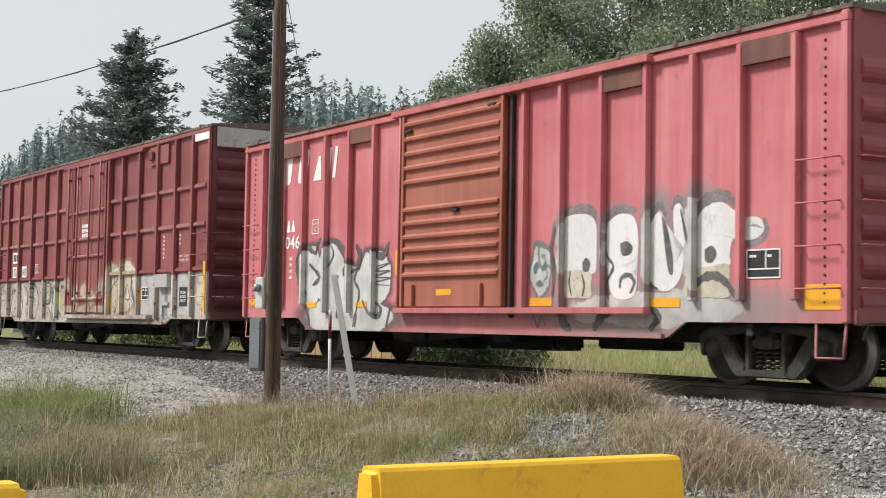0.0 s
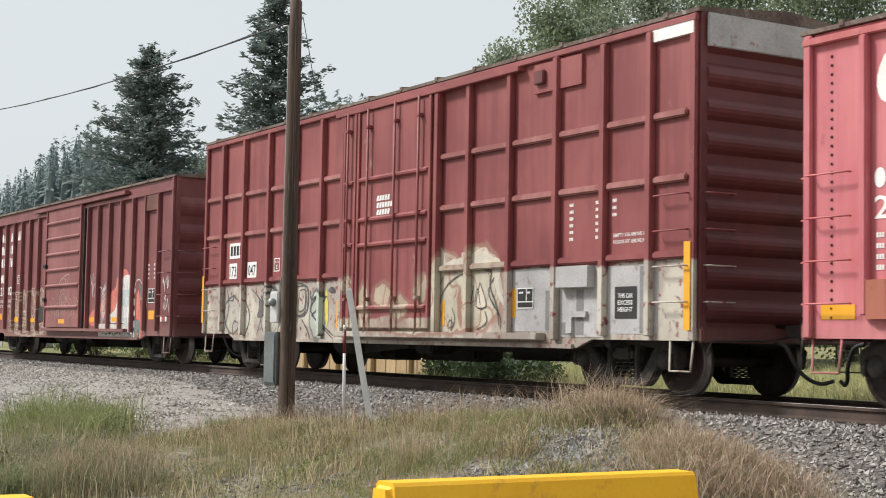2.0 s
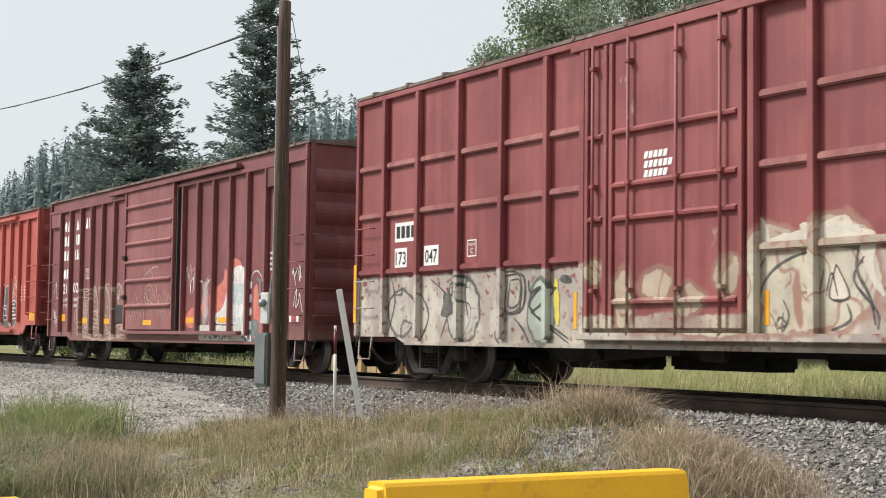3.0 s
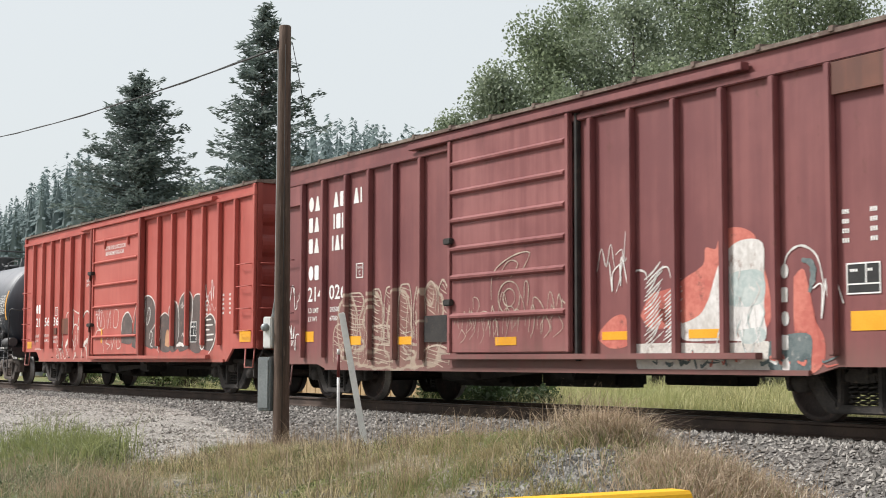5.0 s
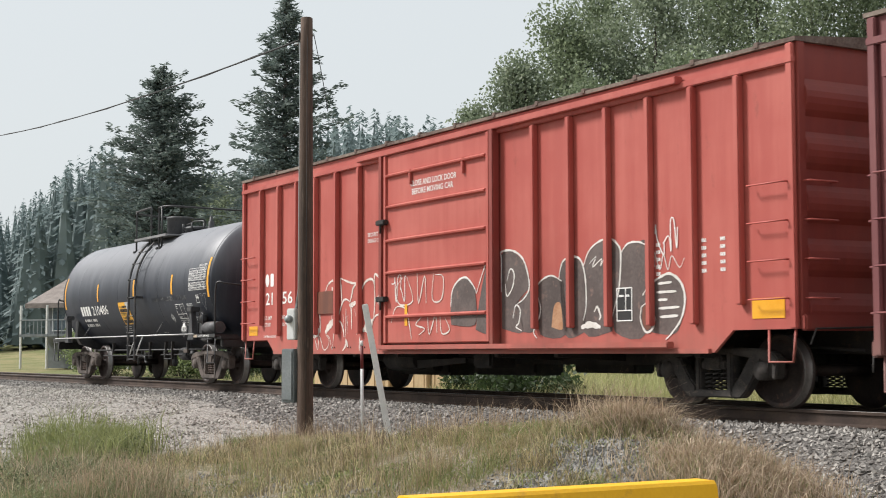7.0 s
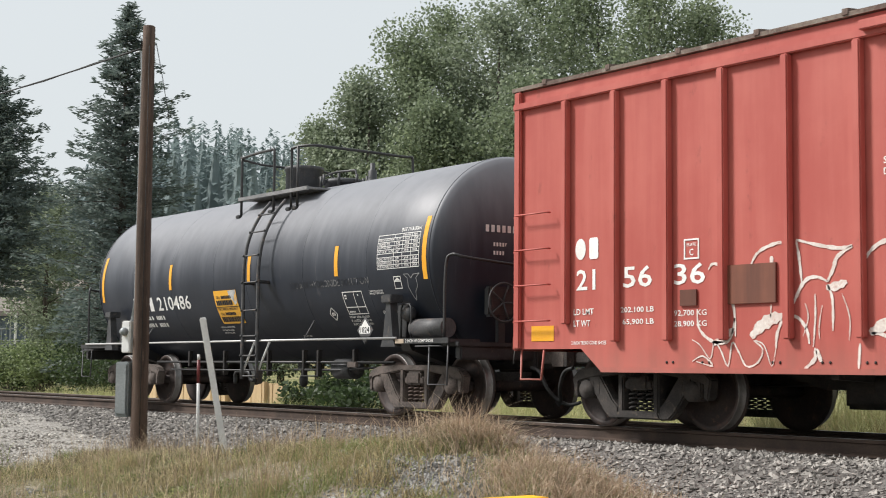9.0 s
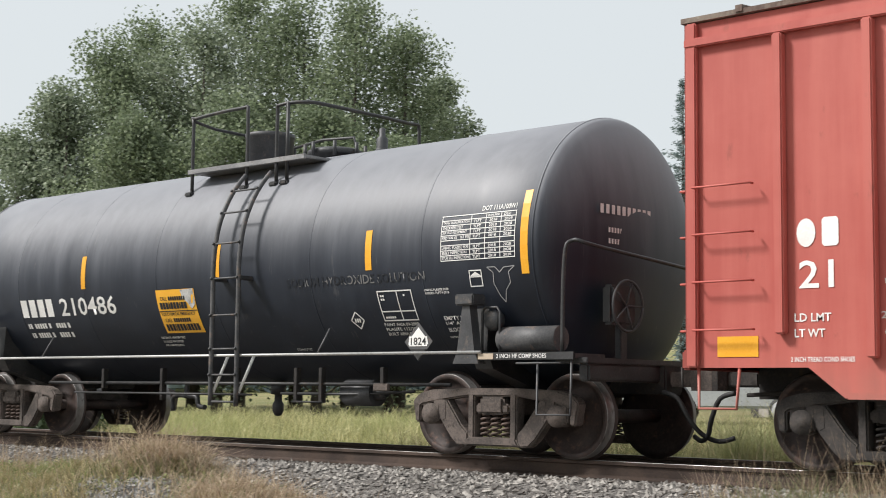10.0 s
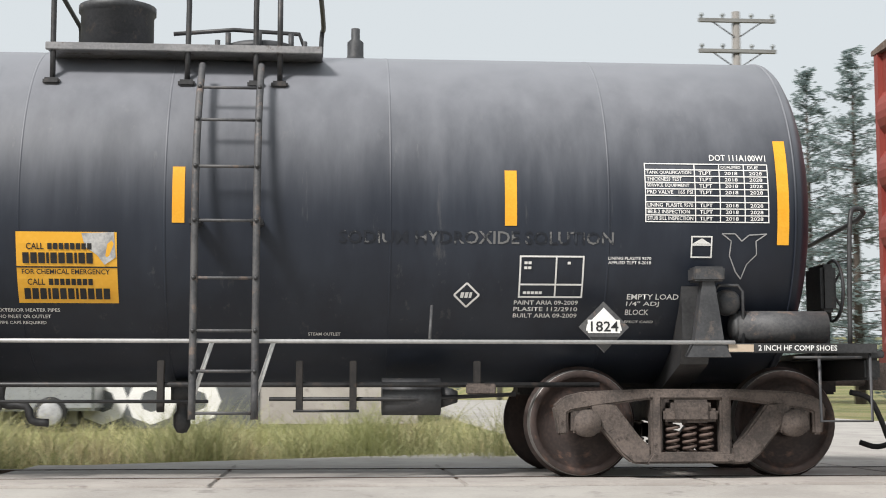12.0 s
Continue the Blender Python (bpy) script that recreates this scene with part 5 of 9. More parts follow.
    for x, z in ((5.6, 2.15), (-1.4, 1.75)):
        scrawl(car, x, z, -1.462 if x != -1.4 else -1.558, rng, 12)
    chalk = surface("cream_white_spray", (0.58, 0.50, 0.45), (0.72, 0.66, 0.61), 0.7, 0, 5, 40, 0.1, (0.52, 0.34, 0.29))
    spray(car, -1.4575, chalk, (
        (0.035, [(-4.85, 1.81), (-4.79, 1.87), (-4.69, 1.84), (-4.62, 1.70)]),
        (0.04, [(-4.55, 1.53), (-4.48, 1.37), (-4.46, 1.07)]),
        (0.04, [(-5.02, 1.38), (-5.00, 1.18), (-4.86, 1.05), (-4.67, 1.00), (-4.53, 1.05), (-4.47, 1.27)]),
        (0.1, [(-4.79, 0.99), (-4.62, 1.07), (-4.49, 1.15)]),
        (0.04, [(-4.27, 1.76), (-4.16, 1.94), (-3.98, 2.02), (-3.79, 2.04), (-3.72, 1.93)]),
        (0.06, [(-3.95, 1.91), (-3.95, 1.79)]),
        (0.02, [(-3.96, 1.40), (-3.97, 1.26)]),
        (0.045, [(-3.62, 2.06), (-3.30, 1.98), (-3.05, 1.94), (-2.91, 1.96)]),
        (0.04, [(-3.62, 2.06), (-3.58, 1.86), (-3.55, 1.61)]),
        (0.05, [(-2.91, 1.95), (-3.09, 1.86), (-3.15, 1.73), (-3.22, 1.61)]),
        (0.045, [(-3.77, 1.29), (-3.66, 1.41), (-3.57, 1.56), (-3.47, 1.65), (-3.34, 1.66), (-3.22, 1.61)]),
        (0.1, [(-3.24, 1.55), (-3.11, 1.56), (-2.98, 1.60)]),
        (0.035, [(-3.22, 1.58), (-3.16, 1.42), (-3.16, 1.11)]),
        (0.025, [(-3.38, 1.49), (-3.38, 1.25), (-3.41, 0.95)]),
        (0.015, [(-3.29, 1.37), (-3.33, 1.18), (-3.33, 1.03)]),
        (0.015, [(-3.51, 1.40), (-3.47, 1.25), (-3.54, 1.06)]),
        (0.015, [(-3.04, 1.48), (-2.95, 1.24), (-2.96, 1.01)]),
        (0.15, [(-4.24, 1.06), (-4.11, 1.17), (-3.94, 1.25), (-3.79, 1.27)]),
        (0.04, [(-3.77, 1.29), (-3.60, 1.25), (-3.49, 1.12), (-3.46, 0.98)]),
        (0.04, [(-3.90, 0.94), (-3.88, 1.10), (-3.79, 1.27)]),
        (0.05, [(-2.79, 1.74), (-2.72, 1.86), (-2.58, 1.96), (-2.40, 1.99), (-2.29, 1.94), (-2.26, 1.80)]),
        (0.045, [(-2.26, 1.85), (-2.25, 2.07), (-2.06, 1.99), (-1.82, 1.93)]),
        (0.04, [(-2.26, 1.81), (-2.25, 1.57), (-2.29, 1.30)]),
        (0.13, [(-2.71, 1.08), (-2.55, 1.16), (-2.32, 1.27)]),
        (0.045, [(-2.69, 1.08), (-2.52, 1.05), (-2.43, 0.93), (-2.38, 0.73)]),
        (0.04, [(-2.29, 1.31), (-2.39, 1.11), (-2.41, 0.93)]),
        (0.045, [(-2.29, 1.29), (-2.18, 1.35), (-2.04, 1.33), (-1.99, 1.21), (-1.96, 1.09)]),
        (0.08, [(-1.98, 1.03), (-1.92, 1.11), (-1.81, 1.16)]),
        (0.045, [(-1.97, 1.04), (-2.00, 0.88), (-2.13, 0.73)]),
        (0.04, [(-2.86, 1.84), (-2.81, 1.68)]),
        (0.04, [(-2.83, 0.98), (-2.85, 0.73)]),
        (0.05, [(-3.53, 0.72), (-3.39, 0.83), (-3.39, 0.94)]),
        (0.06, [(-3.37, 0.93), (-3.31, 0.80)]),
        (0.022, [(-5.10, 1.04), (-4.98, 0.98), (-4.83, 0.83), (-4.77, 1.01), (-4.68, 0.93), (-4.57, 0.75), (-4.51, 1.00), (-4.42, 0.91), (-4.31, 0.75), (-4.15, 0.79), (-4.08, 0.93), (-4.20, 1.02), (-4.06, 0.97), (-3.96, 0.75), (-3.90, 0.94)]),
        (0.022, [(-5.10, 0.80), (-4.94, 0.86), (-4.79, 0.75), (-5.04, 0.80)]),
        (0.045, [(-2.11, 1.52), (-2.14, 1.62), (-2.07, 1.71), (-1.97, 1.73)])))
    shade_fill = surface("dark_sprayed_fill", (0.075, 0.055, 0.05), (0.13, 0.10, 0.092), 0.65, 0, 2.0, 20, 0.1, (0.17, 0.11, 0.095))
    beige_orange = surface("faded_orange_spray", (0.42, 0.20, 0.10), (0.52, 0.30, 0.17), 0.7, 0, 4, 30, 0.1)
    tag_line = surface("clean_white_spray", (0.60, 0.57, 0.53), (0.74, 0.71, 0.68), 0.65, 0, 4, 30, 0.1)
    for line in (
            [(1.88, 1.05), (1.88, 1.40), (1.88, 1.89), (1.88, 2.17), (2.13, 2.21), (2.47, 2.04), (2.62, 1.75), (2.59, 1.61), (2.33, 1.42), (2.46, 0.99)],
            [(2.46, 0.99), (2.35, 1.41), (2.72, 1.60), (2.91, 1.36), (2.85, 1.17), (2.72, 0.99)],
            [(2.72, 1.55), (2.91, 1.72), (3.20, 1.78), (3.48, 1.69), (3.53, 1.48), (3.56, 0.94), (2.91, 0.95), (2.93, 1.36)],
            [(3.42, 1.62), (3.42, 1.90), (3.54, 2.02), (3.75, 2.03), (3.97, 1.89), (4.04, 1.51), (4.01, 1.06), (3.92, 0.94), (3.53, 0.94)],
            [(4.00, 1.87), (4.15, 2.09), (4.43, 2.21), (4.66, 2.22), (4.83, 2.06), (4.83, 1.84), (4.76, 1.40), (4.65, 1.05), (4.58, 0.96), (3.98, 0.97)],
            [(4.85, 2.01), (5.00, 2.13), (5.21, 2.14), (5.42, 2.05), (5.40, 0.95), (4.70, 0.96), (4.77, 1.40)],
            [(5.31, 0.97), (5.38, 1.42), (5.60, 1.61), (5.88, 1.69), (6.09, 1.57), (6.17, 1.36), (6.09, 1.07), (5.90, 0.91)],
    ):
        sprayed_fill(car, -1.4530, shade_fill, line)
    spray(car, -1.4575, tag_line, (
        (0.035, [(1.88, 1.60), (1.88, 1.85), (1.88, 2.11), (1.88, 2.21), (2.19, 2.21), (2.47, 2.07), (2.62, 1.79), (2.62, 1.60), (2.47, 1.47), (2.31, 1.41)]),
        (0.03, [(2.78, 1.59), (2.93, 1.72), (3.20, 1.79), (3.46, 1.70)]),
        (0.03, [(2.86, 1.50), (2.93, 1.31), (2.85, 1.13), (2.74, 0.99), (2.83, 0.89)]),
        (0.035, [(3.39, 1.72), (3.46, 1.93), (3.59, 2.02), (3.79, 2.03), (3.95, 1.95), (4.04, 1.69), (4.05, 1.33), (3.98, 1.13)]),
        (0.1, [(3.93, 1.03), (4.14, 1.07), (4.38, 1.03)]),
        (0.035, [(3.99, 1.87), (4.11, 2.07), (4.32, 2.19), (4.60, 2.23), (4.80, 2.12), (4.85, 1.97), (4.81, 1.57), (4.71, 1.31), (4.62, 1.12)]),
        (0.03, [(4.85, 2.01), (5.00, 2.13), (5.23, 2.14), (5.39, 2.09)]),
        (0.04, [(5.31, 1.43), (5.44, 1.55), (5.67, 1.65), (5.88, 1.69), (6.09, 1.57), (6.17, 1.36), (6.09, 1.11), (5.90, 0.93), (5.78, 0.85)]),
        (0.03, [(2.03, 1.77), (2.13, 1.94), (2.23, 1.86), (2.19, 1.67), (2.03, 1.53), (1.99, 1.72)]),
        (0.03, [(2.19, 1.20), (2.27, 1.39), (2.39, 1.32), (2.35, 1.13), (2.27, 1.07), (2.43, 1.01)]),
        (0.035, [(5.28, 1.28), (5.41, 1.32), (5.55, 1.16), (5.52, 1.00), (5.37, 0.95), (5.26, 1.11), (5.28, 1.28)]),
        (0.018, [(5.49, 1.89), (5.57, 1.79), (5.56, 1.99), (5.68, 1.75), (5.75, 1.95), (5.84, 1.74), (5.92, 1.92), (6.07, 1.76), (6.17, 1.88)]),
        (0.02, [(4.14, 1.91), (4.29, 2.00), (4.21, 1.86), (4.42, 1.96), (4.39, 1.86), (4.53, 2.03)]),
        (0.045, [(5.63, 1.57), (5.91, 1.58)]),
        (0.045, [(5.60, 1.46), (6.00, 1.46)]),
        (0.045, [(5.63, 1.36), (5.82, 1.36)]),
        (0.045, [(5.64, 1.25), (6.06, 1.26)]),
        (0.05, [(5.67, 1.14), (6.03, 1.15)]),
        (0.04, [(4.24, 1.24), (4.31, 1.31), (4.38, 1.19), (4.35, 1.13)])))
    for line in (
            [(0.55, 1.13), (0.54, 1.57), (0.72, 1.77), (0.99, 1.85), (1.21, 1.74), (1.29, 1.55), (1.27, 1.12)],
            [(1.29, 1.04), (1.38, 1.40), (1.55, 1.88), (1.69, 2.16), (1.69, 2.20), (1.69, 2.03), (1.69, 1.74), (1.69, 1.60), (1.69, 1.42), (1.69, 0.99)],
    ):
        sprayed_fill(car, -1.5580, shade_fill, line)
    spray(car, -1.5590, tag_line, (
        (0.035, [(0.54, 1.42), (0.59, 1.67), (0.77, 1.82), (1.01, 1.86), (1.23, 1.72), (1.32, 1.60)]),
        (0.035, [(1.32, 1.60), (1.46, 1.84), (1.63, 2.10), (1.69, 2.20), (1.69, 2.06), (1.69, 1.78), (1.69, 1.60), (1.69, 1.46), (1.69, 1.41)])))
    sprayed_fill(car, -1.4545, beige_orange, [(3.20, 1.05), (3.27, 1.35), (3.42, 1.39), (3.47, 1.16), (3.46, 1.01)])
    sprayed_fill(car, -1.4545, PATCH, [(5.31, 1.27), (5.41, 1.30), (5.52, 1.16), (5.48, 1.02), (5.37, 0.98), (5.29, 1.11)])
    door_tag = [[(-1.05, 1.95), (-1.3, 1.75), (-1.15, 1.5), (-0.7, 1.55), (-0.9, 1.95)], [(-0.55, 2.0), (-0.5, 1.5), (-0.3, 1.95), (-0.25, 1.5)], [(0.0, 1.98), (-0.05, 1.55), (0.25, 1.55), (0.3, 1.9), (0.05, 1.95)], [(-1.45, 1.2), (-1.3, 1.45), (-0.95, 1.42), (-0.8, 1.1), (-0.75, 0.9)], [(-0.4, 1.28), (-0.6, 1.15), (-0.3, 1.08), (-0.5, 0.98)], [(-0.2, 1.3), (-0.15, 0.98), (0.05, 1.3), (0.1, 1.0)], [(0.2, 1.3), (0.25, 1.0), (0.5, 1.05), (0.35, 1.25)]]
    for line in door_tag:
        spray(car, -1.5585, chalk, ((0.028, line),))
    for x in (-5.5, -4.95, -3.95, -3.3, -2.75, -1.95):
        for dx, dz in ((0, 0), (0.1, 0), (0, 0.09), (0.1, 0.09)):
            put("sill_rivet", "rivet", car, pose(x + dx, -1.452, 0.70 + dz), lambda: lathe(bmesh.new(), [(0.0, -0.012), (0.014, -0.008), (0.018, 0.0)], Matrix(), 6), STEEL_DARK)
    return car


# ---- the tank car ----
TANK_R, TANK_Z = 1.488, 2.278
DRUM = (TANK_R, TANK_Z)
_n = Nodes("satin_black_tank_paint")
_streak, _cloud, _grain = _n.noise(1.0, 5, (4, 4, 0.3), 0.6), _n.noise(0.6, 4), _n.noise(35, 3)
_c = _n.mix(_n.ramp(_n.math("ADD", _n.math("MULTIPLY", _streak, 0.5), _n.math("MULTIPLY", _cloud, 0.5)), 0.38, 0.64), (0.009, 0.013, 0.023), (0.019, 0.025, 0.038))
_c = _n.mix(_n.math("MULTIPLY", _n.ramp(_n.noise(1.3, 6, (7, 7, 0.5), 0.7, (3, 1, 5)), 0.60, 0.72), 0.22), _c, (0.17, 0.16, 0.15))
# Sky sheen painted in: the shell turns paler grey with height.
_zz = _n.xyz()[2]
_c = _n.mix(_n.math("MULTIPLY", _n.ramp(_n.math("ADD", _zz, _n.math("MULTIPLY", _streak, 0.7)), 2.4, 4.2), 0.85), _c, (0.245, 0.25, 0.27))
_n.bump(_n.math("ADD", _cloud, _n.math("MULTIPLY", _grain, 0.03)), 0.12, 0.03)
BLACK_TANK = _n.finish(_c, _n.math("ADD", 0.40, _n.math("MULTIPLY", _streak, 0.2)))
BLACK_STEEL = surface("black_painted_steel", (0.018, 0.018, 0.019), (0.04, 0.04, 0.041), 0.5, 0, 3, 40, 0.15, (0.06, 0.05, 0.045))
GREY_STEEL = surface("worn_grey_steel", (0.045, 0.046, 0.05), (0.095, 0.093, 0.093), 0.6, 0, 3, 40, 0.2, (0.16, 0.12, 0.10))
PLATFORM = surface("dull_galvanised_grating", (0.17, 0.17, 0.175), (0.27, 0.265, 0.265), 0.6, 0.2, 3, 40, 0.2, (0.12, 0.10, 0.09))
DARK_GREY = surface("dark_grey_paint", (0.032, 0.033, 0.036), (0.06, 0.061, 0.064), 0.55, 0, 3, 40, 0.15, (0.10, 0.085, 0.075))
SIGN_ORANGE = surface("orange_sticker", (0.80, 0.40, 0.03), (0.86, 0.46, 0.05), 0.5, 0, 3, 30, 0.05)


def drum_patch(bm, x0, x1, z0, z1, lift=0.005, n=6):
    """A thin sticker that follows the tank's shell."""
    rows = []
    for i in range(n + 1):
        z = z0 + (z1 - z0) * i / n
        r = TANK_R + lift
        y = -math.sqrt(r * r - (z - TANK_Z) ** 2)
        rows.append((bm.verts.new((x0, y, z)), bm.verts.new((x1, y, z))))
    for a, b in zip(rows, rows[1:]):
        bm.faces.new((a[0], a[1], b[1], b[0]))
    return bm


def drum_quad(bm, pts, lift=0.006):
    q = []
    for x, z in pts:
        r = TANK_R + lift
        q.append((x, -math.sqrt(r * r - (z - TANK_Z) ** 2), z))
    faces(bm, q, [tuple(range(len(q)))])
    return bm


def frame_bars(car, name, x0, x1, z0, z1, vs, hs, t=0.012, material=None):
    bm = bmesh.new()
    for x in (x0, *vs, x1 - t):
        drum_patch(bm, x, x + t, z0, z1, 0.006)
    for z in (z0, *hs, z1 - t):
        drum_patch(bm, x0, x1, z, z + t, 0.0065, 1)
    return part(name, bm, material or WHITE_PAINT, car)


def tank_car():
    car = thing("tank_car", "black chemical tank car with white stencils and orange reflectors", "tank car", group="cars of the train")
    L0, L1 = -5.62, 5.62
    prof = []
    for k in range(9):
        a = k / 8 * math.pi / 2
        prof.append((max(TANK_R * math.sin(a), 0.001), L0 - 0.34 * math.cos(a) ** 1.4))
    prof += [(TANK_R, L0 + 2 * 5.62 * i / 12) for i in range(1, 12)]
    for k in range(8, -1, -1):
        a = k / 8 * math.pi / 2
        prof.append((max(TANK_R * math.sin(a), 0.001), L1 + 0.34 * math.cos(a) ** 1.4))
    turn = Matrix.Translation((0, 0, TANK_Z)) @ Matrix.Rotation(-math.pi / 2, 4, "Z")
    shell = part("tank_shell", lathe(bmesh.new(), prof, turn, 96), BLACK_TANK, car, "satin black steel shell with vertical grime streaks and painted sky sheen above")
    for x in (-5.58, -4.1, -2.45, -0.8, 0.36, 2.19, 4.0, 5.58):
        lip = 0.010 if abs(x) > 5 else 0.0025
        part("weld_seam", lathe(bmesh.new(), [(TANK_R - 0.002, x - 0.011), (TANK_R + lip, x - 0.007), (TANK_R + lip, x + 0.007), (TANK_R - 0.002, x + 0.011)], turn, 96), BLACK_TANK, shell)
    # reflectors
    for x, z0, z1 in ((-5.48, 1.94, 2.83), (-2.5, 2.08, 2.54), (0.42, 2.08, 2.54), (3.13, 2.08, 2.54), (5.42, 1.94, 2.83)):
        part("reflector", drum_patch(bmesh.new(), x, x + 0.10, z0, z1), YELLOW_REF, car, "orange reflective strip")
    # stencils
    marks(car, -4.07, 1.72, 0.25, (0.62,) * 4, 0, WHITE_PAINT, 0.24, wrap=DRUM)
    lettering(car, "210486", -3.08, 1.72, 0.25, 0, WHITE_PAINT, 1.33, DRUM)
    for z, ws in ((1.56, (0.5, 0.7, -0.6, 0.7, 0.7, 0.7, 0.7, 0.7, -0.4, 0.8, -1.5, 0.7, 0.7, 0.7, 0.7, -0.3, 0.8)), (1.43, (0.5, 0.7, -0.6, 0.7, 0.7, 0.7, 0.7, 0.7, -0.4, 0.8, -1.5, 0.7, 0.7, 0.7, 0.7, -0.3, 0.8))):
        marks(car, -4.02, z, 0.07, ws, 0, WHITE_PAINT, 0.2, wrap=DRUM)
    # emergency sticker, two halves with figures as bars
    part("emergency_sticker", drum_patch(bmesh.new(), -0.82, -0.02, 1.44, 2.0), SIGN_ORANGE, car, "orange emergency sticker, torn at one corner")
    for z in (1.715,):
        part("sticker_gap", drum_patch(bmesh.new(), -0.82, -0.02, z, z + 0.012, 0.008, 1), BLACK_RUBBER, car)
    part("torn_corner", drum_quad(bmesh.new(), [(-0.30, 1.99), (-0.04, 2.0), (-0.03, 1.80), (-0.12, 1.74), (-0.18, 1.82), (-0.27, 1.88)], 0.009), surface("torn_paper", (0.55, 0.54, 0.52), (0.3, 0.3, 0.31), 0.8, 0, 8, 40, 0.1), car)
    for z in (1.45, 1.73):
        marks(car, -0.77, z + 0.02, 0.085, (0.6, 0.6, 0.6, 0.25, 0.6, 0.6, 0.6, 0.25, 0.6, 0.6) if z > 1.6 else (0.6, 0.6, 0.6, 0.25, 0.6, 0.6, 0.6, 0.25, 0.6, 0.6, 0.6, 0.6), 0, BLACK_RUBBER, 0.14, wrap=(TANK_R + 0.004, TANK_Z))
        lettering(car, "CALL", -0.74, z + 0.13, 0.05, 0, BLACK_RUBBER, 0.14, (TANK_R + 0.004, TANK_Z))
        marks(car, -0.57, z + 0.13, 0.05, (0.7,) * 8, 0, BLACK_RUBBER, 0.2, wrap=(TANK_R + 0.004, TANK_Z))
        if z < 1.6:
            lettering(car, "FOR CHEMICAL EMERGENCY", -0.78, z + 0.215, 0.04, 0, BLACK_RUBBER, 0.7, (TANK_R + 0.004, TANK_Z))
    for i, w in enumerate((0.5, 0.42, 0.38)):
        lettering(car, ("EXTERIOR HEATER PIPES", "NO INLET OR OUTLET", "PIPE CAPS REQUIRED")[i], -1.0, 1.37 - i * 0.05, 0.028, 0, WHITE_PAINT, w, DRUM)
    lettering(car, "STEAM OUTLET", 1.52, 1.19, 0.025, 0, WHITE_PAINT, 0.27, DRUM)
    # test data table
    frame_bars(car, "test_table", 4.30, 5.35, 2.12, 2.62, (4.72, 4.93, 5.14), [2.12 + 0.055 * i for i in range(1, 9)], 0.009)
    lettering(car, "DOT 111A100W1", 4.86, 2.645, 0.055, 0, WHITE_PAINT, 0.48, DRUM)
    for i, wd in enumerate(("TANK QUALIFICATION", "THICKNESS TEST", "SERVICE EQUIPMENT", "PRD VALVE   165 PSI", "", "LINING  PLASITE 9570", "88.B.2 INSPECTION", "STUB SILL INSPECTION")):
        z = 2.515 - i * 0.055
        if wd:
            lettering(car, wd, 4.32, z + 0.008, 0.032, 0, WHITE_PAINT, min(0.021 * len(wd), 0.385), DRUM)
            for x, v in ((4.76, "TLPT"), (4.98, "2018"), (5.19, "2028")):
                lettering(car, v, x, z + 0.008, 0.030, 0, WHITE_PAINT, 0.11, DRUM)
    for x, v in ((4.95, "QUALIFIED"), (5.18, "DUE")):
        lettering(car, v, x, 2.575, 0.028, 0, WHITE_PAINT, 0.17 if v[0] == "Q" else 0.09, DRUM)
    # owner and load stencils
    frame_bars(car, "stencil_box", 3.26, 3.80, 1.50, 1.84, (3.56,), (1.60,), 0.014)
    for x, z, n in ((3.30, 1.77, 2), (3.30, 1.73, 2), (3.66, 1.77, 1), (3.30, 1.53, 5)):
        marks(car, x, z, 0.022, (1.2,) * n, 0, WHITE_PAINT, 0.3, wrap=DRUM)
    for i, wd in enumerate(("PAINT ARIA 09-2009", "PLASITE 112/2910", "BUILT ARIA 09-2009")):
        lettering(car, wd, 3.23, 1.445 - i * 0.052, 0.034, 0, WHITE_PAINT, 0.54, DRUM)
    lettering(car, "EMPTY LOAD", 4.18, 1.49, 0.045, 0, WHITE_PAINT, 0.44, DRUM), lettering(car, '1/4" ADJ', 4.18, 1.43, 0.045, 0, WHITE_PAINT, 0.28, DRUM), lettering(car, "BLOCK", 4.18, 1.365, 0.045, 0, WHITE_PAINT, 0.2, DRUM)
    lettering(car, "DEFECT CARD", 4.15, 1.30, 0.02, 0, WHITE_PAINT, 0.28, DRUM)
    lettering(car, "LINING PLASITE 9570", 4.0, 1.81, 0.025, 0, WHITE_PAINT, 0.36, DRUM), lettering(car, "APPLIED TLPT 9-2018", 4.0, 1.775, 0.025, 0, WHITE_PAINT, 0.36, DRUM)
    bm = bmesh.new()
    for a, b in (((2.83, 1.615), (2.935, 1.52)), ((2.935, 1.52), (2.83, 1.425)), ((2.83, 1.425), (2.725, 1.52)), ((2.725, 1.52), (2.83, 1.615))):
        d = Vector((b[0] - a[0], b[1] - a[1])).normalized() * 0.008
        drum_quad(bm, [(a[0] - d.y, a[1] + d.x), (b[0] - d.y, b[1] + d.x), (b[0] + d.y, b[1] - d.x), (a[0] + d.y, a[1] - d.x)], 0.007)
    part("builder_diamond", bm, WHITE_PAINT, car)
    marks(car, 2.775, 1.497, 0.045, (0.6, 0.6, 0.5), 0, WHITE_PAINT, 0.2, 0.2, DRUM)
    # ghost of the painted-out product name
    g = Nodes("painted_out_lettering")
    ghost = g.finish(g.mix(g.ramp(g.noise(7, 4, (1, 1, 1), 0.6), 0.49, 0.56), (0.008, 0.011, 0.018), (0.15, 0.15, 0.15)), 0.5)
    lettering(car, "SODIUM HYDROXIDE SOLUTION", 1.77, 1.93, 0.105, 0, ghost, 2.27, DRUM)
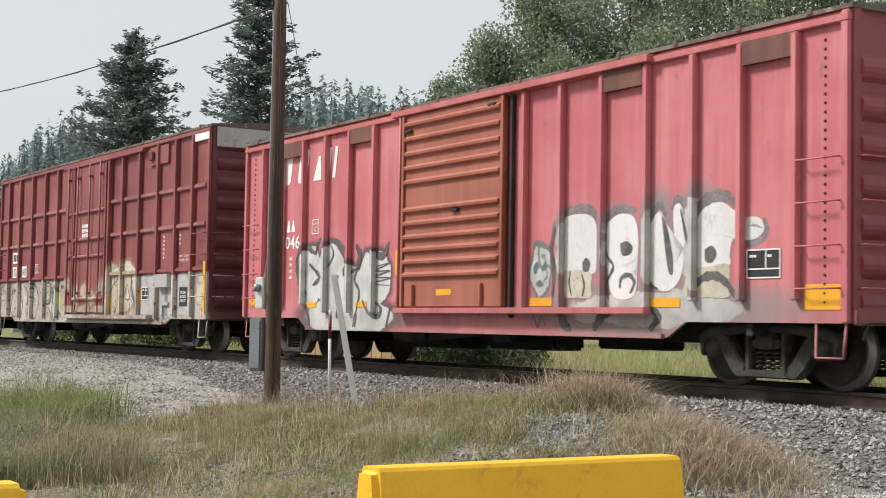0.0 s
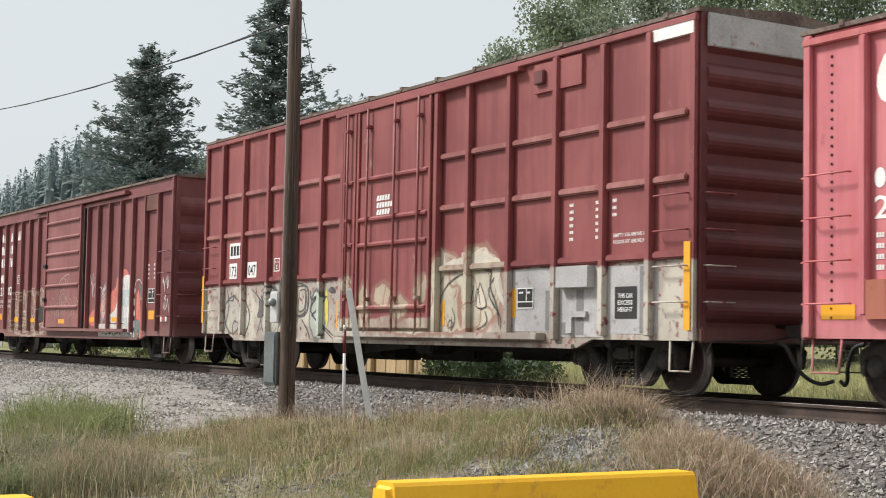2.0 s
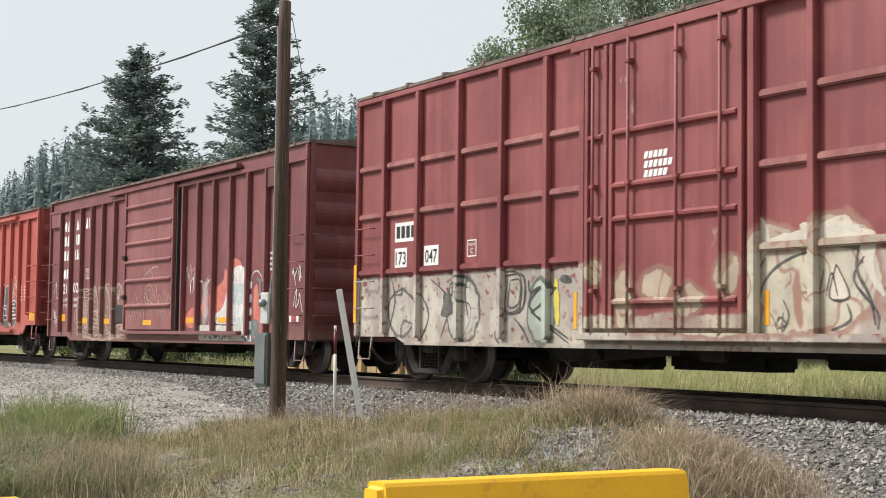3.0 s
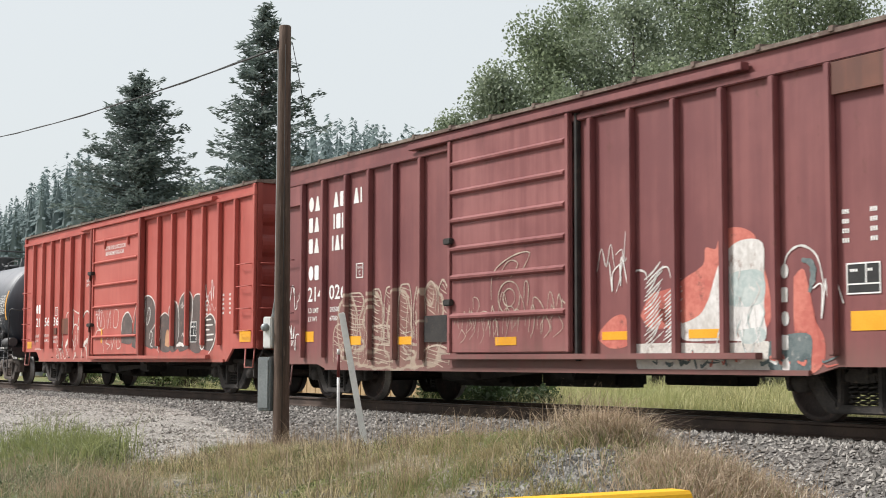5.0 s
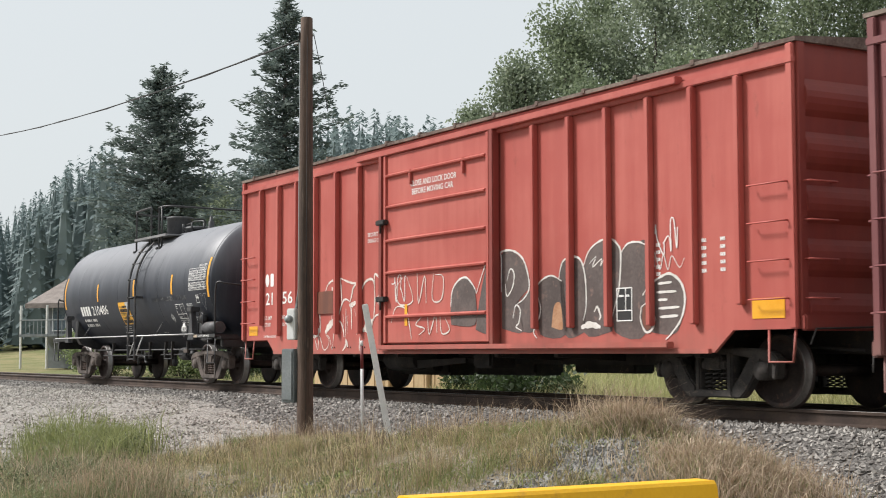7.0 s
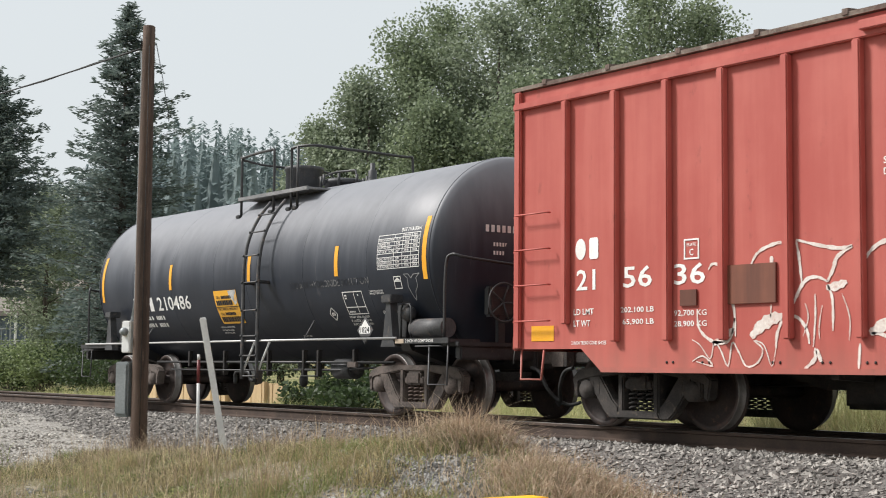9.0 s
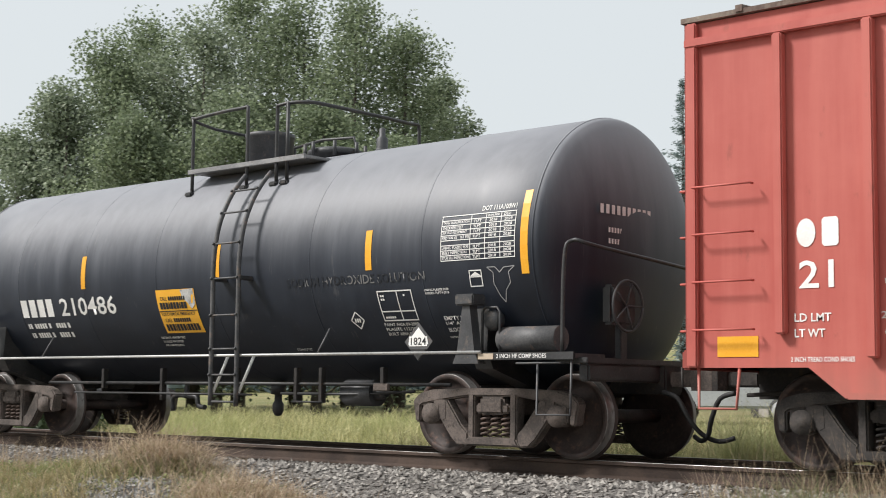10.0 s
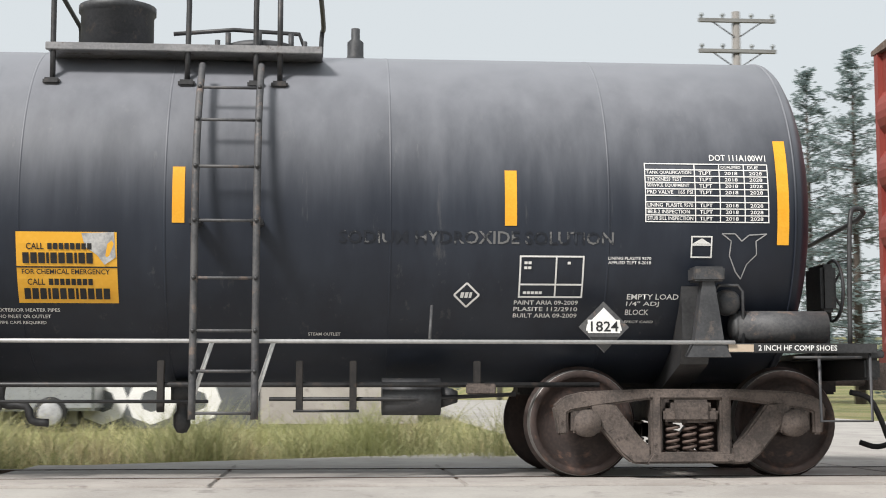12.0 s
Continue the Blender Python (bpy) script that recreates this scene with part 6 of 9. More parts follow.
    frame_bars(car, "tank_pictogram", 4.69, 4.87, 1.83, 2.01, (), (1.93,), 0.012), part("pictogram_roof", drum_quad(bmesh.new(), [(4.70, 1.945), (4.86, 1.945), (4.78, 1.99)]), WHITE_PAINT, car)
    rng = random.Random(3)
    chalk = surface("faded_chalk", (0.22, 0.22, 0.22), (0.34, 0.34, 0.34), 0.8, 0, 6, 40, 0.1)
    bm = bmesh.new()
    pts = [(4.95, 2.03), (5.03, 1.97), (5.02, 1.85), (5.08, 1.72), (5.13, 1.66), (5.17, 1.78), (5.25, 1.86), (5.24, 1.97), (5.33, 2.03), (5.18, 2.02), (5.12, 1.97), (5.06, 2.03), (4.95, 2.03)]
    for (ax, az), (bx, bz) in zip(pts, pts[1:]):
        d = Vector((bx - ax, bz - az)).normalized() * 0.005
        drum_quad(bm, [(ax - d.y, az + d.x), (bx - d.y, bz + d.x), (bx + d.y, bz - d.x), (ax + d.y, az - d.x)], 0.006)
    part("chalk_drawing", bm, chalk, car)
    # placard
    p = part("hazard_placard", slab(bmesh.new(), [(3.95, 1.04), (4.16, 1.25), (3.95, 1.46), (3.74, 1.25)], -1.45, -1.44), GREY_STEEL, car, "grey-edged diamond hazard placard, white above and black below")
    part("placard_face", slab(bmesh.new(), [(3.80, 1.22), (4.10, 1.22), (4.09, 1.27), (3.95, 1.41), (3.81, 1.27)], -1.4535, -1.4505), WHITE_PAINT, p)
    part("number_strip", box(bmesh.new(), 3.815, 4.085, -1.4555, -1.4536, 1.20, 1.31), WHITE_PAINT, p)
    part("placard_base", slab(bmesh.new(), [(3.95, 1.05), (4.07, 1.17), (3.83, 1.17)], -1.456, -1.452), BLACK_RUBBER, p)
    lettering(p, "1824", 3.84, 1.213, 0.085, -1.458, BLACK_RUBBER, 0.23)
    # end stencils
    marks_end(car, 5.95)
    # handrail along the side, with stanchions
    part("side_handrail", tube(bmesh.new(), [(-5.9, -1.62, 1.12), (5.0, -1.62, 1.12)], 0.017, 8), surface("worn_pale_handrail", (0.42, 0.42, 0.41), (0.56, 0.55, 0.54), 0.4, 0.3, 3, 30, 0.1), car)
    for x in (-3.2, 2.5):
        part("rail_stanchion", tube(bmesh.new(), [(x, -1.62, 1.12), (x + 0.03, -1.45, 1.42)], 0.014, 6), GREY_STEEL, car)
    # side ladder
    lad = part("side_ladder", tube(bmesh.new(), smooth_path(ladder_curve(0.62), 3), 0.030, 8), GREY_STEEL, car, "grey steel ladder curving over the shell")
    part("ladder_stile", tube(bmesh.new(), smooth_path(ladder_curve(1.11), 3), 0.030, 8), GREY_STEEL, lad)
    for z in (0.55, 0.88, 1.20, 1.62, 2.08, 2.52, 2.92, 3.22):
        y = ladder_y(z)
        part("rung", rod(bmesh.new(), (0.60, y, z), (1.13, y, z), 0.013, 8), GREY_STEEL, lad)
    for z in (0.88, 1.20, 1.62, 2.08, 2.52, 2.92, 3.22):
        for x in (0.62, 1.11):
            put("rung_bolt", "rung_bolt", lad, pose(x, ladder_y(z) - 0.03, z), lambda: lathe(bmesh.new(), [(0.0, -0.018), (0.018, -0.014), (0.02, 0.004)], Matrix(), 8), BLACK_STEEL)
    for x in (0.62, 1.11):
        part("ladder_brace", tube(bmesh.new(), [(x + 0.14, -1.50, 1.12), (x, -1.62, 0.66)], 0.02, 6), WHITE_PAINT, lad)
        part("ladder_bracket", soft_box(x - 0.05, x + 0.05, -1.66, -1.46, 2.05, 2.10, 0.008), BLACK_STEEL, lad)
    # top platform, railings and fittings
    plat = part("platform", soft_box(-0.70, 1.62, -1.05, 0.98, 3.60, 3.64, 0.008), PLATFORM, car, "grated walkway on top of the tank")
    part("platform_edge", soft_box(-0.70, 1.62, -1.08, -1.04, 3.585, 3.65, 0.006), PLATFORM, plat)
    for s in (-1, 1):
        if s > 0:
            break
        a = [(-0.64, s * 1.04, 3.30), (-0.64, s * 1.04, 4.28), (-0.60, s * 1.04, 4.35), (0.36, s * 1.04, 4.38), (0.48, s * 1.04, 4.28), (0.48, s * 1.04, 3.34)]
        b = [(1.06, s * 1.04, 3.30), (1.06, s * 1.04, 4.20), (1.12, s * 1.04, 4.33), (1.46, s * 0.88, 4.35), (1.58, s * 0.5, 4.33), (1.62, -s * 0.82, 4.30), (1.60, -s * 1.04, 4.24), (1.58, -s * 1.04, 3.5)]
        part("guard_rail", tube(bmesh.new(), smooth_path(a, 3), 0.024, 8), BLACK_STEEL, plat), part("guard_rail", tube(bmesh.new(), smooth_path(b, 3), 0.024, 8), BLACK_STEEL, plat)
        part("rail_post", tube(bmesh.new(), [(1.26, s * 1.04, 3.30), (1.26, s * 1.04, 4.345)], 0.024, 8), BLACK_STEEL, plat)
        for x in (-0.64, 0.48, 1.06, 1.26):
            part("rail_foot", soft_box(x - 0.07, x + 0.07, s * 1.06 - 0.06, s * 1.06 + 0.06, 3.28, 3.34, 0.015), BLACK_STEEL, plat)
    part("cross_rail", tube(bmesh.new(), [(-0.64, -1.04, 4.32), (-0.72, -0.6, 4.28), (-0.74, 0.85, 4.26), (-0.74, 0.9, 4.20), (-0.74, 0.9, 3.5)], 0.022, 8), BLACK_STEEL, plat)
    up = Matrix.Translation((0, 0, 0)) @ Matrix.Rotation(math.pi / 2, 4, "X")
    part("valve_housing", lathe(bmesh.new(), [(0.33, 3.70), (0.33, 4.16), (0.35, 4.17), (0.35, 4.23), (0.32, 4.24), (0.0, 4.26)], Matrix.Translation((-0.26, 0, 0)) @ up, 28), DARK_GREY, plat)
    part("manway", lathe(bmesh.new(), [(0.33, 3.68), (0.33, 3.80), (0.37, 3.80), (0.37, 3.86), (0.30, 3.89), (0.0, 3.92)], Matrix.Translation((1.05, 0, 0)) @ up, 28), DARK_GREY, plat)
    for k in range(8):
        a = k * math.pi / 4
        part("manway_bolt", rod(bmesh.new(), (1.05 + 0.40 * math.cos(a), 0.40 * math.sin(a), 3.76), (1.05 + 0.40 * math.cos(a), 0.40 * math.sin(a), 3.95), 0.025, 8), DARK_GREY, plat)
    part("inner_pipe", tube(bmesh.new(), [(0.25, 0, 4.0), (0.8, 0, 4.05), (1.4, 0, 4.02), (1.5, 0, 3.75)], 0.02, 8), BLACK_STEEL, plat)
    part("relief_valve", lathe(bmesh.new(), [(0.15, 3.70), (0.15, 3.765), (0.09, 3.79), (0.075, 3.82), (0.075, 3.95), (0.04, 3.98), (0.04, 4.08), (0.0, 4.09)], Matrix.Translation((1.92, 0, 0)) @ up, 18), DARK_GREY, car)
    # stub sills, bolsters, end platforms
    for s in (-1, 1):
        part("stub_sill", soft_box(min(s * 3.4, s * 6.35), max(s * 3.4, s * 6.35), -0.17, 0.17, 0.70, 1.0, 0.02), STEEL_DARK, car)
        part("saddle", slab(bmesh.new(), [(-1.25, 0.95), (-1.36, 1.15), (-1.33, 1.60), (-1.22, 1.40), (-0.9, 1.06), (0, 0.82), (0.9, 1.06), (1.22, 1.40), (1.33, 1.60), (1.36, 1.15), (1.25, 0.95), (0.3, 0.68), (-0.3, 0.68)], s * 4.75 - 0.12, s * 4.75 + 0.12, "x"), BLACK_STEEL, car)
        jx = s * 4.79
        part("jacking_pad", slab(bmesh.new(), [(jx - 0.18, 1.0), (jx + 0.18, 1.0), (jx + 0.12, 1.14), (jx + 0.05, 1.62), (jx - 0.05, 1.62), (jx - 0.12, 1.14)], -1.62, -1.50), DARK_GREY, car, "tapered jacking post")
        part("jack_shelf", soft_box(jx - 0.13, jx + 0.13, -1.66, -1.44, 1.62, 1.74, 0.015), DARK_GREY, car)
        part("end_walkway", soft_box(min(s * 4.92, s * 6.2), max(s * 4.92, s * 6.2), -1.58, -1.05, 1.05, 1.10, 0.008), BLACK_STEEL, car)
        part("walkway_edge", soft_box(min(s * 4.92, s * 6.2), max(s * 4.92, s * 6.2), -1.60, -1.58, 1.035, 1.115, 0.005), BLACK_STEEL, car)
        part("end_platform", soft_box(min(s * 5.9, s * 6.3), max(s * 5.9, s * 6.3), -1.5, 1.5, 1.0, 1.06, 0.01), BLACK_STEEL, car)
        part("end_beam", soft_box(min(s * 6.15, s * 6.28), max(s * 6.15, s * 6.28), -1.45, 1.45, 0.82, 1.0, 0.02), BLACK_STEEL, car)
        rail = [(s * 6.0, -1.52, 1.08), (s * 6.02, -1.52, 2.05), (s * 6.08, -1.46, 2.25), (s * 6.22, -1.2, 2.20), (s * 6.24, 0.9, 2.05), (s * 6.24, 1.45, 1.95), (s * 6.22, 1.5, 1.08)]
        part("end_railing", tube(bmesh.new(), smooth_path(rail, 4), 0.021, 8), BLACK_STEEL, car)
        part("stirrup_step", tube(bmesh.new(), [(s * 5.72, -1.56, 1.04), (s * 5.72, -1.58, 0.48), (s * 6.15, -1.58, 0.48), (s * 6.15, -1.56, 1.04)], 0.014, 6), DARK_GREY, car)
        grab(car, min(s * 5.5, s * 6.05), max(s * 5.5, s * 6.05), 1.0, -1.58, DARK_GREY)
        coupler(car, s * 6.3, s, TRUCK_IRON)
    lettering(car, "2 INCH HF COMP SHOES", 5.20, 1.055, 0.045, -1.604, WHITE_PAINT, 0.66)
    part("walkway_label", box(bmesh.new(), 4.95, 5.16, -1.606, -1.601, 1.045, 1.105), surface("tan_label", (0.45, 0.36, 0.27), (0.52, 0.43, 0.33), 0.6, 0, 4, 30, 0.1), car)
    part("air_tank", rod(bmesh.new(), (5.08, -1.34, 1.26), (5.85, -1.34, 1.26), 0.135, 24), GREY_STEEL, car, "grey air reservoir")
    part("air_tank_head", lathe(bmesh.new(), [(0.001, 5.03), (0.09, 5.04), (0.135, 5.08)], Matrix.Translation((0, -1.34, 1.26)) @ Matrix.Rotation(-math.pi / 2, 4, "Z"), 24), GREY_STEEL, car)
    part("retainer_valve", lathe(bmesh.new(), [(0.0, -0.1), (0.07, -0.09), (0.11, -0.03), (0.11, 0.05), (0.0, 0.06)], Matrix.Translation((5.0, -1.40, 1.46)), 20), DARK_GREY, car)
    part("valve_cage", tube(bmesh.new(), [(4.88, -1.45, 1.12), (4.88, -1.45, 1.55), (4.92, -1.45, 1.60), (5.08, -1.45, 1.60), (5.12, -1.45, 1.55), (5.12, -1.45, 1.12)], 0.014, 6), DARK_GREY, car)
    # hand brake on the end
    part("hand_brake", tube(bmesh.new(), [(6.18, -0.62 + 0.27 * math.cos(k * math.pi / 12), 1.62 + 0.27 * math.sin(k * math.pi / 12)) for k in range(25)], 0.016, 6), DARK_GREY, car, "spoked hand brake wheel")
    for k in range(5):
        a = k * 2 * math.pi / 5
        part("brake_spoke", tube(bmesh.new(), [(6.16, -0.62, 1.62), (6.18, -0.62 + 0.27 * math.cos(a), 1.62 + 0.27 * math.sin(a))], 0.012, 6), DARK_GREY, car)
    part("brake_gear", soft_box(6.0, 6.14, -0.85, -0.40, 1.42, 1.84, 0.03), BLACK_STEEL, car), part("brake_post", soft_box(6.05, 6.13, -0.68, -0.56, 1.0, 1.45, 0.01), BLACK_STEEL, car)
    # gear below the shell
    part("train_pipe", tube(bmesh.new(), [(-4.0, -0.95, 0.78), (4.0, -0.95, 0.78)], 0.022, 8), BLACK_STEEL, car), part("train_pipe", tube(bmesh.new(), [(-3.2, -1.05, 0.64), (0.7, -1.05, 0.64)], 0.015, 6), BLACK_STEEL, car)
    part("train_pipe", tube(bmesh.new(), [(1.2, -1.0, 0.66), (2.4, -0.9, 0.66), (3.3, -0.8, 0.70)], 0.018, 6), BLACK_STEEL, car)
    for x in (-2.6, -1.25, 0.3, 1.45, 1.9, 2.95):
        part("pipe_hanger", soft_box(x - 0.03, x + 0.03, -1.0, -0.92, 0.55 if x in (-1.25, 0.3, 1.45, 1.9) else 0.70, 0.98, 0.006), STEEL_DARK, car)
    part("brake_cylinder", rod(rod(bmesh.new(), (2.15, -0.75, 0.68), (2.65, -0.75, 0.68), 0.16, 20), (2.65, -0.75, 0.68), (2.80, -0.75, 0.68), 0.10, 16, 0.05), DARK_GREY, car)
    part("load_lever", soft_box(2.85, 3.1, -1.05, -1.0, 0.70, 0.79, 0.01), TRUCK_IRON, car)
    part("bottom_outlet", lathe(bmesh.new(), [(0.001, 0.36), (0.045, 0.37), (0.075, 0.43), (0.075, 0.52), (0.05, 0.56), (0.05, 0.64), (0.10, 0.65), (0.10, 0.80)], Matrix.Translation((0.42, -0.35, 0)) @ up, 16), BLACK_STEEL, car)
    part("heater_pipe", tube(bmesh.new(), smooth_path([(-1.05, -0.7, 0.8), (-1.05, -0.7, 0.62), (-0.85, -0.7, 0.60), (-0.80, -0.7, 0.48), (-0.66, -0.7, 0.46)], 3), 0.035, 8), BLACK_STEEL, car)
    part("heater_pipe", tube(bmesh.new(), smooth_path([(-1.35, -0.7, 0.40), (-1.35, -0.7, 0.58), (-1.2, -0.7, 0.62), (-1.05, -0.7, 0.60)], 3), 0.035, 8), BLACK_STEEL, car)
    part("steam_trap", tube(bmesh.new(), [(1.4, -1.0, 0.56), (1.95, -1.0, 0.56)], 0.012, 6), BLACK_STEEL, car)
    for x in (-4.75, 4.75):
        truck(car, x, TRUCK_IRON, SPRING_MAT)
    return car


def ladder_y(z):
    return -1.66 if z < TANK_Z + 0.05 else -math.sqrt(max((TANK_R + 0.17) ** 2 - (z - TANK_Z) ** 2, 0.05))


def ladder_curve(x):
    return [(x, -1.66, 0.50)] + [(x, ladder_y(z), z) for z in (1.2, 1.9, 2.3, 2.7, 3.0, 3.25, 3.45)]


def marks_end(car, x):
    bm = bmesh.new()
    for z, h, n, y0 in ((2.62, 0.10, 10, -0.75), (2.42, 0.055, 12, -0.62), (2.30, 0.055, 12, -0.62)):
        for k in range(n):
            y = y0 + k * h * 0.95
            r = math.hypot(y, z - TANK_Z)
            xx = 5.62 + 0.30 * math.sqrt(max(0.0, 1 - (r / TANK_R) ** 3.33)) + 0.02
            faces(bm, [(xx, y, z), (xx, y + h * 0.6, z), (xx, y + h * 0.6, z + h), (xx, y, z + h)], [(0, 1, 2, 3)])
    part("end_lettering", bm, WHITE_PAINT, car)


# ---- ground ----
def bump(v, c, s):
    return np.exp(-((v - c) / s) ** 2)


def ground_z(x, y):
    """Height of the ground sheet: rail top is 0."""
    x, y = np.asarray(x, float), np.asarray(y, float)
    yy = y - BEND * np.minimum(0.0, x - BEND_X) ** 2
    near = np.interp(-yy, [0, 3.0, 3.9, 8.0, 30, 3000], [-0.75, -0.75, -0.78, -1.0, -1.05, -1.3])
    far = np.interp(yy, [0, 3.2, 5.0, 30, 90, 250, 700, 3000], [-0.75, -0.75, -0.5, 0.15, 0.8, 6, 30, 60])
    far = far + np.interp(-x, [100, 170, 300, 900], [0, 4, 20, 60]) * np.interp(yy, [8, 40], [0, 1])
    z = np.where(yy < 0, near, far)
    crest = np.interp(x, [-24, -19, -15.2, -13, -12, -11.2, -10.4, -9.6, -8.8], [0, 0.18, 0.48, 0.66, 0.72, 0.66, 0.48, 0.2, 0])
    z = z + crest * np.where(yy > -4.5, bump(yy, -4.5, 0.9), bump(yy, -4.5, 1.7))
    hump = np.interp(x, [-3000, -120, -31, -21], [0, 0.45, 0.52, 0]) * np.interp(yy, [-12, -9, -5, -3.0, -2.1, -1.7], [0, 0.6, 1, 1, 0.95, 0])
    road = np.where(yy < 3.0, np.interp(x, [-5.0, -3.0, 9.0, 11.0], [0, 1, 1, 0]), np.interp(x, [2.2, 3.2, 13.0, 15.0], [0, 1, 1, 0]))
    crossing = np.interp(yy, [-13, -1.7, 1.7, 30], [-1.0, -0.06, -0.06, 0.13])
    z = z + hump
    return z * (1 - road) + crossing * road


def rough(x, y, a=0.05, k=1.7):
    return a * noise.noise(Vector((x * k, y * k, 0.3)))


def grid(xs, ys):
    verts, polys = [], []
    for j, y in enumerate(ys):
        zs = ground_z(xs, np.full(len(xs), y))
        for i, x in enumerate(xs):
            close = -30 < x < 12 and -16 < y < 12
            verts.append((x, y, zs[i] + (rough(x, y) + rough(x, y, 0.03, 5.0) if close and not -4.5 < x < 10.5 else 0.0)))
    n = len(xs)
    for j in range(len(ys) - 1):
        for i in range(n - 1):
            polys.append((j * n + i, j * n + i + 1, (j + 1) * n + i + 1, (j + 1) * n + i))
    return verts, polys


_e = Nodes("earth_gravel_and_turf")
_x, _y, _z = _e.xyz()
_soil = _e.mix(_e.ramp(_e.noise(0.5, 5), 0.4, 0.6), (0.25, 0.205, 0.145), (0.20, 0.175, 0.095))
_soil = _e.mix(_e.ramp(_e.noise(14, 5, (1, 1, 1), 0.7), 0.5, 0.62), _soil, (0.38, 0.34, 0.28))
_stone = _e.mix(_e.ramp(_e.noise(16, 5, (1, 1, 1), 0.75), 0.36, 0.62), (0.22, 0.205, 0.185), (0.47, 0.44, 0.40))
_wob = _e.math("MULTIPLY", _e.math("SUBTRACT", _e.noise(0.7, 4), 0.5), 4.0)
_left = _e.math("MULTIPLY", _e.ramp(_e.math("ADD", _x, _wob), -20.6, -21.4), _e.ramp(_e.math("ADD", _y, _wob), -9.4, -8.6))
_right = _e.math("MULTIPLY", _e.ramp(_e.math("ADD", _x, _e.math("MULTIPLY", _wob, 0.3)), -9.6, -9.2), _e.ramp(_y, 3.5, 3.0))
_mask = _e.math("MAXIMUM", _left, _right)
_mask = _e.math("MULTIPLY", _mask, _e.ramp(_y, 4.0, 3.0))
_green = _e.mix(_e.ramp(_e.noise(0.25, 5), 0.4, 0.6), (0.16, 0.17, 0.06), (0.25, 0.22, 0.10))
_soil = _e.mix(_e.ramp(_y, 4.0, 5.0), _soil, _green)
_u, _w = _e.math("DIVIDE", _e.math("ADD", _x, 7.3), 1.3), _e.math("DIVIDE", _e.math("SUBTRACT", _y, 5.4), 2.2)
_r = _e.math("ADD", _e.math("ADD", _e.math("MULTIPLY", _u, _u), _e.math("MULTIPLY", _w, _w)), _e.math("MULTIPLY", _wob, 0.3))
_soil = _e.mix(_e.ramp(_r, 1.1, 0.7), _soil, _e.mix(_e.noise(12, 4), (0.42, 0.35, 0.27), (0.60, 0.52, 0.42)))
_e.bump(_e.noise(14, 6, (1, 1, 1), 0.75), 0.9, 0.08)
GROUND_MAT = _e.finish(_e.mix(_mask, _soil, _stone), 0.95)
_xs = sorted(set([-3000, -1500, -800, -500, -350, -250, -180] + [-140 + 4 * i for i in range(25)] + [-44 + 0.5 * i for i in range(28)] + [round(-30 + 0.22 * i, 2) for i in range(118)] + [-4 + 0.5 * i for i in range(33)] + [16, 22, 30, 45, 70, 110, 180, 300, 600, 1500, 3000]))
_ys = sorted(set([-3000, -800, -300, -120, -60, -35, -25, -20] + [round(-16 + 0.22 * i, 2) for i in range(64)] + [-2 + 0.5 * i for i in range(29)] + [14, 18, 22, 30, 40, 55, 75, 100, 140, 180, 250, 350, 500, 700, 1200, 3000]))
_v, _p = grid(_xs, _ys)
tagged(raw("ground", _v, _p, GROUND_MAT, smooth=True), "uneven verge of pale gravel, earth and dry turf", "ground", kind="structure")


def along(x0, x1, step):
    n = max(1, round((x1 - x0) / step))
    return [x0 + (x1 - x0) * i / n for i in range(n + 1)]


def sweep(name, outline, xs, material, parent=None):
    """Sweeps a (y, z) outline along the track."""
    verts, polys, n = [], [], len(outline)
    for x in xs:
        verts += [(x, y + track_y(x), z) for y, z in outline]
    for i in range(len(xs) - 1):
        for k in range(n):
            polys.append((i * n + k, i * n + (k + 1) % n, (i + 1) * n + (k + 1) % n, (i + 1) * n + k))
    polys += [tuple(range(n))[::-1], tuple(range((len(xs) - 1) * n, len(xs) * n))]
    return raw(name, verts, polys, material, parent)


track = thing("railway_track", "single railway track of rusty rails on dark wooden ties", "railway track", kind="structure")
bed_xs = along(-260, -3.2, 3.0)
bed = sweep("ballast_bed", [(-3.6, -0.9), (-3.3, -0.72), (-1.75, -0.20), (1.75, -0.20), (3.3, -0.72), (3.6, -0.9)], bed_xs, BALLAST, track)
sweep("ballast_bed", [(-3.6, -0.9), (-3.3, -0.72), (-1.75, -0.20), (1.75, -0.20), (3.3, -0.72), (3.6, -0.9)], [9.2, 40, 300], BALLAST, track)
RAIL_OUT = [(-0.075, -0.18), (-0.075, -0.165), (-0.012, -0.145), (-0.010, -0.045), (-0.036, -0.035), (-0.036, -0.006), (-0.030, 0.0), (0.030, 0.0), (0.036, -0.006), (0.036, -0.035), (0.010, -0.045), (0.012, -0.145), (0.075, -0.165), (0.075, -0.18)]
for s in (-0.753, 0.753):
    r = sweep("rail", [(s + y, z) for y, z in RAIL_OUT], along(-260, -60, 5) + along(-58, 30, 2) + [100, 300], RAIL_MAT, track)
    sweep("rail_head", [(s - 0.031, -0.004), (s - 0.028, 0.0025), (s + 0.028, 0.0025), (s + 0.031, -0.004)], along(-260, -60, 5) + along(-58, 30, 2) + [100, 300], RAIL_TOP, r)
for i in range(150):
    x = -3.6 - i * 0.52
    put("tie", "tie", track, pose(x, track_y(x), 0, 0, 0, random.uniform(-1.5, 1.5)), lambda: soft_box(-0.115, 0.115, -1.3, 1.3, -0.36, -0.182, 0.015), TIE_MAT)
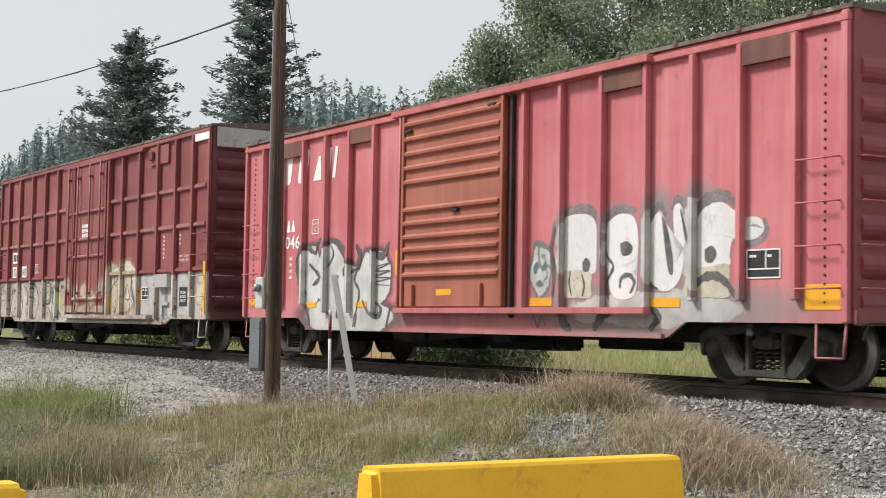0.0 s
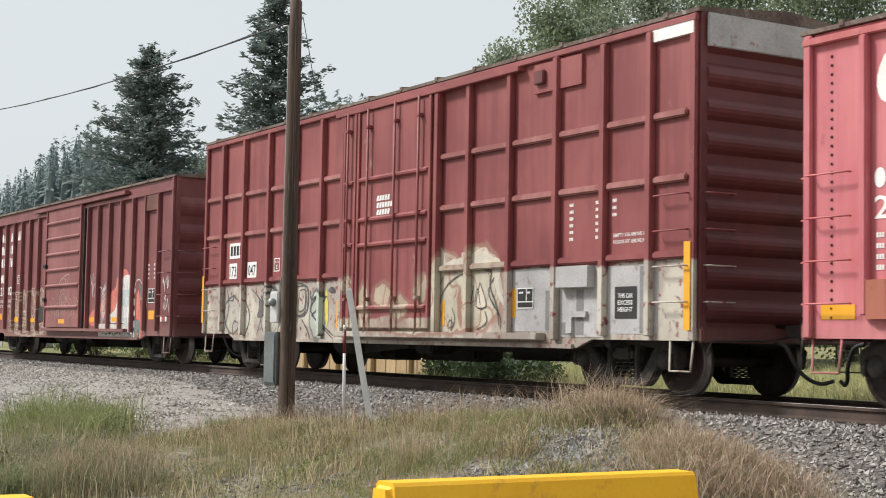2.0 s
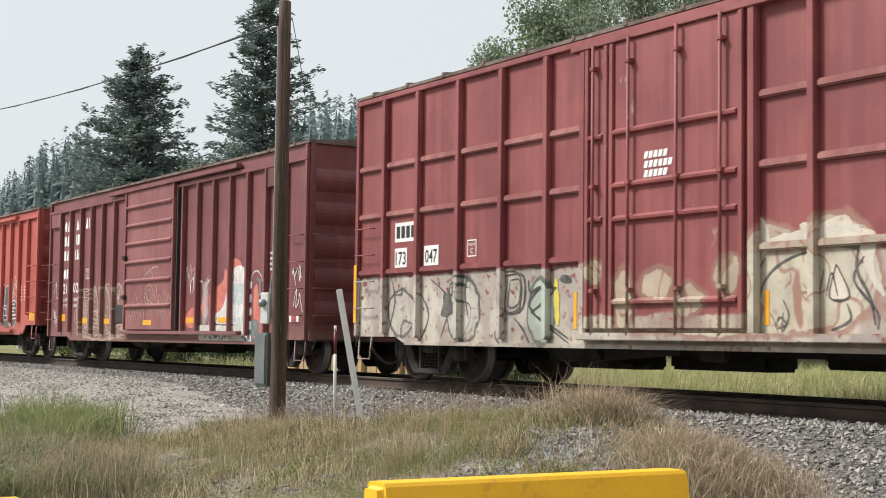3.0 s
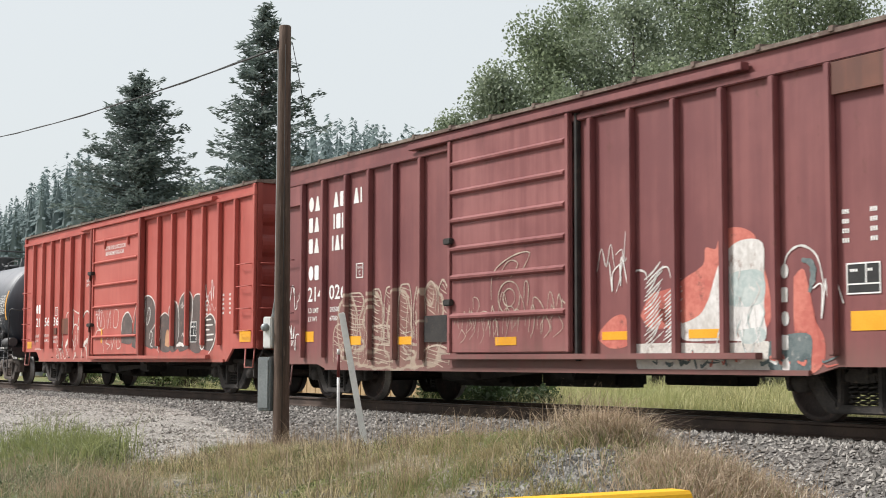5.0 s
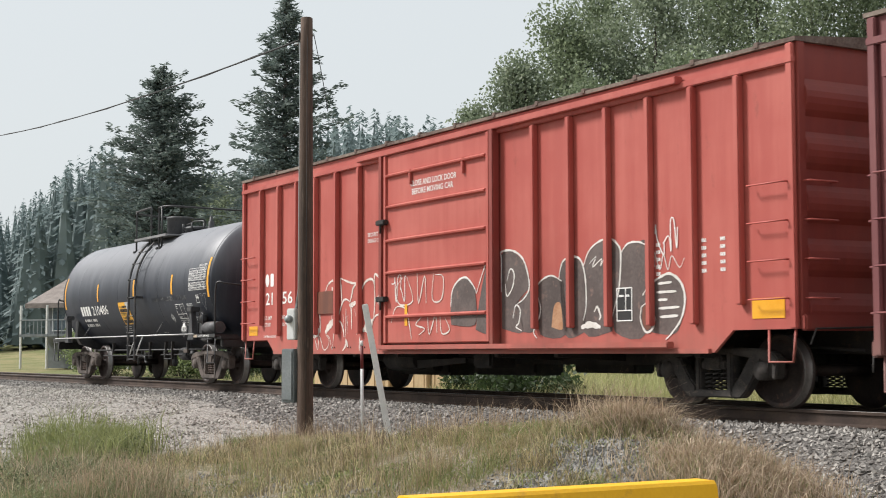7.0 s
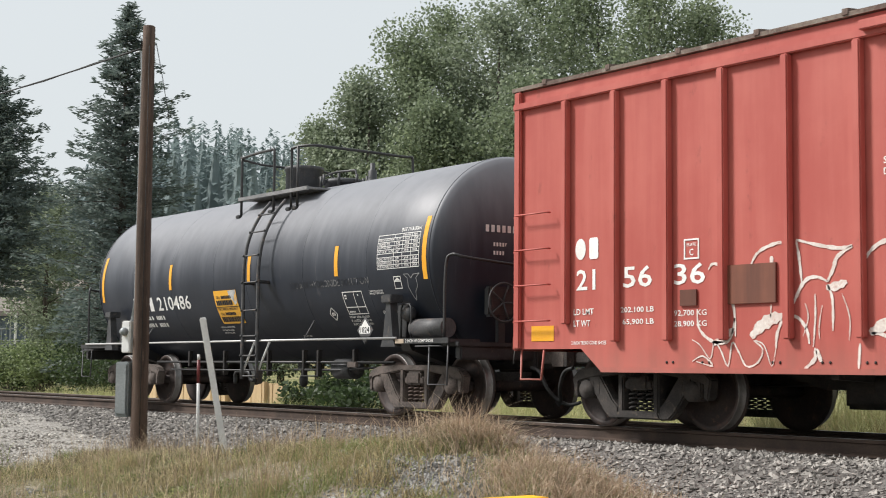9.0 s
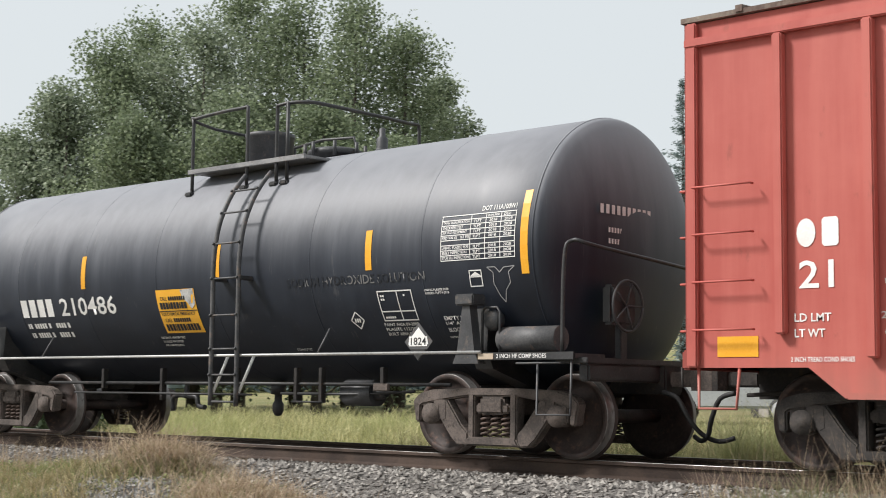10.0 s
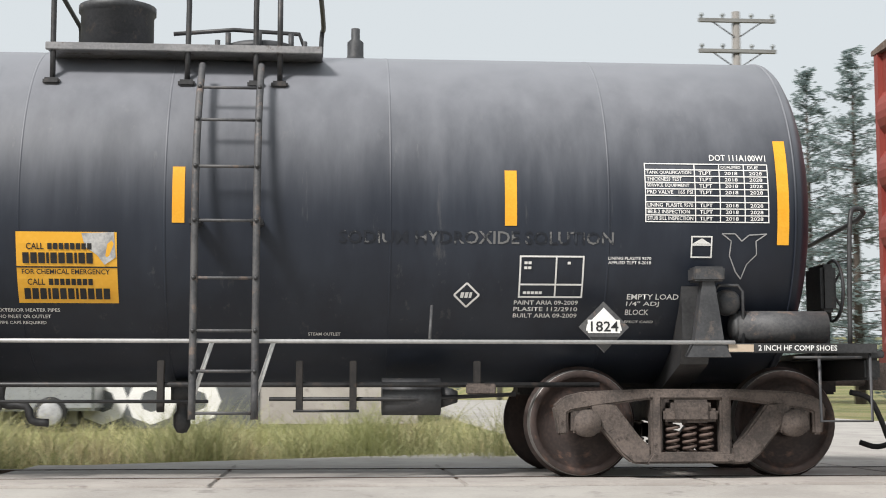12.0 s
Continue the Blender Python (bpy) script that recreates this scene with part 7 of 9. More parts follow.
# crossing surface of concrete panels and the approach road
CONCRETE = surface("worn_crossing_concrete", (0.33, 0.30, 0.275), (0.43, 0.40, 0.37), 0.9, 0, 1.5, 50, 0.3, (0.27, 0.24, 0.22))
crossing = thing("level_crossing", "worn pale concrete level crossing panels between the rails", "level crossing", kind="structure")
for i in range(6):
    x0 = -2.9 + i * 2.0
    for y0, y1 in ((-1.75, -0.80), (-0.66, 0.66), (0.80, 1.75)):
        part("crossing_panel", soft_box(x0 + 0.008, x0 + 1.992, y0, y1, -0.2, -0.006 if y0 != -0.66 else -0.004, 0.012), CONCRETE, crossing)
_rv, _rp = [], []
for side, (ya, yb) in enumerate(((-13.0, -1.76), (1.76, 60.0))):
    ys_ = [ya + (yb - ya) * i / 16 for i in range(17)]
    for y in ys_:
        z = float(np.interp(y, [-13, -1.7, 1.7, 30, 90], [-1.0, -0.02, -0.02, 0.16, 0.82]))
        for k, x in enumerate((-3.0, -2.9, 9.0, 9.1) if side == 0 or y < 3.0 else (3.2, 3.3, 13.0, 13.1)):
            _rv.append((x, y, z - (0.12 if k in (0, 3) else 0.0)))
    o = side * 17 * 4
    for j in range(16):
        for i in range(3):
            _rp.append((o + j * 4 + i, o + j * 4 + i + 1, o + (j + 1) * 4 + i + 1, o + (j + 1) * 4 + i))
tagged(raw("road", _rv, _rp, ASPHALT), "pale worn asphalt road over the railway", "road", kind="structure")


def stones(name, n, spot, size, material, seed, label):
    """Loose angular stones as one mesh."""
    rng = np.random.default_rng(seed)
    unit = np.array([(1, 0, 0), (-1, 0, 0), (0, 1, 0), (0, -1, 0), (0.2, 0.1, 0.8), (0, 0, -0.8)], float)
    tri = np.array([(0, 2, 4), (2, 1, 4), (1, 3, 4), (3, 0, 4), (2, 0, 5), (1, 2, 5), (3, 1, 5), (0, 3, 5)])
    c = spot(rng, n)
    n = len(c)
    a = rng.uniform(0, 6.28, n)
    p = unit[None] * rng.uniform(0.5, 1.35, (n, 6, 3)) + rng.normal(0, 0.22, (n, 6, 3))
    p *= (size * rng.uniform(0.5, 1.6, n))[:, None, None]
    x = p[:, :, 0] * np.cos(a)[:, None] - p[:, :, 1] * np.sin(a)[:, None]
    y = p[:, :, 0] * np.sin(a)[:, None] + p[:, :, 1] * np.cos(a)[:, None]
    v = np.stack([x, y, p[:, :, 2]], 2) + c[:, None, :]
    polys = (tri[None] + 6 * np.arange(n)[:, None, None]).reshape(-1, 3)
    return tagged(raw(name, v.reshape(-1, 3).tolist(), polys.tolist(), material), label, "gravel", kind="stuff")


def ballast_spot(rng, n):
    x = -2.9 - 52 * rng.random(n) ** 1.6
    y = rng.uniform(-3.6, -0.9, n)
    z = np.interp(-y, [0.9, 1.75, 3.3, 3.6], [-0.20, -0.20, -0.72, -0.80])
    return np.stack([x, y + BEND * np.minimum(0.0, x - BEND_X) ** 2, z + 0.005], 1)


def verge_spot(rng, n):
    k = rng.random(n) < 0.5
    x = np.where(k, rng.uniform(-10.2, -4.6, n), -20.4 - 22 * rng.random(n) ** 1.3)
    y = np.where(k, rng.uniform(-8, -3.2, n), rng.uniform(-9, -1.9, n))
    return np.stack([x, y, ground_z(x, y) + 0.005], 1)


def mound_spot(rng, n):
    k = rng.random(n) < 0.55
    x = np.where(k, rng.normal(-10.9, 0.6, n), rng.uniform(-18, -9.6, n))
    y = np.where(k, rng.normal(-5.4, 0.45, n), rng.uniform(-9.2, -6.2, n))
    return np.stack([x, y, ground_z(x, y) + 0.005], 1)


LOOSE = Nodes("loose_stones")
_r = LOOSE.random(island=True)
LOOSE = LOOSE.finish(LOOSE.mix(LOOSE.ramp(_r, 0.0, 1.0), (0.11, 0.10, 0.092), (0.38, 0.355, 0.325)), 0.9)
PALE = Nodes("pale_loose_stones")
_r = PALE.random(island=True)
PALE = PALE.finish(PALE.mix(PALE.ramp(_r, 0.0, 1.0), (0.20, 0.18, 0.16), (0.53, 0.50, 0.45)), 0.9)
stones("ballast_stones", 38000, ballast_spot, 0.027, LOOSE, 1, "grey crushed stone ballast beside the rails")
stones("verge_gravel", 40000, verge_spot, 0.022, PALE, 2, "pale loose gravel on the verge")
stones("mound_rubble", 8000, mound_spot, 0.021, STONE_MAT, 3, "bare rubble on the mound's flank")


def blades(name, n, spot, h, material, seed, label, width=0.009, lean=0.8, droop=0.4):
    """Grass blades as one mesh: each a bent, tapering strip."""
    rng = np.random.default_rng(seed)
    xs, ys = spot(rng, n)
    n = len(xs)
    zs = ground_z(xs, ys) - 0.02
    a = rng.uniform(0, 2 * np.pi, n)
    patch = 0.5 * np.sin(3.1 * xs + 1.4 * np.sin(2.3 * ys)) + 0.5 * np.sin(4.7 * ys - 1.9 * xs)
    hh = h * rng.uniform(0.4, 1.3, n) * (1.0 + 0.35 * patch)
    w = width * rng.uniform(0.6, 1.5, n)
    tilt = rng.uniform(0, 2 * np.pi, n)
    ln = lean * rng.uniform(0.1, 1.0, n) * hh
    side = np.stack([np.cos(a) * w, np.sin(a) * w, 0 * a], 1) / 2
    base = np.stack([xs, ys, zs], 1)
    mid = base + np.stack([np.cos(tilt) * ln * 0.4, np.sin(tilt) * ln * 0.4, hh * 0.62], 1)
    tip = base + np.stack([np.cos(tilt) * ln * 1.3, np.sin(tilt) * ln * 1.3, hh * (1 - droop * rng.random(n))], 1)
    v = np.stack([base - side, base + side, mid + side * 0.8, mid - side * 0.8, tip], 1).reshape(-1, 3)
    me = bpy.data.meshes.new(name)
    i = np.arange(n)[:, None] * 5
    polys = [tuple(q) for q in (i + np.array([0, 1, 2, 3])).tolist()] + [tuple(q) for q in (i + np.array([3, 2, 4])).tolist()]
    me.from_pydata(v.tolist(), [], polys)
    me.materials.append(material)
    return tagged(new(name, me), label, "grass", kind="stuff")


def clumped(rng, n, x0, x1, y0, y1, clumps, spread):
    cx, cy = rng.uniform(x0, x1, clumps), rng.uniform(y0, y1, clumps)
    k = rng.integers(0, clumps, n)
    return cx[k] + rng.normal(0, spread, n), cy[k] + rng.normal(0, spread, n)


def mound_grass(rng, n):
    x, y = clumped(rng, n, -24, -9.9, -9.3, -3.7, 620, 0.11)
    bare = ((x + 10.9) / (0.95 + 0.2 * np.sin(7 * y))) ** 2 + ((y + 5.1) / (0.62 + 0.15 * np.sin(6 * x))) ** 2 < 1
    gravel = (x < -20.5) & (y > -8.6)
    thin = rng.random(n) < np.interp(y, [-9.3, -7.0, -5.6, -4.2], [0.12, 0.22, 0.75, 1.0])
    patchy = np.sin(1.9 * x + 1.3 * np.sin(1.7 * y)) + np.sin(2.6 * y + 0.9 * x) + 0.6 * np.sin(5.1 * x - 3.3 * y)
    thin &= (patchy > -0.9) | (rng.random(n) < 0.3)
    bare &= rng.random(n) > 0.16
    keep = ~bare & ~gravel & thin & (x > -24)
    return x[keep], y[keep]


def left_green(rng, n):
    x, y = clumped(rng, n, -20, -14.8, -10.2, -7.6, 170, 0.15)
    return x, y


def crest_straw(rng, n):
    k = rng.random(n) < 0.5
    x = np.where(k, rng.normal(-10.1, 0.43, n), rng.normal(-11.8, 0.2, n))
    y = np.where(k, rng.normal(-4.5, 0.40, n), rng.normal(-4.2, 0.22, n))
    return x, y


def barrier_weeds(rng, n):
    return clumped(rng, n, -9.6, -8.9, -9.0, -5.6, 26, 0.09)


def meadow(rng, n):
    x, y = clumped(rng, n, -46, 2.6, 3.4, 15.0, 2700, 0.2)
    k = y - (BEND * np.minimum(0, x - BEND_X) ** 2) > 3.5
    k &= ~((x > -8.4) & (x < -6.2) & (y < 7) & (y > 4.2))
    k &= ~((x > -42) & (x < -31.5) & (y < 6.0))
    return x[k], y[k]


def near_weeds(rng, n):
    x, y = clumped(rng, n, -16, 2.4, 3.3, 5.6, 330, 0.13)
    k = ~((x > -8.4) & (x < -6.2))
    return x[k], y[k]


def crossing_weeds(rng, n):
    return clumped(rng, n, -5.6, -3.3, -2.5, -1.25, 22, 0.10)


LEFT_GREEN = leaf_mat("fresh_weed_leaves", (0.065, 0.085, 0.035), (0.42, 0.43, 0.24), (0.20, 0.225, 0.105), bias=1.5)
blades("dry_grass", 84000, mound_grass, 0.21, GRASS_DRY, 11, "dry yellow-brown grass over the mound", 0.007, 1.15, 0.6)
blades("seed_stems", 12000, mound_grass, 0.42, GRASS_STRAW, 18, "pale dry seed stems above the grass", 0.0055, 0.5, 0.2)
blades("mixed_grass", 40000, mound_grass, 0.20, GRASS_GREEN, 12, "fading green grass among the dry stems", 0.0065)
blades("green_weed_stems", 3500, left_green, 0.5, GRASS_STRAW, 28, "dry stems among the green weeds", 0.006, 0.5, 0.15)
blades("green_weeds", 13000, left_green, 0.36, LEFT_GREEN, 13, "green weeds at the foot of the verge", 0.008, 1.0)


def leafy(name, n, spot, h, size, material, seed, label):
    """Broad-leaved weeds as one mesh: many small leaves heaped round clump centres."""
    rng = np.random.default_rng(seed)
    x, y = spot(rng, n)
    n = len(x)
    lump = 0.55 + 0.45 * np.sin(2.9 * x + 1.1 * np.sin(3.7 * y)) * np.sin(3.3 * y + 0.7)
    z = ground_z(x, y) + h * lump * rng.random(n) ** 0.6
    c = np.stack([x, y, z], 1)
    d = rng.normal(0, 1, (n, 3)) + np.array([0, 0, 0.5])
    d /= np.linalg.norm(d, axis=1)[:, None]
    q = np.cross(d, rng.normal(0, 1, (n, 3)))
    q /= np.linalg.norm(q, axis=1)[:, None]
    k = (size * rng.uniform(0.5, 1.4, n))[:, None]
    v = np.stack([c - d * k, c + q * k * 0.4, c + d * k, c - q * k * 0.4], 1).reshape(-1, 3)
    ob = raw(name, v.tolist(), [(i, i + 1, i + 2, i + 3) for i in range(0, len(v), 4)], material)
    return tagged(ob, label, "weeds", kind="stuff")


def mound_herbs(rng, n):
    x, y = clumped(rng, n, -16, -10.2, -8.0, -4.4, 36, 0.13)
    return x, y


leafy("leafy_weeds", 26000, left_green, 0.44, 0.021, LEFT_GREEN, 33, "low leafy green weeds at the foot of the verge")


def bank_bush(rng, n):
    k = rng.integers(0, 5, n)
    cx, cy = np.array([-23.6, -22.6, -21.7, -20.9, -22.2])[k], np.array([-6.9, -6.3, -6.8, -7.2, -7.4])[k]
    return cx + rng.normal(0.5, 0.5, n), cy + rng.normal(0, 0.28, n)


leafy("bank_bush", 9000, bank_bush, 0.52, 0.024, LEFT_GREEN, 37, "bushy green weeds on the edge of the gravel bank")
blades("bank_stems", 3200, bank_bush, 0.60, GRASS_GREEN, 38, "green stems of the bushy weeds", 0.01, 0.7, 0.3)
leafy("mound_herbs", 7000, mound_herbs, 0.22, 0.017, GRASS_GREEN, 34, "small green herbs among the dry grass")
blades("straw_tussock", 8500, crest_straw, 0.31, TUSSOCK_STRAW, 14, "bleached straw tussocks on the crest", 0.0075, 1.5, 0.95)
blades("tussock_stems", 900, crest_straw, 0.42, GRASS_STRAW, 35, "upright seed stems in the tussocks", 0.006, 0.5, 0.15)
blades("tussock_green", 2600, crest_straw, 0.26, GRASS_GREEN, 36, "green shoots among the straw", 0.007, 0.8, 0.4)
blades("barrier_weeds", 2600, barrier_weeds, 0.30, GRASS_GREEN, 15, "green weeds against the barriers", lean=0.6)
blades("far_meadow", 75000, meadow, 0.55, leaf_mat("meadow_grass", (0.22, 0.23, 0.09), (0.78, 0.71, 0.40), (0.40, 0.42, 0.18)), 16, "tall yellow-green weeds beyond the track", 0.012)
blades("track_side_weeds", 30000, near_weeds, 0.72, GRASS_DRY, 19, "tall dry and green stems along the far rail", 0.007, 0.4, 0.2)
blades("track_side_herbs", 16000, near_weeds, 0.58, GRASS_GREEN, 20, "leafy green herbs along the far rail", 0.012, 0.9, 0.3)
def weed_clumps(rng, n):
    x, y = clumped(rng, n, -15, 2.2, 3.2, 4.6, 55, 0.16)
    k = ~((x > -8.7) & (x < -6.0))
    return x[k], y[k]


blades("tall_weeds", 15000, weed_clumps, 1.0, leaf_mat("tall_weed_stems", (0.15, 0.17, 0.06), (0.62, 0.58, 0.34), (0.36, 0.38, 0.17)), 27, "tall seeding weeds in clumps by the far rail", 0.011, 0.5, 0.2)
def rail_weeds(rng, n):
    return clumped(rng, n, -6.9, -4.4, -2.6, -1.5, 30, 0.10)


blades("rail_weeds", 3600, rail_weeds, 0.62, LEFT_GREEN, 30, "green weeds along the near rail", 0.008, 0.6, 0.25)
blades("rail_stems", 1500, rail_weeds, 0.85, GRASS_STRAW, 31, "pale seed stems along the near rail", 0.006, 0.35, 0.12)
blades("crossing_stems", 2200, crossing_weeds, 0.55, GRASS_STRAW, 29, "pale seed stems beside the crossing", 0.006, 0.4, 0.15)
blades("crossing_weeds", 3500, crossing_weeds, 0.34, GRASS_GREEN, 17, "weeds growing beside the crossing edge")


# ---- roadside things ----
def at(az, d, z=None):
    x, y = d * math.sin(radians(az)), EYE[1] + d * math.cos(radians(az))
    return x, y, float(ground_z(x, y)) if z is None else z


def barrier(y0, y1):
    th = thing("road_barrier", "yellow painted concrete road barrier with chipped edges", "barrier", pose(-8.7, (y0 + y1) / 2, -1.0), group="road barriers")
    half = (y1 - y0) / 2
    prof = [(-0.29, 0), (-0.29, 0.10), (-0.19, 0.28), (-0.125, 0.70), (-0.10, 0.725), (0.10, 0.725), (0.125, 0.70), (0.19, 0.28), (0.29, 0.10), (0.29, 0)]
    bm = slab(bmesh.new(), [(x, z) for x, z in prof], -half, half)
    bmesh.ops.bevel(bm, geom=[e for e in bm.edges if abs(e.verts[0].co.y - e.verts[1].co.y) < 1e-4], offset=0.045, segments=3, affect="EDGES", clamp_overlap=True)
    part("barrier_body", bm, YELLOW_CONCRETE, th)
    return th


barrier(-8.68, -6.0)
barrier(-13.6, -10.97)


def service_pole():
    x, y, z = at(-65.12, 22.0)
    th = thing("utility_pole", "weathered brown wooden service pole with meter boxes", "utility pole", pose(x, y, z, 0, 0.45, -25))
    top = 5.72 - z
    bm = bmesh.new()
    prof = [(0.125 - 0.035 * i / 14, top * i / 14) for i in range(15)]
    lathe(bm, [(0.0, -0.3), (0.14, -0.3)] + prof + [(0.07, top + 0.015), (0.0, top + 0.02)], Matrix.Rotation(math.pi / 2, 4, "X"), 20)
    part("pole_shaft", bm, POLE_WOOD, th)
    face = radians(50)
    m = Matrix.Rotation(face, 4, "Z")
    part("meter_box", soft_box(-0.29, -0.13, -0.10, 0.10, 1.55, 2.02, 0.015, m), WHITE_WOOD, th, "pale grey meter box")
    part("meter_dome", lathe(bmesh.new(), [(0.06, -0.10), (0.06, -0.15), (0.045, -0.175), (0.0, -0.18)], m @ Matrix.Translation((-0.22, 0, 1.86)), 18), GREY_METAL, th)
    b = part("breaker_box", soft_box(-0.36, -0.12, -0.13, 0.12, 0.62, 1.42, 0.015, m), GREY_METAL, th, "grey steel breaker box")
    part("box_door", soft_box(-0.34, -0.14, -0.145, -0.132, 0.66, 1.38, 0.008, m), GREY_METAL, b)
    part("conduit", tube(bmesh.new(), [m @ Vector((-0.2, 0.02, 2.02)), m @ Vector((-0.15, 0.03, 2.3)), m @ Vector((-0.135, 0.03, top - 0.6)), m @ Vector((-0.16, 0.03, top - 0.35)), m @ Vector((-0.25, 0.02, top - 0.36))], 0.022, 8), GREY_METAL, th)
    part("ground_wire", tube(bmesh.new(), [m @ Vector((0.10, -0.10, 0.1)), m @ Vector((0.09, -0.09, top - 0.3))], 0.006, 5), STEEL_DARK, th)
    part("line_bracket", soft_box(-0.16, 0.02, -0.12, -0.06, top - 0.30, top - 0.22, 0.01), STEEL_DARK, th)
    return th, Vector((x + 0.03, y + 0.06, 5.47))


pole, pole_top = service_pole()
far_end = Vector(at(-80.5, 85, 12.55))
sag = [pole_top.lerp(far_end, i / 24) - Vector((0, 0, 0.85 * 4 * (i / 24) * (1 - i / 24))) for i in range(25)]
wire = thing("overhead_wire", "thin dark service cable strung from the pole", "cable")
part("cable", tube(bmesh.new(), sag, 0.014, 5), BLACK_RUBBER, wire)
part("cable_wrap", tube(bmesh.new(), [p + Vector((0, 0, 0.02 * math.sin(i * 2.1))) for i, p in enumerate(sag)], 0.009, 5), BLACK_RUBBER, wire)
part("drop_lead", tube(bmesh.new(), [pole_top + Vector(v) for v in ((0.1, 0, 0), (0.22, 0.05, -0.5), (0.34, 0.1, -1.05), (0.38, 0.1, -1.2))], 0.006, 5), BLACK_RUBBER, wire)

px, py, pz = at(-61.72, 21.5)
lean = thing("leaning_post", "white painted wooden post leaning in the grass", "post", pose(px, py, pz - 0.1, 0, -10.5, 62))
part("post_body", soft_box(-0.046, 0.046, -0.046, 0.046, 0, 2.27, 0.012), WHITE_WOOD, lean)
px, py, pz = at(-62.9, 22.0)
stake = thing("marker_stake", "thin white marker stake with a dark red top", "marker post", pose(px, py, pz - 0.1, 0, -1.0, 0))
part("stake_body", rod(bmesh.new(), (0, 0, 0), (0, 0, 1.28), 0.024, 10), WHITE_WOOD, stake)
part("stake_band", rod(bmesh.new(), (0, 0, 1.28), (0, 0, 1.62), 0.025, 10), surface("dark_red_band", (0.13, 0.02, 0.022), (0.18, 0.03, 0.03), 0.5, 0, 4, 30, 0.1), stake)
part("stake_top", rod(bmesh.new(), (0, 0, 1.62), (0, 0, 1.70), 0.023, 10), WHITE_WOOD, stake)


# ---- trees ----
def conifer(name, label, spot, h, r, seed, material, n_branch=170, sprays=26, gap=0.06, group="conifers", whorls=24):
    """A spruce: tapered trunk, whorled drooping limbs, each with many needle sprays."""
    rng = np.random.default_rng(seed)
    th = thing(name, label, "tree", pose(*spot), group=group)
    bm = rod(bmesh.new(), (0, 0, -0.3), (0, 0, h * 0.98), h * 0.014 + 0.05, 10, 0.02)
    limbs, verts = bm, []
    for i in range(n_branch):
        u = (i + rng.random()) / n_branch
        tier = (math.floor(u * whorls) + 0.5 + rng.normal(0, 0.5)) / whorls
        z = h * (gap + (1 - gap) * min(max(tier, 0.0), 0.995) ** 0.92)
        env = r * (1 - u) ** 0.74 * min(1.0, 0.8 + 1.0 * u) * (0.55 + 0.55 * rng.random()) + 0.12
        if rng.random() < 0.08:
            env *= 1.25
        if rng.random() < 0.10:
            env *= 0.6
        a = rng.uniform(0, 2 * math.pi)
        env *= 1.0 + 0.20 * math.sin(2 * a + 7 * u + seed) + 0.12 * math.sin(3 * a - 19 * u)
        out = np.array([math.cos(a), math.sin(a), 0.0])
        side = np.array([-math.sin(a), math.cos(a), 0.0])
        rise = 0.45 * u - 0.05 + rng.normal(0, 0.12)
        rod(limbs, (0, 0, z), (out[0] * env, out[1] * env, z + env * rise), 0.02 + 0.02 * (1 - u), 4, 0.005, False)
        m = max(20, int(sprays * 2.3 * (env / r) ** 0.8))
        knots = np.linspace(0.2, 1.0, 6)
        t = np.clip(knots[rng.integers(0, 6, m)] + rng.normal(0, 0.06, m), 0.05, 1.05)
        wide = 0.15 * env * (1.1 - t) + 0.08
        lat = rng.normal(0, 1, m) * wide
        c = out * (t * env)[:, None] + side * lat[:, None]
        c[:, 2] += z + t * env * rise - np.abs(lat) * 0.15 + rng.normal(0, 0.09, m)
        s = (rng.uniform(0.09, 0.22, m) * (0.7 + r / 8))[:, None]
        d = out * rng.uniform(0.4, 1, (m, 1)) + side * rng.normal(0, 0.7, (m, 1)) + np.array([0, 0, 1.0]) * rng.uniform(-0.4, 0.5, (m, 1))
        d /= np.linalg.norm(d, axis=1)[:, None]
        q = np.cross(d, rng.normal(0, 1, (m, 3)))
        q /= np.linalg.norm(q, axis=1)[:, None] + 1e-6
        verts.append(np.stack([c - d * s * 0.6, c + q * s * 0.22, c + d * s * 0.9, c - q * s * 0.22], 1).reshape(-1, 3))
    verts = np.concatenate(verts)
    part("trunk", limbs, BARK, th)
    raw("crown", verts.tolist(), [(i, i + 1, i + 2, i + 3) for i in range(0, len(verts), 4)], material, th)
    return th


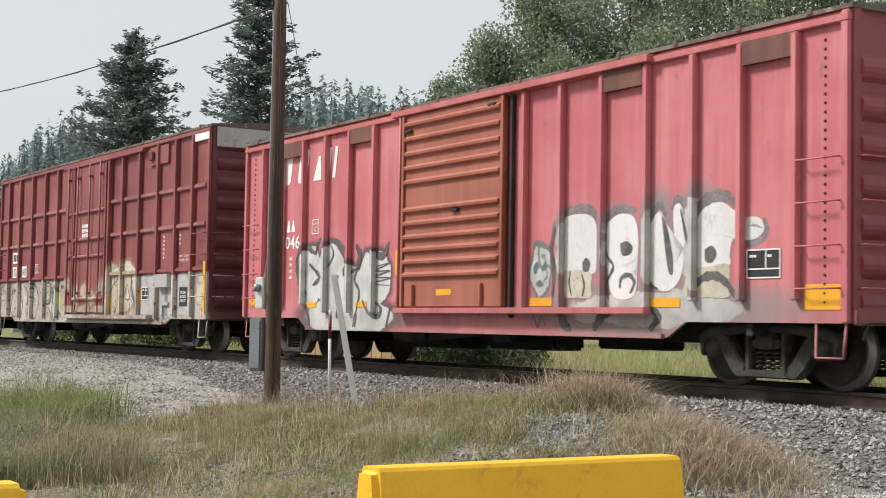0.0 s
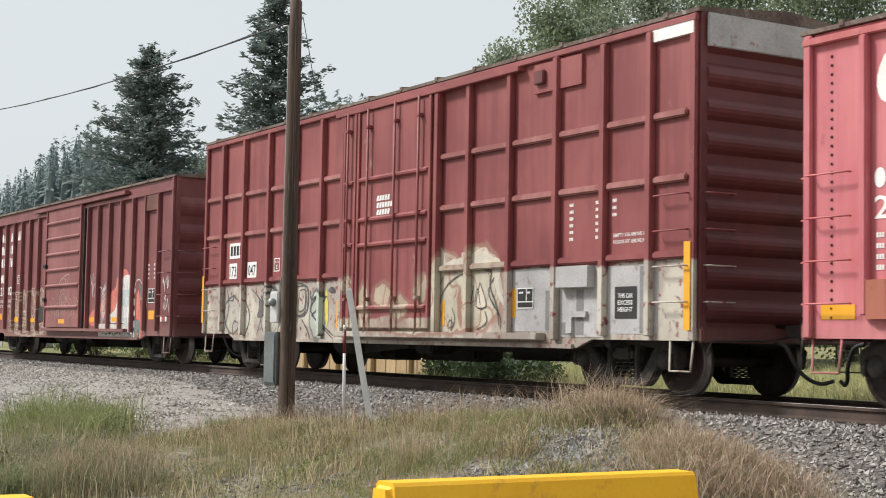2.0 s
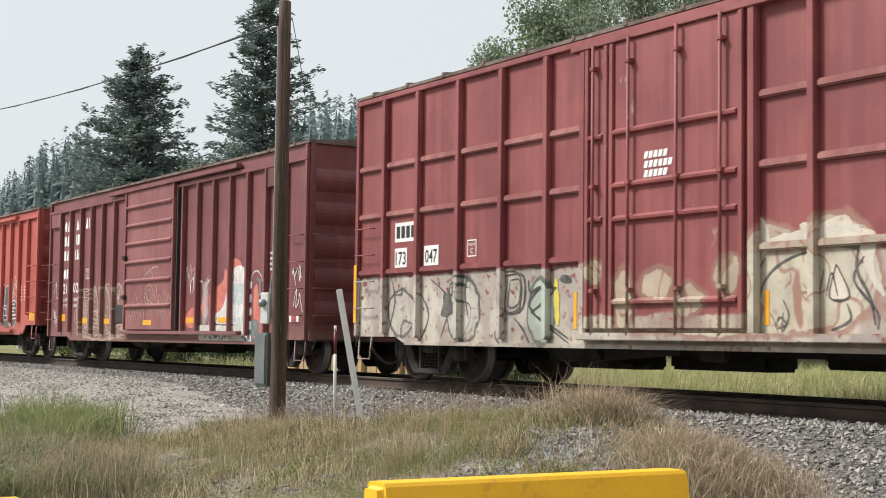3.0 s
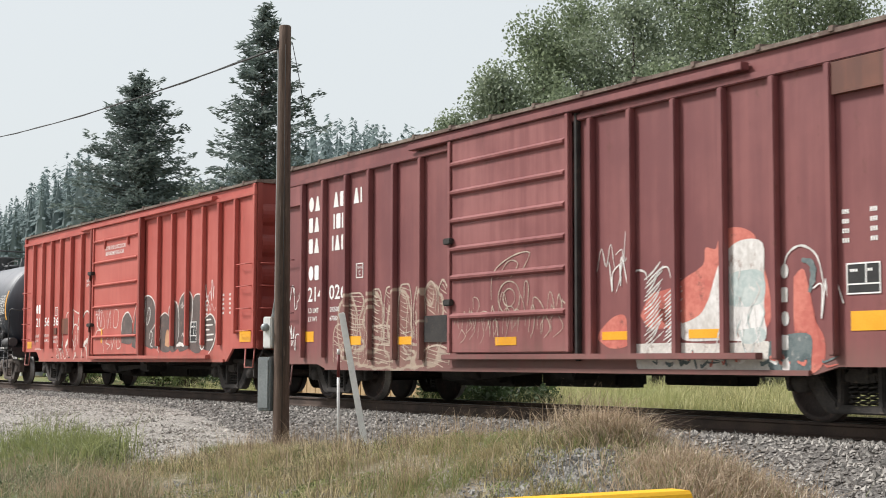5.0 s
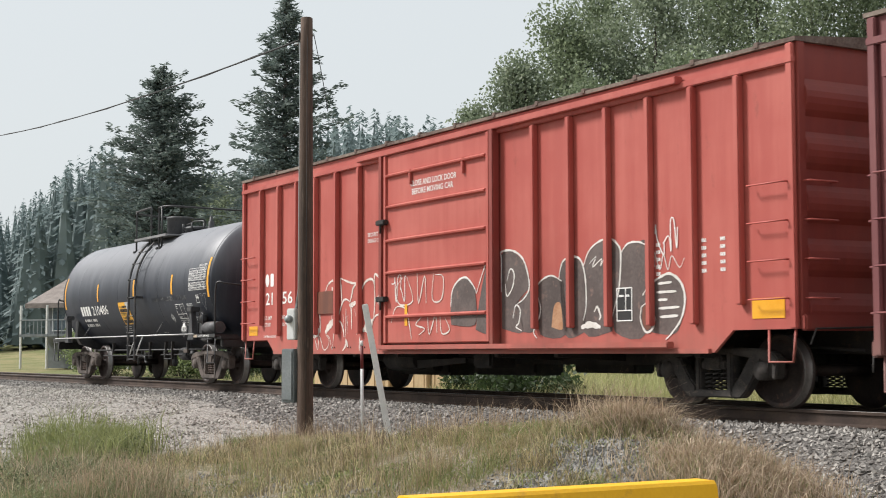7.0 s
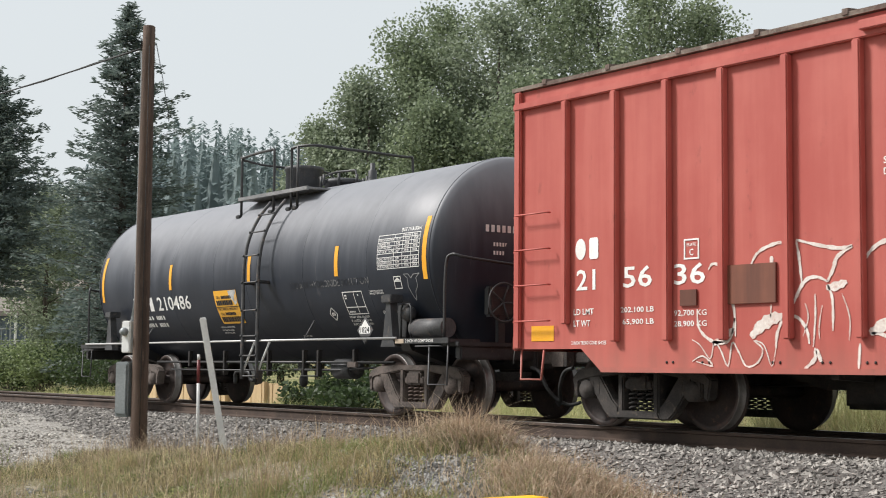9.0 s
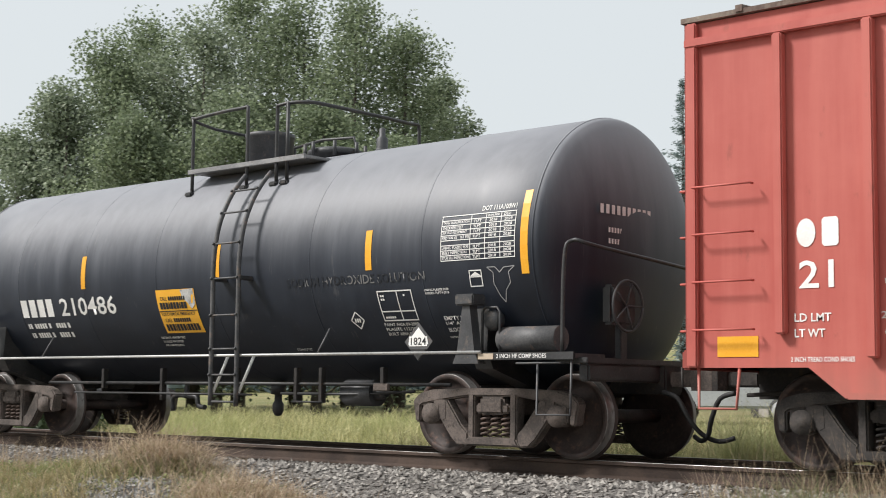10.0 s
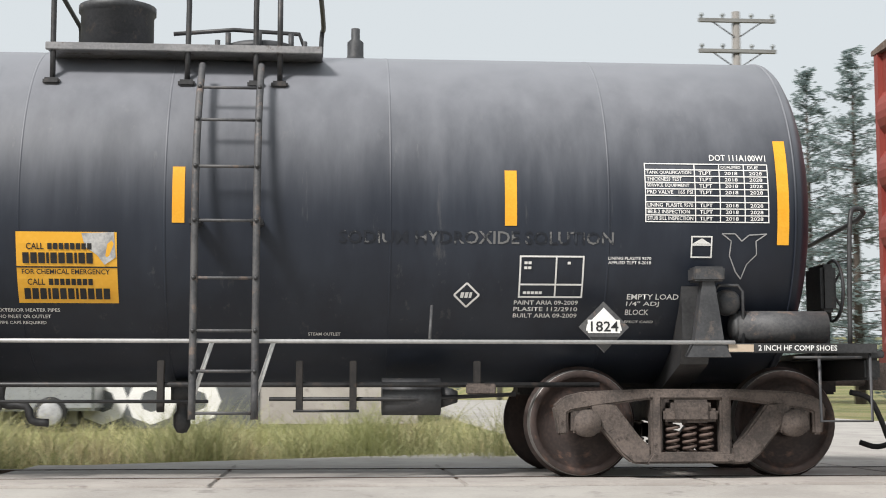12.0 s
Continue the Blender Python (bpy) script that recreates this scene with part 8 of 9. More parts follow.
def broadleaf(name, label, spot, h, r, seed, material, leaves=27000, group="aspens"):
    """An aspen or poplar: trunk, rising limbs and a ragged crown of leaf clumps."""
    rng = np.random.default_rng(seed)
    th = thing(name, label, "tree", pose(*spot), group=group)
    bm = rod(bmesh.new(), (0, 0, -0.3), (0.15, 0, h * 0.9), h * 0.016 + 0.04, 9, 0.03)
    centres = []
    for i in range(46):
        u = (i + rng.random()) / 46
        z = h * (0.12 + 0.84 * u)
        env = r * math.sin(math.pi * min(0.97, 0.22 + 0.76 * u)) ** 0.75 * rng.uniform(0.55, 1.12)
        a = rng.uniform(0, 2 * math.pi)
        e = Vector((math.cos(a) * env, math.sin(a) * env, z + 0.25 * env))
        rod(bm, (0.1 * u, 0, z - 0.4 * env), e, 0.05 * (1.1 - u), 5, 0.01, False)
        for t in (0.45, 0.75, 1.0):
            centres.append((*(Vector((0.1 * u, 0, z - 0.3 * env)).lerp(e, t)), (0.35 + 0.4 * rng.random()) * r * 0.34))
    centres.append((0.15, 0, h * 0.95, 0.3 * r * 0.5))
    part("trunk", bm, BARK, th)
    centres = np.array(centres)
    k = rng.integers(0, len(centres), leaves)
    p = rng.normal(0, 1, (leaves, 3))
    p /= np.linalg.norm(p, axis=1)[:, None]
    c = centres[k, :3] + p * (rng.random(leaves) ** 0.45 * centres[k, 3] * 1.75)[:, None]
    d = rng.normal(0, 1, (leaves, 3))
    d /= np.linalg.norm(d, axis=1)[:, None]
    q = np.cross(d, rng.normal(0, 1, (leaves, 3)))
    q /= np.linalg.norm(q, axis=1)[:, None]
    s = rng.uniform(0.042, 0.088, leaves)[:, None]
    v = np.stack([c - d * s, c + q * s * 0.75, c + d * s, c - q * s * 0.75], 1).reshape(-1, 3)
    raw("crown", v.tolist(), [(i, i + 1, i + 2, i + 3) for i in range(0, len(v), 4)], material, th)
    return th


SPRUCE = "tall dark green spruce with drooping limbs"
conifer("spruce_tree", SPRUCE, at(-70.72, 75), 15.3, 4.3, 1, NEEDLES, 430, 52, gap=0.30, whorls=26)
conifer("spruce_tree", "tall dark spruce with a ragged thin side", at(-65.95, 62), 16.0, 3.9, 2, NEEDLES, 420, 52, whorls=30)
conifer("spruce_tree", "haze-tinted grey-green spruce by the road", at(1.6, 72), 15.8, 3.2, 3, NEEDLES_FAR, 200, 36)
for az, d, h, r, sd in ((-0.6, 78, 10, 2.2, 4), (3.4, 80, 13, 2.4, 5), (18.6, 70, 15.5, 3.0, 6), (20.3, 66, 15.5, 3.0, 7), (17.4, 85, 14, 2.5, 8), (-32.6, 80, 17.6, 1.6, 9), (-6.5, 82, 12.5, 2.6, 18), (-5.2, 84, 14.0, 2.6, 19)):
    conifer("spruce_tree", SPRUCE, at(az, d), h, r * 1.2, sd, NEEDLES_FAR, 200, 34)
for az, d, h, r, sd, mt in ((-58.3, 56, 9.2, 2.2, 21, LEAVES_PALE), (-56.6, 55, 10.6, 2.4, 22, LEAVES_PALE), (-55.0, 57, 12.6, 2.6, 23, LEAVES), (-53.4, 60, 14.0, 3.0, 24, LEAVES), (-51.5, 56, 13.2, 3.0, 25, LEAVES_PALE),
                            (-49.8, 60, 15.4, 3.2, 26, LEAVES), (-47.6, 58, 14.6, 3.2, 27, LEAVES), (-45.6, 56, 14.2, 3.0, 28, LEAVES), (-43.6, 58, 13.6, 2.8, 29, LEAVES), (-42.0, 62, 12.6, 2.2, 30, LEAVES_PALE), (-59.8, 60, 7.0, 2.0, 31, LEAVES_PALE), (-68.7, 82, 9.2, 2.6, 36, LEAVES_PALE), (-6.4, 64, 5.6, 3.2, 37, LEAVES_PALE), (-4.4, 66, 6.0, 3.4, 38, LEAVES_PALE), (-2.2, 68, 5.2, 3.0, 39, LEAVES),
                            (-54.2, 50, 9.0, 2.6, 32, LEAVES), (-50.6, 50, 9.5, 2.8, 33, LEAVES), (-46.8, 50, 9.4, 2.8, 34, LEAVES), (-44.0, 52, 8.5, 2.6, 35, LEAVES)):
    broadleaf("aspen_tree", "slender aspen with pale fluttering leaves" if mt is LEAVES_PALE else "dense green aspen on the slope", at(az, d), h * 1.13, r * 1.1, sd, mt)


def forest(name, n, az0, az1, d0, d1, hmin, hmax, seed, label, crest=None):
    """Distant conifers, past counting, as one mesh."""
    rng = np.random.default_rng(seed)
    verts, polys = [], []
    for _ in range(n):
        az, d = rng.uniform(az0, az1), rng.uniform(d0, d1)
        x, y, z = at(az, d)
        h = rng.uniform(hmin, hmax)
        if crest:
            h = max(5.0, EYE[2] - z + d * math.tan(radians(float(np.interp(az, *crest)))) * rng.uniform(0.80, 1.05))
        r = h * rng.uniform(0.15, 0.22)
        # a slim core under drooping boughs
        i = len(verts)
        verts += [(x + math.cos(k * 1.047) * r * 0.72, y + math.sin(k * 1.047) * r * 0.72, z + 0.03 * h) for k in range(6)] + [(x, y, z + h * 0.93)]
        polys += [(i + k, i + (k + 1) % 6, i + 6) for k in range(6)]
        m = 170
        u = rng.random(m) ** 1.15
        a = rng.uniform(0, 2 * math.pi, m)
        e = r * (1 - u) ** 0.85 * rng.uniform(0.5, 1.1, m)
        b = ((0.32 + 0.62 * (1 - u)) * h / 18)[:, None]
        c = np.stack([x + np.cos(a) * e, y + np.sin(a) * e, z + h * (0.05 + 0.95 * u) - 0.2 * e], 1)
        o = np.stack([np.cos(a), np.sin(a), -0.75 + 0.5 * rng.random(m)], 1) * b
        t = np.stack([-np.sin(a), np.cos(a), rng.uniform(-0.4, 0.4, m)], 1) * b * 0.42
        i = len(verts)
        verts += np.stack([c - o * 0.7, c + t, c + o, c - t], 1).reshape(-1, 3).tolist()
        polys += [(i + 4 * k, i + 4 * k + 1, i + 4 * k + 2, i + 4 * k + 3) for k in range(m)]
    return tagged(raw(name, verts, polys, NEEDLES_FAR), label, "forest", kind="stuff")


CREST = ((-88, -77, -74.8, -74, -72.9, -70.5, -68.8, -66, -64.7, -63.8, -59), (4.2, 4.9, 6.2, 7.3, 7.8, 7.1, 6.8, 8.3, 9.0, 9.2, 8.7))
forest("ridge_forest", 170, -76, -69, 140, 190, 16, 22, 46, "haze-tinted spruces on the ridge", CREST)
forest("hill_forest", 300, -86, -74, 140, 240, 11, 16, 41, "haze-tinted spruce forest on the hillside", CREST)
forest("slope_forest", 260, -70, -59, 135, 210, 15, 22, 44, "haze-tinted spruces beyond the bend", CREST)
forest("far_forest", 120, -62, -36, 120, 170, 11, 16, 42, "haze-tinted conifers behind the aspens")
# Unseen trees added behind the viewer to keep low sky out of reflections.
forest("roadside_forest", 70, 100, 262, 55, 110, 10, 17, 45, "unseen spruces added behind the viewer to shape reflections")
forest("low_forest", 90, -36, 30, 170, 260, 8, 13, 43, "thin far line of conifers")


# ---- far side of the track ----
WOOD = surface("tan_board_wood", (0.42, 0.30, 0.16), (0.52, 0.38, 0.22), 0.8, 0, 3, 25, 0.3, None, (5, 5, 0.4), 0.15)
TIMBER = surface("orange_stained_timber", (0.38, 0.17, 0.07), (0.48, 0.23, 0.10), 0.6, 0, 3, 25, 0.3, None, (4, 4, 0.5), 0.15)
DARK_WALL = surface("dark_stained_siding", (0.055, 0.05, 0.05), (0.09, 0.085, 0.085), 0.8, 0, 2, 20, 0.3)
SHINGLE = surface("grey_shingle_roof", (0.16, 0.135, 0.12), (0.25, 0.215, 0.195), 0.9, 0, 2, 30, 0.4)
GREEN_ROOF = surface("dark_green_metal_roof", (0.06, 0.075, 0.065), (0.09, 0.105, 0.095), 0.5, 0.2, 2, 20, 0.1)
GLASS = surface("dull_window_glass", (0.10, 0.13, 0.15), (0.20, 0.24, 0.26), 0.1, 0.0, 1, 10, 0.02)
wall = thing("board_wall", "low retaining wall of tan upright boards", "board wall")
for i in range(14):
    x = -40.0 + i * 0.56
    z = float(ground_z(x, 5.6))
    put("board", "board", wall, pose(x, 5.6, z - 0.05), lambda: soft_box(-0.265, 0.265, -0.03, 0.03, 0, 0.82, 0.01), WOOD)
for i in range(4):
    put("board_cap", "wall_post", wall, pose(-39.6 + i * 2.1, 5.52, float(ground_z(-40, 5.6)) - 0.05), lambda: soft_box(-0.06, 0.06, -0.06, 0.06, 0, 0.86, 0.012), WOOD)


def gable_house(name, label, x, y, turn, w, d, h, rise, wall_mat, roof_mat, windows, over=0.6, edge=None):
    z = float(ground_z(x, y)) - 0.1
    th = thing(name, label, "house", pose(x, y, z, 0, 0, turn))
    part("wall", slab(bmesh.new(), [(-d / 2, 0), (d / 2, 0), (d / 2, h), (0, h + rise), (-d / 2, h)], -w / 2, w / 2, "x"), wall_mat, th)
    r = part("roof", slab(bmesh.new(), [(-d / 2 - over, h - over * rise / d * 2 + 0.02), (0, h + rise + 0.04), (d / 2 + over, h - over * rise / d * 2 + 0.02), (d / 2 + over, h - over * rise / d * 2 + 0.24), (0, h + rise + 0.28), (-d / 2 - over, h - over * rise / d * 2 + 0.24)], -w / 2 - over, w / 2 + over, "x"), roof_mat, th)
    part("fascia", soft_box(-w / 2 - over, w / 2 + over, -d / 2 - over - 0.06, -d / 2 - over - 0.004, h - over * rise / d * 2 - 0.05, h - over * rise / d * 2 + 0.26, 0.01), edge or TIMBER, r)
    for wx, wz, ww, wh in windows:
        f = part("window", soft_box(wx - ww / 2 - 0.07, wx + ww / 2 + 0.07, -d / 2 - 0.05, -d / 2 - 0.003, wz - 0.07, wz + wh + 0.07, 0.01), WHITE_WOOD, th)
        part("pane", box(bmesh.new(), wx - ww / 2, wx - 0.03, -d / 2 - 0.06, -d / 2 - 0.052, wz, wz + wh), GLASS, f)
        part("pane", box(bmesh.new(), wx + 0.03, wx + ww / 2, -d / 2 - 0.06, -d / 2 - 0.052, wz, wz + wh), GLASS, f)
    return th


hx, hy, _ = at(-70.6, 96)
# Wall tone lightened so that it carries the haze before the house.
SIDING = surface("blue_grey_siding", (0.15, 0.165, 0.17), (0.21, 0.225, 0.23), 0.8, 0, 2, 20, 0.3)
house = gable_house("house", "grey timber house with a shingled roof among the trees", hx, hy, 35, 12, 8, 4.2, 1.7, SIDING, SHINGLE, [(-4.4, 2.4, 2.0, 1.5), (-1.7, 2.4, 2.0, 1.5), (1.0, 2.4, 2.0, 1.5), (4.2, 2.4, 2.0, 1.5), (2.5, 0.4, 1.2, 1.2)], 0.9, SHINGLE)
part("veranda_floor", soft_box(-6.2, 6.2, -6.3, -4.06, 1.95, 2.12, 0.02), SIDING, house)
part("veranda_rail", soft_box(-6.2, 6.2, -6.28, -6.2, 2.95, 3.03, 0.01), GREY_METAL, house)
for i in range(7):
    put("veranda_post", "veranda_post", house, pose(-6.1 + i * 2.03, -6.22, 0), lambda: soft_box(-0.06, 0.06, -0.06, 0.06, 0, 3.9, 0.01), WHITE_WOOD)
for i in range(40):
    put("veranda_bar", "veranda_baluster", house, pose(-6.0 + i * 0.31, -6.24, 2.12), lambda: box(bmesh.new(), -0.02, 0.02, -0.02, 0.02, 0, 0.84), GREY_METAL)
lx, ly, _ = at(-20.3, 48)
lodge = gable_house("lodge", "dark timber lodge with deep eaves and orange posts", lx, ly, 8, 14, 9, 5.3, 1.6, DARK_WALL, GREEN_ROOF, [(-4.5, 2.6, 1.8, 1.5), (-1.5, 2.6, 1.8, 1.5), (2.2, 2.6, 1.8, 1.5), (4.8, 0.9, 1.2, 1.2)], 0.9)
for i in range(5):
    part("porch_post", soft_box(-6.2 + i * 3.1, -5.95 + i * 3.1, -5.3, -5.05, 1.6, 4.85, 0.02), TIMBER, lodge)
part("porch_base", soft_box(-6.4, 6.6, -5.4, -4.6, 0, 1.58, 0.03), CONCRETE, lodge)
for z in (2.0, 2.5):
    part("porch_rail", soft_box(-6.2, 6.4, -5.25, -5.15, z, z + 0.12, 0.015), TIMBER, lodge)
for i in range(40):
    put("baluster", "baluster", lodge, pose(-6.1 + i * 0.31, -5.2, 2.05), lambda: box(bmesh.new(), -0.03, 0.03, -0.03, 0.03, 0, 0.46), DARK_WALL)
part("roof_vent", soft_box(-1.9, -0.2, -1.8, -0.5, 6.3, 7.9, 0.03), GREY_METAL, lodge), part("flue", rod(bmesh.new(), (0.7, -1.2, 6.4), (0.7, -1.2, 7.8), 0.16, 14), GREY_METAL, lodge), part("flue_cap", rod(bmesh.new(), (0.7, -1.2, 7.8), (0.7, -1.2, 7.93), 0.26, 14), GREY_METAL, lodge)

fence = thing("deck_railing", "orange-stained timber railing of a raised deck", "railing")
part("deck", soft_box(-15, 2.4, 23.8, 25.3, 1.45, 1.62, 0.02), TIMBER, fence)
part("deck_wall", soft_box(-14.9, 2.3, 23.9, 25.2, -0.2, 1.45, 0.02), CONCRETE, fence)
part("terrace", soft_box(-10.9, 2.3, 25.22, 38.0, -0.2, 1.6, 0.02), CONCRETE, fence)
for i in range(8):
    x = -14.8 + i * 2.45
    put("fpost", "railing_post", fence, pose(x, 24, 0), lambda: soft_box(-0.11, 0.11, -0.11, 0.11, 1.6, 3.65, 0.02), TIMBER)
    if i < 7:
        for z in (2.25, 3.45):
            put("frail", "handrail", fence, pose(x + 1.225, 24.0, z), lambda: soft_box(-1.11, 1.11, -0.06, 0.06, -0.09, 0.09, 0.02), TIMBER)


def parked(label, x, y, turn, paint, truck_bed, lift=0.0):
    """A parked pickup or wagon in parts."""
    z = 1.6 if lift is None else float(ground_z(x, y)) + lift
    th = thing("pickup_truck" if truck_bed else "parked_car", label, "pickup" if truck_bed else "car", pose(x, y, z, 0, 0, turn), group="parked vehicles")
    L = 2.8 if truck_bed else 2.25
    base = [(-L, 0.45), (L, 0.42), (L + 0.05, 0.85), (L - 0.1, 1.05), (L - 1.2, 1.12), (-L, 1.10)]
    b = bmesh.new()
    slab(b, base, -0.92, 0.92)
    bmesh.ops.bevel(b, geom=b.edges[:], offset=0.06, segments=2, affect="EDGES", clamp_overlap=True)
    part("body", b, paint, th)
    cab = [(-0.5, 1.1), (L - 1.25, 1.1), (L - 1.95, 1.78), (-0.3, 1.80)] if truck_bed else [(-L + 0.15, 1.08), (L - 1.15, 1.1), (L - 1.9, 1.62), (-L + 0.7, 1.62)]
    b = slab(bmesh.new(), cab, -0.80, 0.80)
    bmesh.ops.bevel(b, geom=b.edges[:], offset=0.05, segments=2, affect="EDGES", clamp_overlap=True)
    part("cab", b, paint, th)
    cz = [(p[0] * 0.94 + 0.03, 1.16 + (p[1] - 1.1) * 0.80) for p in cab]
    part("side_window", slab(bmesh.new(), cz, -0.812, 0.812), GLASS, th)
    for wx in (-L + 0.95, L - 0.95):
        for s in (-1, 1):
            t = part("wheel", lathe(bmesh.new(), [(0.0, -0.10), (0.30, -0.12), (0.37, -0.09), (0.38, 0.06), (0.33, 0.11), (0.0, 0.11)], Matrix.Translation((wx, s * 0.86, 0.38)), 24), BLACK_RUBBER, th)
            part("rim", lathe(bmesh.new(), [(0.0, s * 0.125), (0.24, s * 0.13), (0.27, s * 0.115)], Matrix.Translation((wx, s * 0.86, 0.38)), 20), ALLOY, t)
    for s in (-1, 1):
        part("headlight", soft_box(L - 0.06, L + 0.06, s * 0.72 - 0.14, s * 0.72 + 0.14, 0.74, 0.92, 0.02), GLASS, th)
    return th


ALLOY = surface("bright_alloy_wheel", (0.30, 0.30, 0.31), (0.42, 0.42, 0.43), 0.4, 0.0, 6, 20, 0.05)
SILVER = surface("silver_car_paint", (0.34, 0.35, 0.36), (0.40, 0.41, 0.42), 0.3, 0.4, 1, 20, 0.02)
WHITE_CAR = surface("white_car_paint", (0.72, 0.72, 0.72), (0.78, 0.78, 0.78), 0.3, 0, 1, 20, 0.02)
DARK_CAR = surface("dark_grey_car_paint", (0.03, 0.034, 0.04), (0.05, 0.055, 0.06), 0.3, 0, 1, 20, 0.02)
RED_CAR = surface("dark_red_car_paint", (0.25, 0.03, 0.03), (0.30, 0.045, 0.04), 0.3, 0, 1, 20, 0.02)
for label, az, d, turn, paint, bed, lift in (("silver pickup with alloy wheels on the grass edge", -30.8, 41, 185, SILVER, True, 0), ("white parked car beyond the fence", -11.2, 40.6, 174, WHITE_CAR, False, None),
                                             ("white pickup parked beyond the fence", -4.6, 46, 190, WHITE_CAR, True, None), ("dark red parked car", -8.0, 43, 175, RED_CAR, False, None), ("silver parked car beside the lodge", -24.5, 44, 180, SILVER, False, 0), ("white parked car near the road", -36.5, 48, 175, WHITE_CAR, False, 0),
                                             ("dark grey pickup parked before the lodge", -20.0, 37, 182, DARK_CAR, True, 0), ("dark grey parked car before the lodge", -15.6, 36, 176, DARK_CAR, False, 0), ("silver parked car before the deck", -12.2, 35, 180, SILVER, False, 0)):
    x, y, _ = at(az, d)
    parked(label, x, y, turn, paint, bed, lift)

# roadside name sign whose big white letters show below the tank
sx, sy, sz = at(-7.8, 35)
sign = thing("lettered_wall_sign", "grey wall sign with big white letters, partly hidden", "sign", pose(sx, sy, sz, 0, 0, 0))
part("sign_board", soft_box(-5.2, 3.2, 0, 0.2, 0, 1.45, 0.03), surface("dark_grey_board", (0.08, 0.085, 0.09), (0.13, 0.135, 0.14), 0.7, 0, 2, 30, 0.1), sign)
lettering(sign, "ORHOOD", -3.9, 0.1, 1.1, -0.01, WHITE_PAINT, 6.2, weight=0.06)

ux, uy, uz = at(16.0, 45)
power = thing("power_pole", "grey power pole with two crossarms and insulators", "power pole", pose(ux, uy, uz))
ptop = 12.4 - uz
ARM_WOOD = surface("silvered_crossarm_wood", (0.15, 0.15, 0.145), (0.24, 0.24, 0.23), 0.9, 0, 2, 25, 0.4, None, (0.4, 6, 6))
part("pole_shaft", rod(bmesh.new(), (0, 0, -0.3), (0, 0, ptop), 0.16, 16, 0.12), surface("grey_pole_wood", (0.16, 0.15, 0.14), (0.26, 0.245, 0.225), 0.9, 0, 2, 25, 0.4, None, (6, 6, 0.3)), power)
for z in (ptop - 0.3, ptop - 1.25):
    a = part("crossarm", soft_box(-1.2, 1.2, -0.17, -0.06, z - 0.06, z + 0.06, 0.01), ARM_WOOD, power)
    for x in (-1.1, -0.45, 0.45, 1.1):
        part("insulator", lathe(bmesh.new(), [(0.0, 0.0), (0.03, 0.0), (0.03, 0.06), (0.065, 0.08), (0.065, 0.13), (0.04, 0.17), (0.0, 0.18)], Matrix.Translation((x, -0.115, z + 0.06)) @ Matrix.Rotation(math.pi / 2, 4, "X"), 10), GREY_METAL, a)
    for s in (-1, 1):
        part("arm_brace", rod(bmesh.new(), (s * 0.75, -0.11, z - 0.05), (s * 0.08, -0.1, z - 0.5), 0.018, 6), STEEL_DARK, power)



tx, ty, tz = at(6.7, 76)
copy_thing(power, pose(tx, ty, tz, 0, 0, 12))

mx, my, mz = at(-27.6, 41)
shade = thing("patio_umbrella", "open red patio umbrella above the lodge deck", "umbrella", pose(mx, my, mz))
part("umbrella_pole", rod(bmesh.new(), (0, 0, 0), (0, 0, 6.0), 0.035, 10), GREY_METAL, shade)
part("canopy", lathe(bmesh.new(), [(1.45, 5.30), (1.43, 5.36), (0.7, 5.75), (0.02, 6.02)], Matrix.Rotation(math.pi / 2, 4, "X"), 8, False), surface("red_canvas", (0.50, 0.03, 0.04), (0.60, 0.05, 0.06), 0.8, 0, 2, 30, 0.2), shade)


def shrub(x, y, h, r, seed, leaf, label="dark green leafy shrub beyond the track"):
    """A low bush: several stems and a ragged mass of small leaves."""
    rng = np.random.default_rng(seed)
    th = thing("shrub", label, "shrub", pose(x, y, float(ground_z(x, y))), group="shrubs")
    bm = bmesh.new()
    tips = []
    for i in range(14):
        a, u = rng.uniform(0, 6.28), rng.uniform(0.5, 1.0)
        e = Vector((math.cos(a) * r * u, math.sin(a) * r * u, h * rng.uniform(0.45, 0.95)))
        rod(bm, (0, 0, -0.1), e, 0.02, 5, 0.006, False)
        tips.append(e)
    part("stem", bm, BARK, th)
    n = 3200
    c = np.array([tips[k] for k in rng.integers(0, 14, n)]) * rng.uniform(0.5, 1.05, (n, 1)) + rng.normal(0, 0.22, (n, 3)) * r * 0.8
    c[:, 2] = np.clip(c[:, 2], 0.05, h * 1.1)
    d = rng.normal(0, 1, (n, 3))
    d /= np.linalg.norm(d, axis=1)[:, None]
    q = np.cross(d, rng.normal(0, 1, (n, 3)))
    q /= np.linalg.norm(q, axis=1)[:, None]
    s = rng.uniform(0.04, 0.08, n)[:, None]
    v = np.stack([c - d * s, c + q * s * 0.7, c + d * s, c - q * s * 0.7], 1).reshape(-1, 3)
    raw("leaves", v.tolist(), [(i, i + 1, i + 2, i + 3) for i in range(0, len(v), 4)], leaf, th)


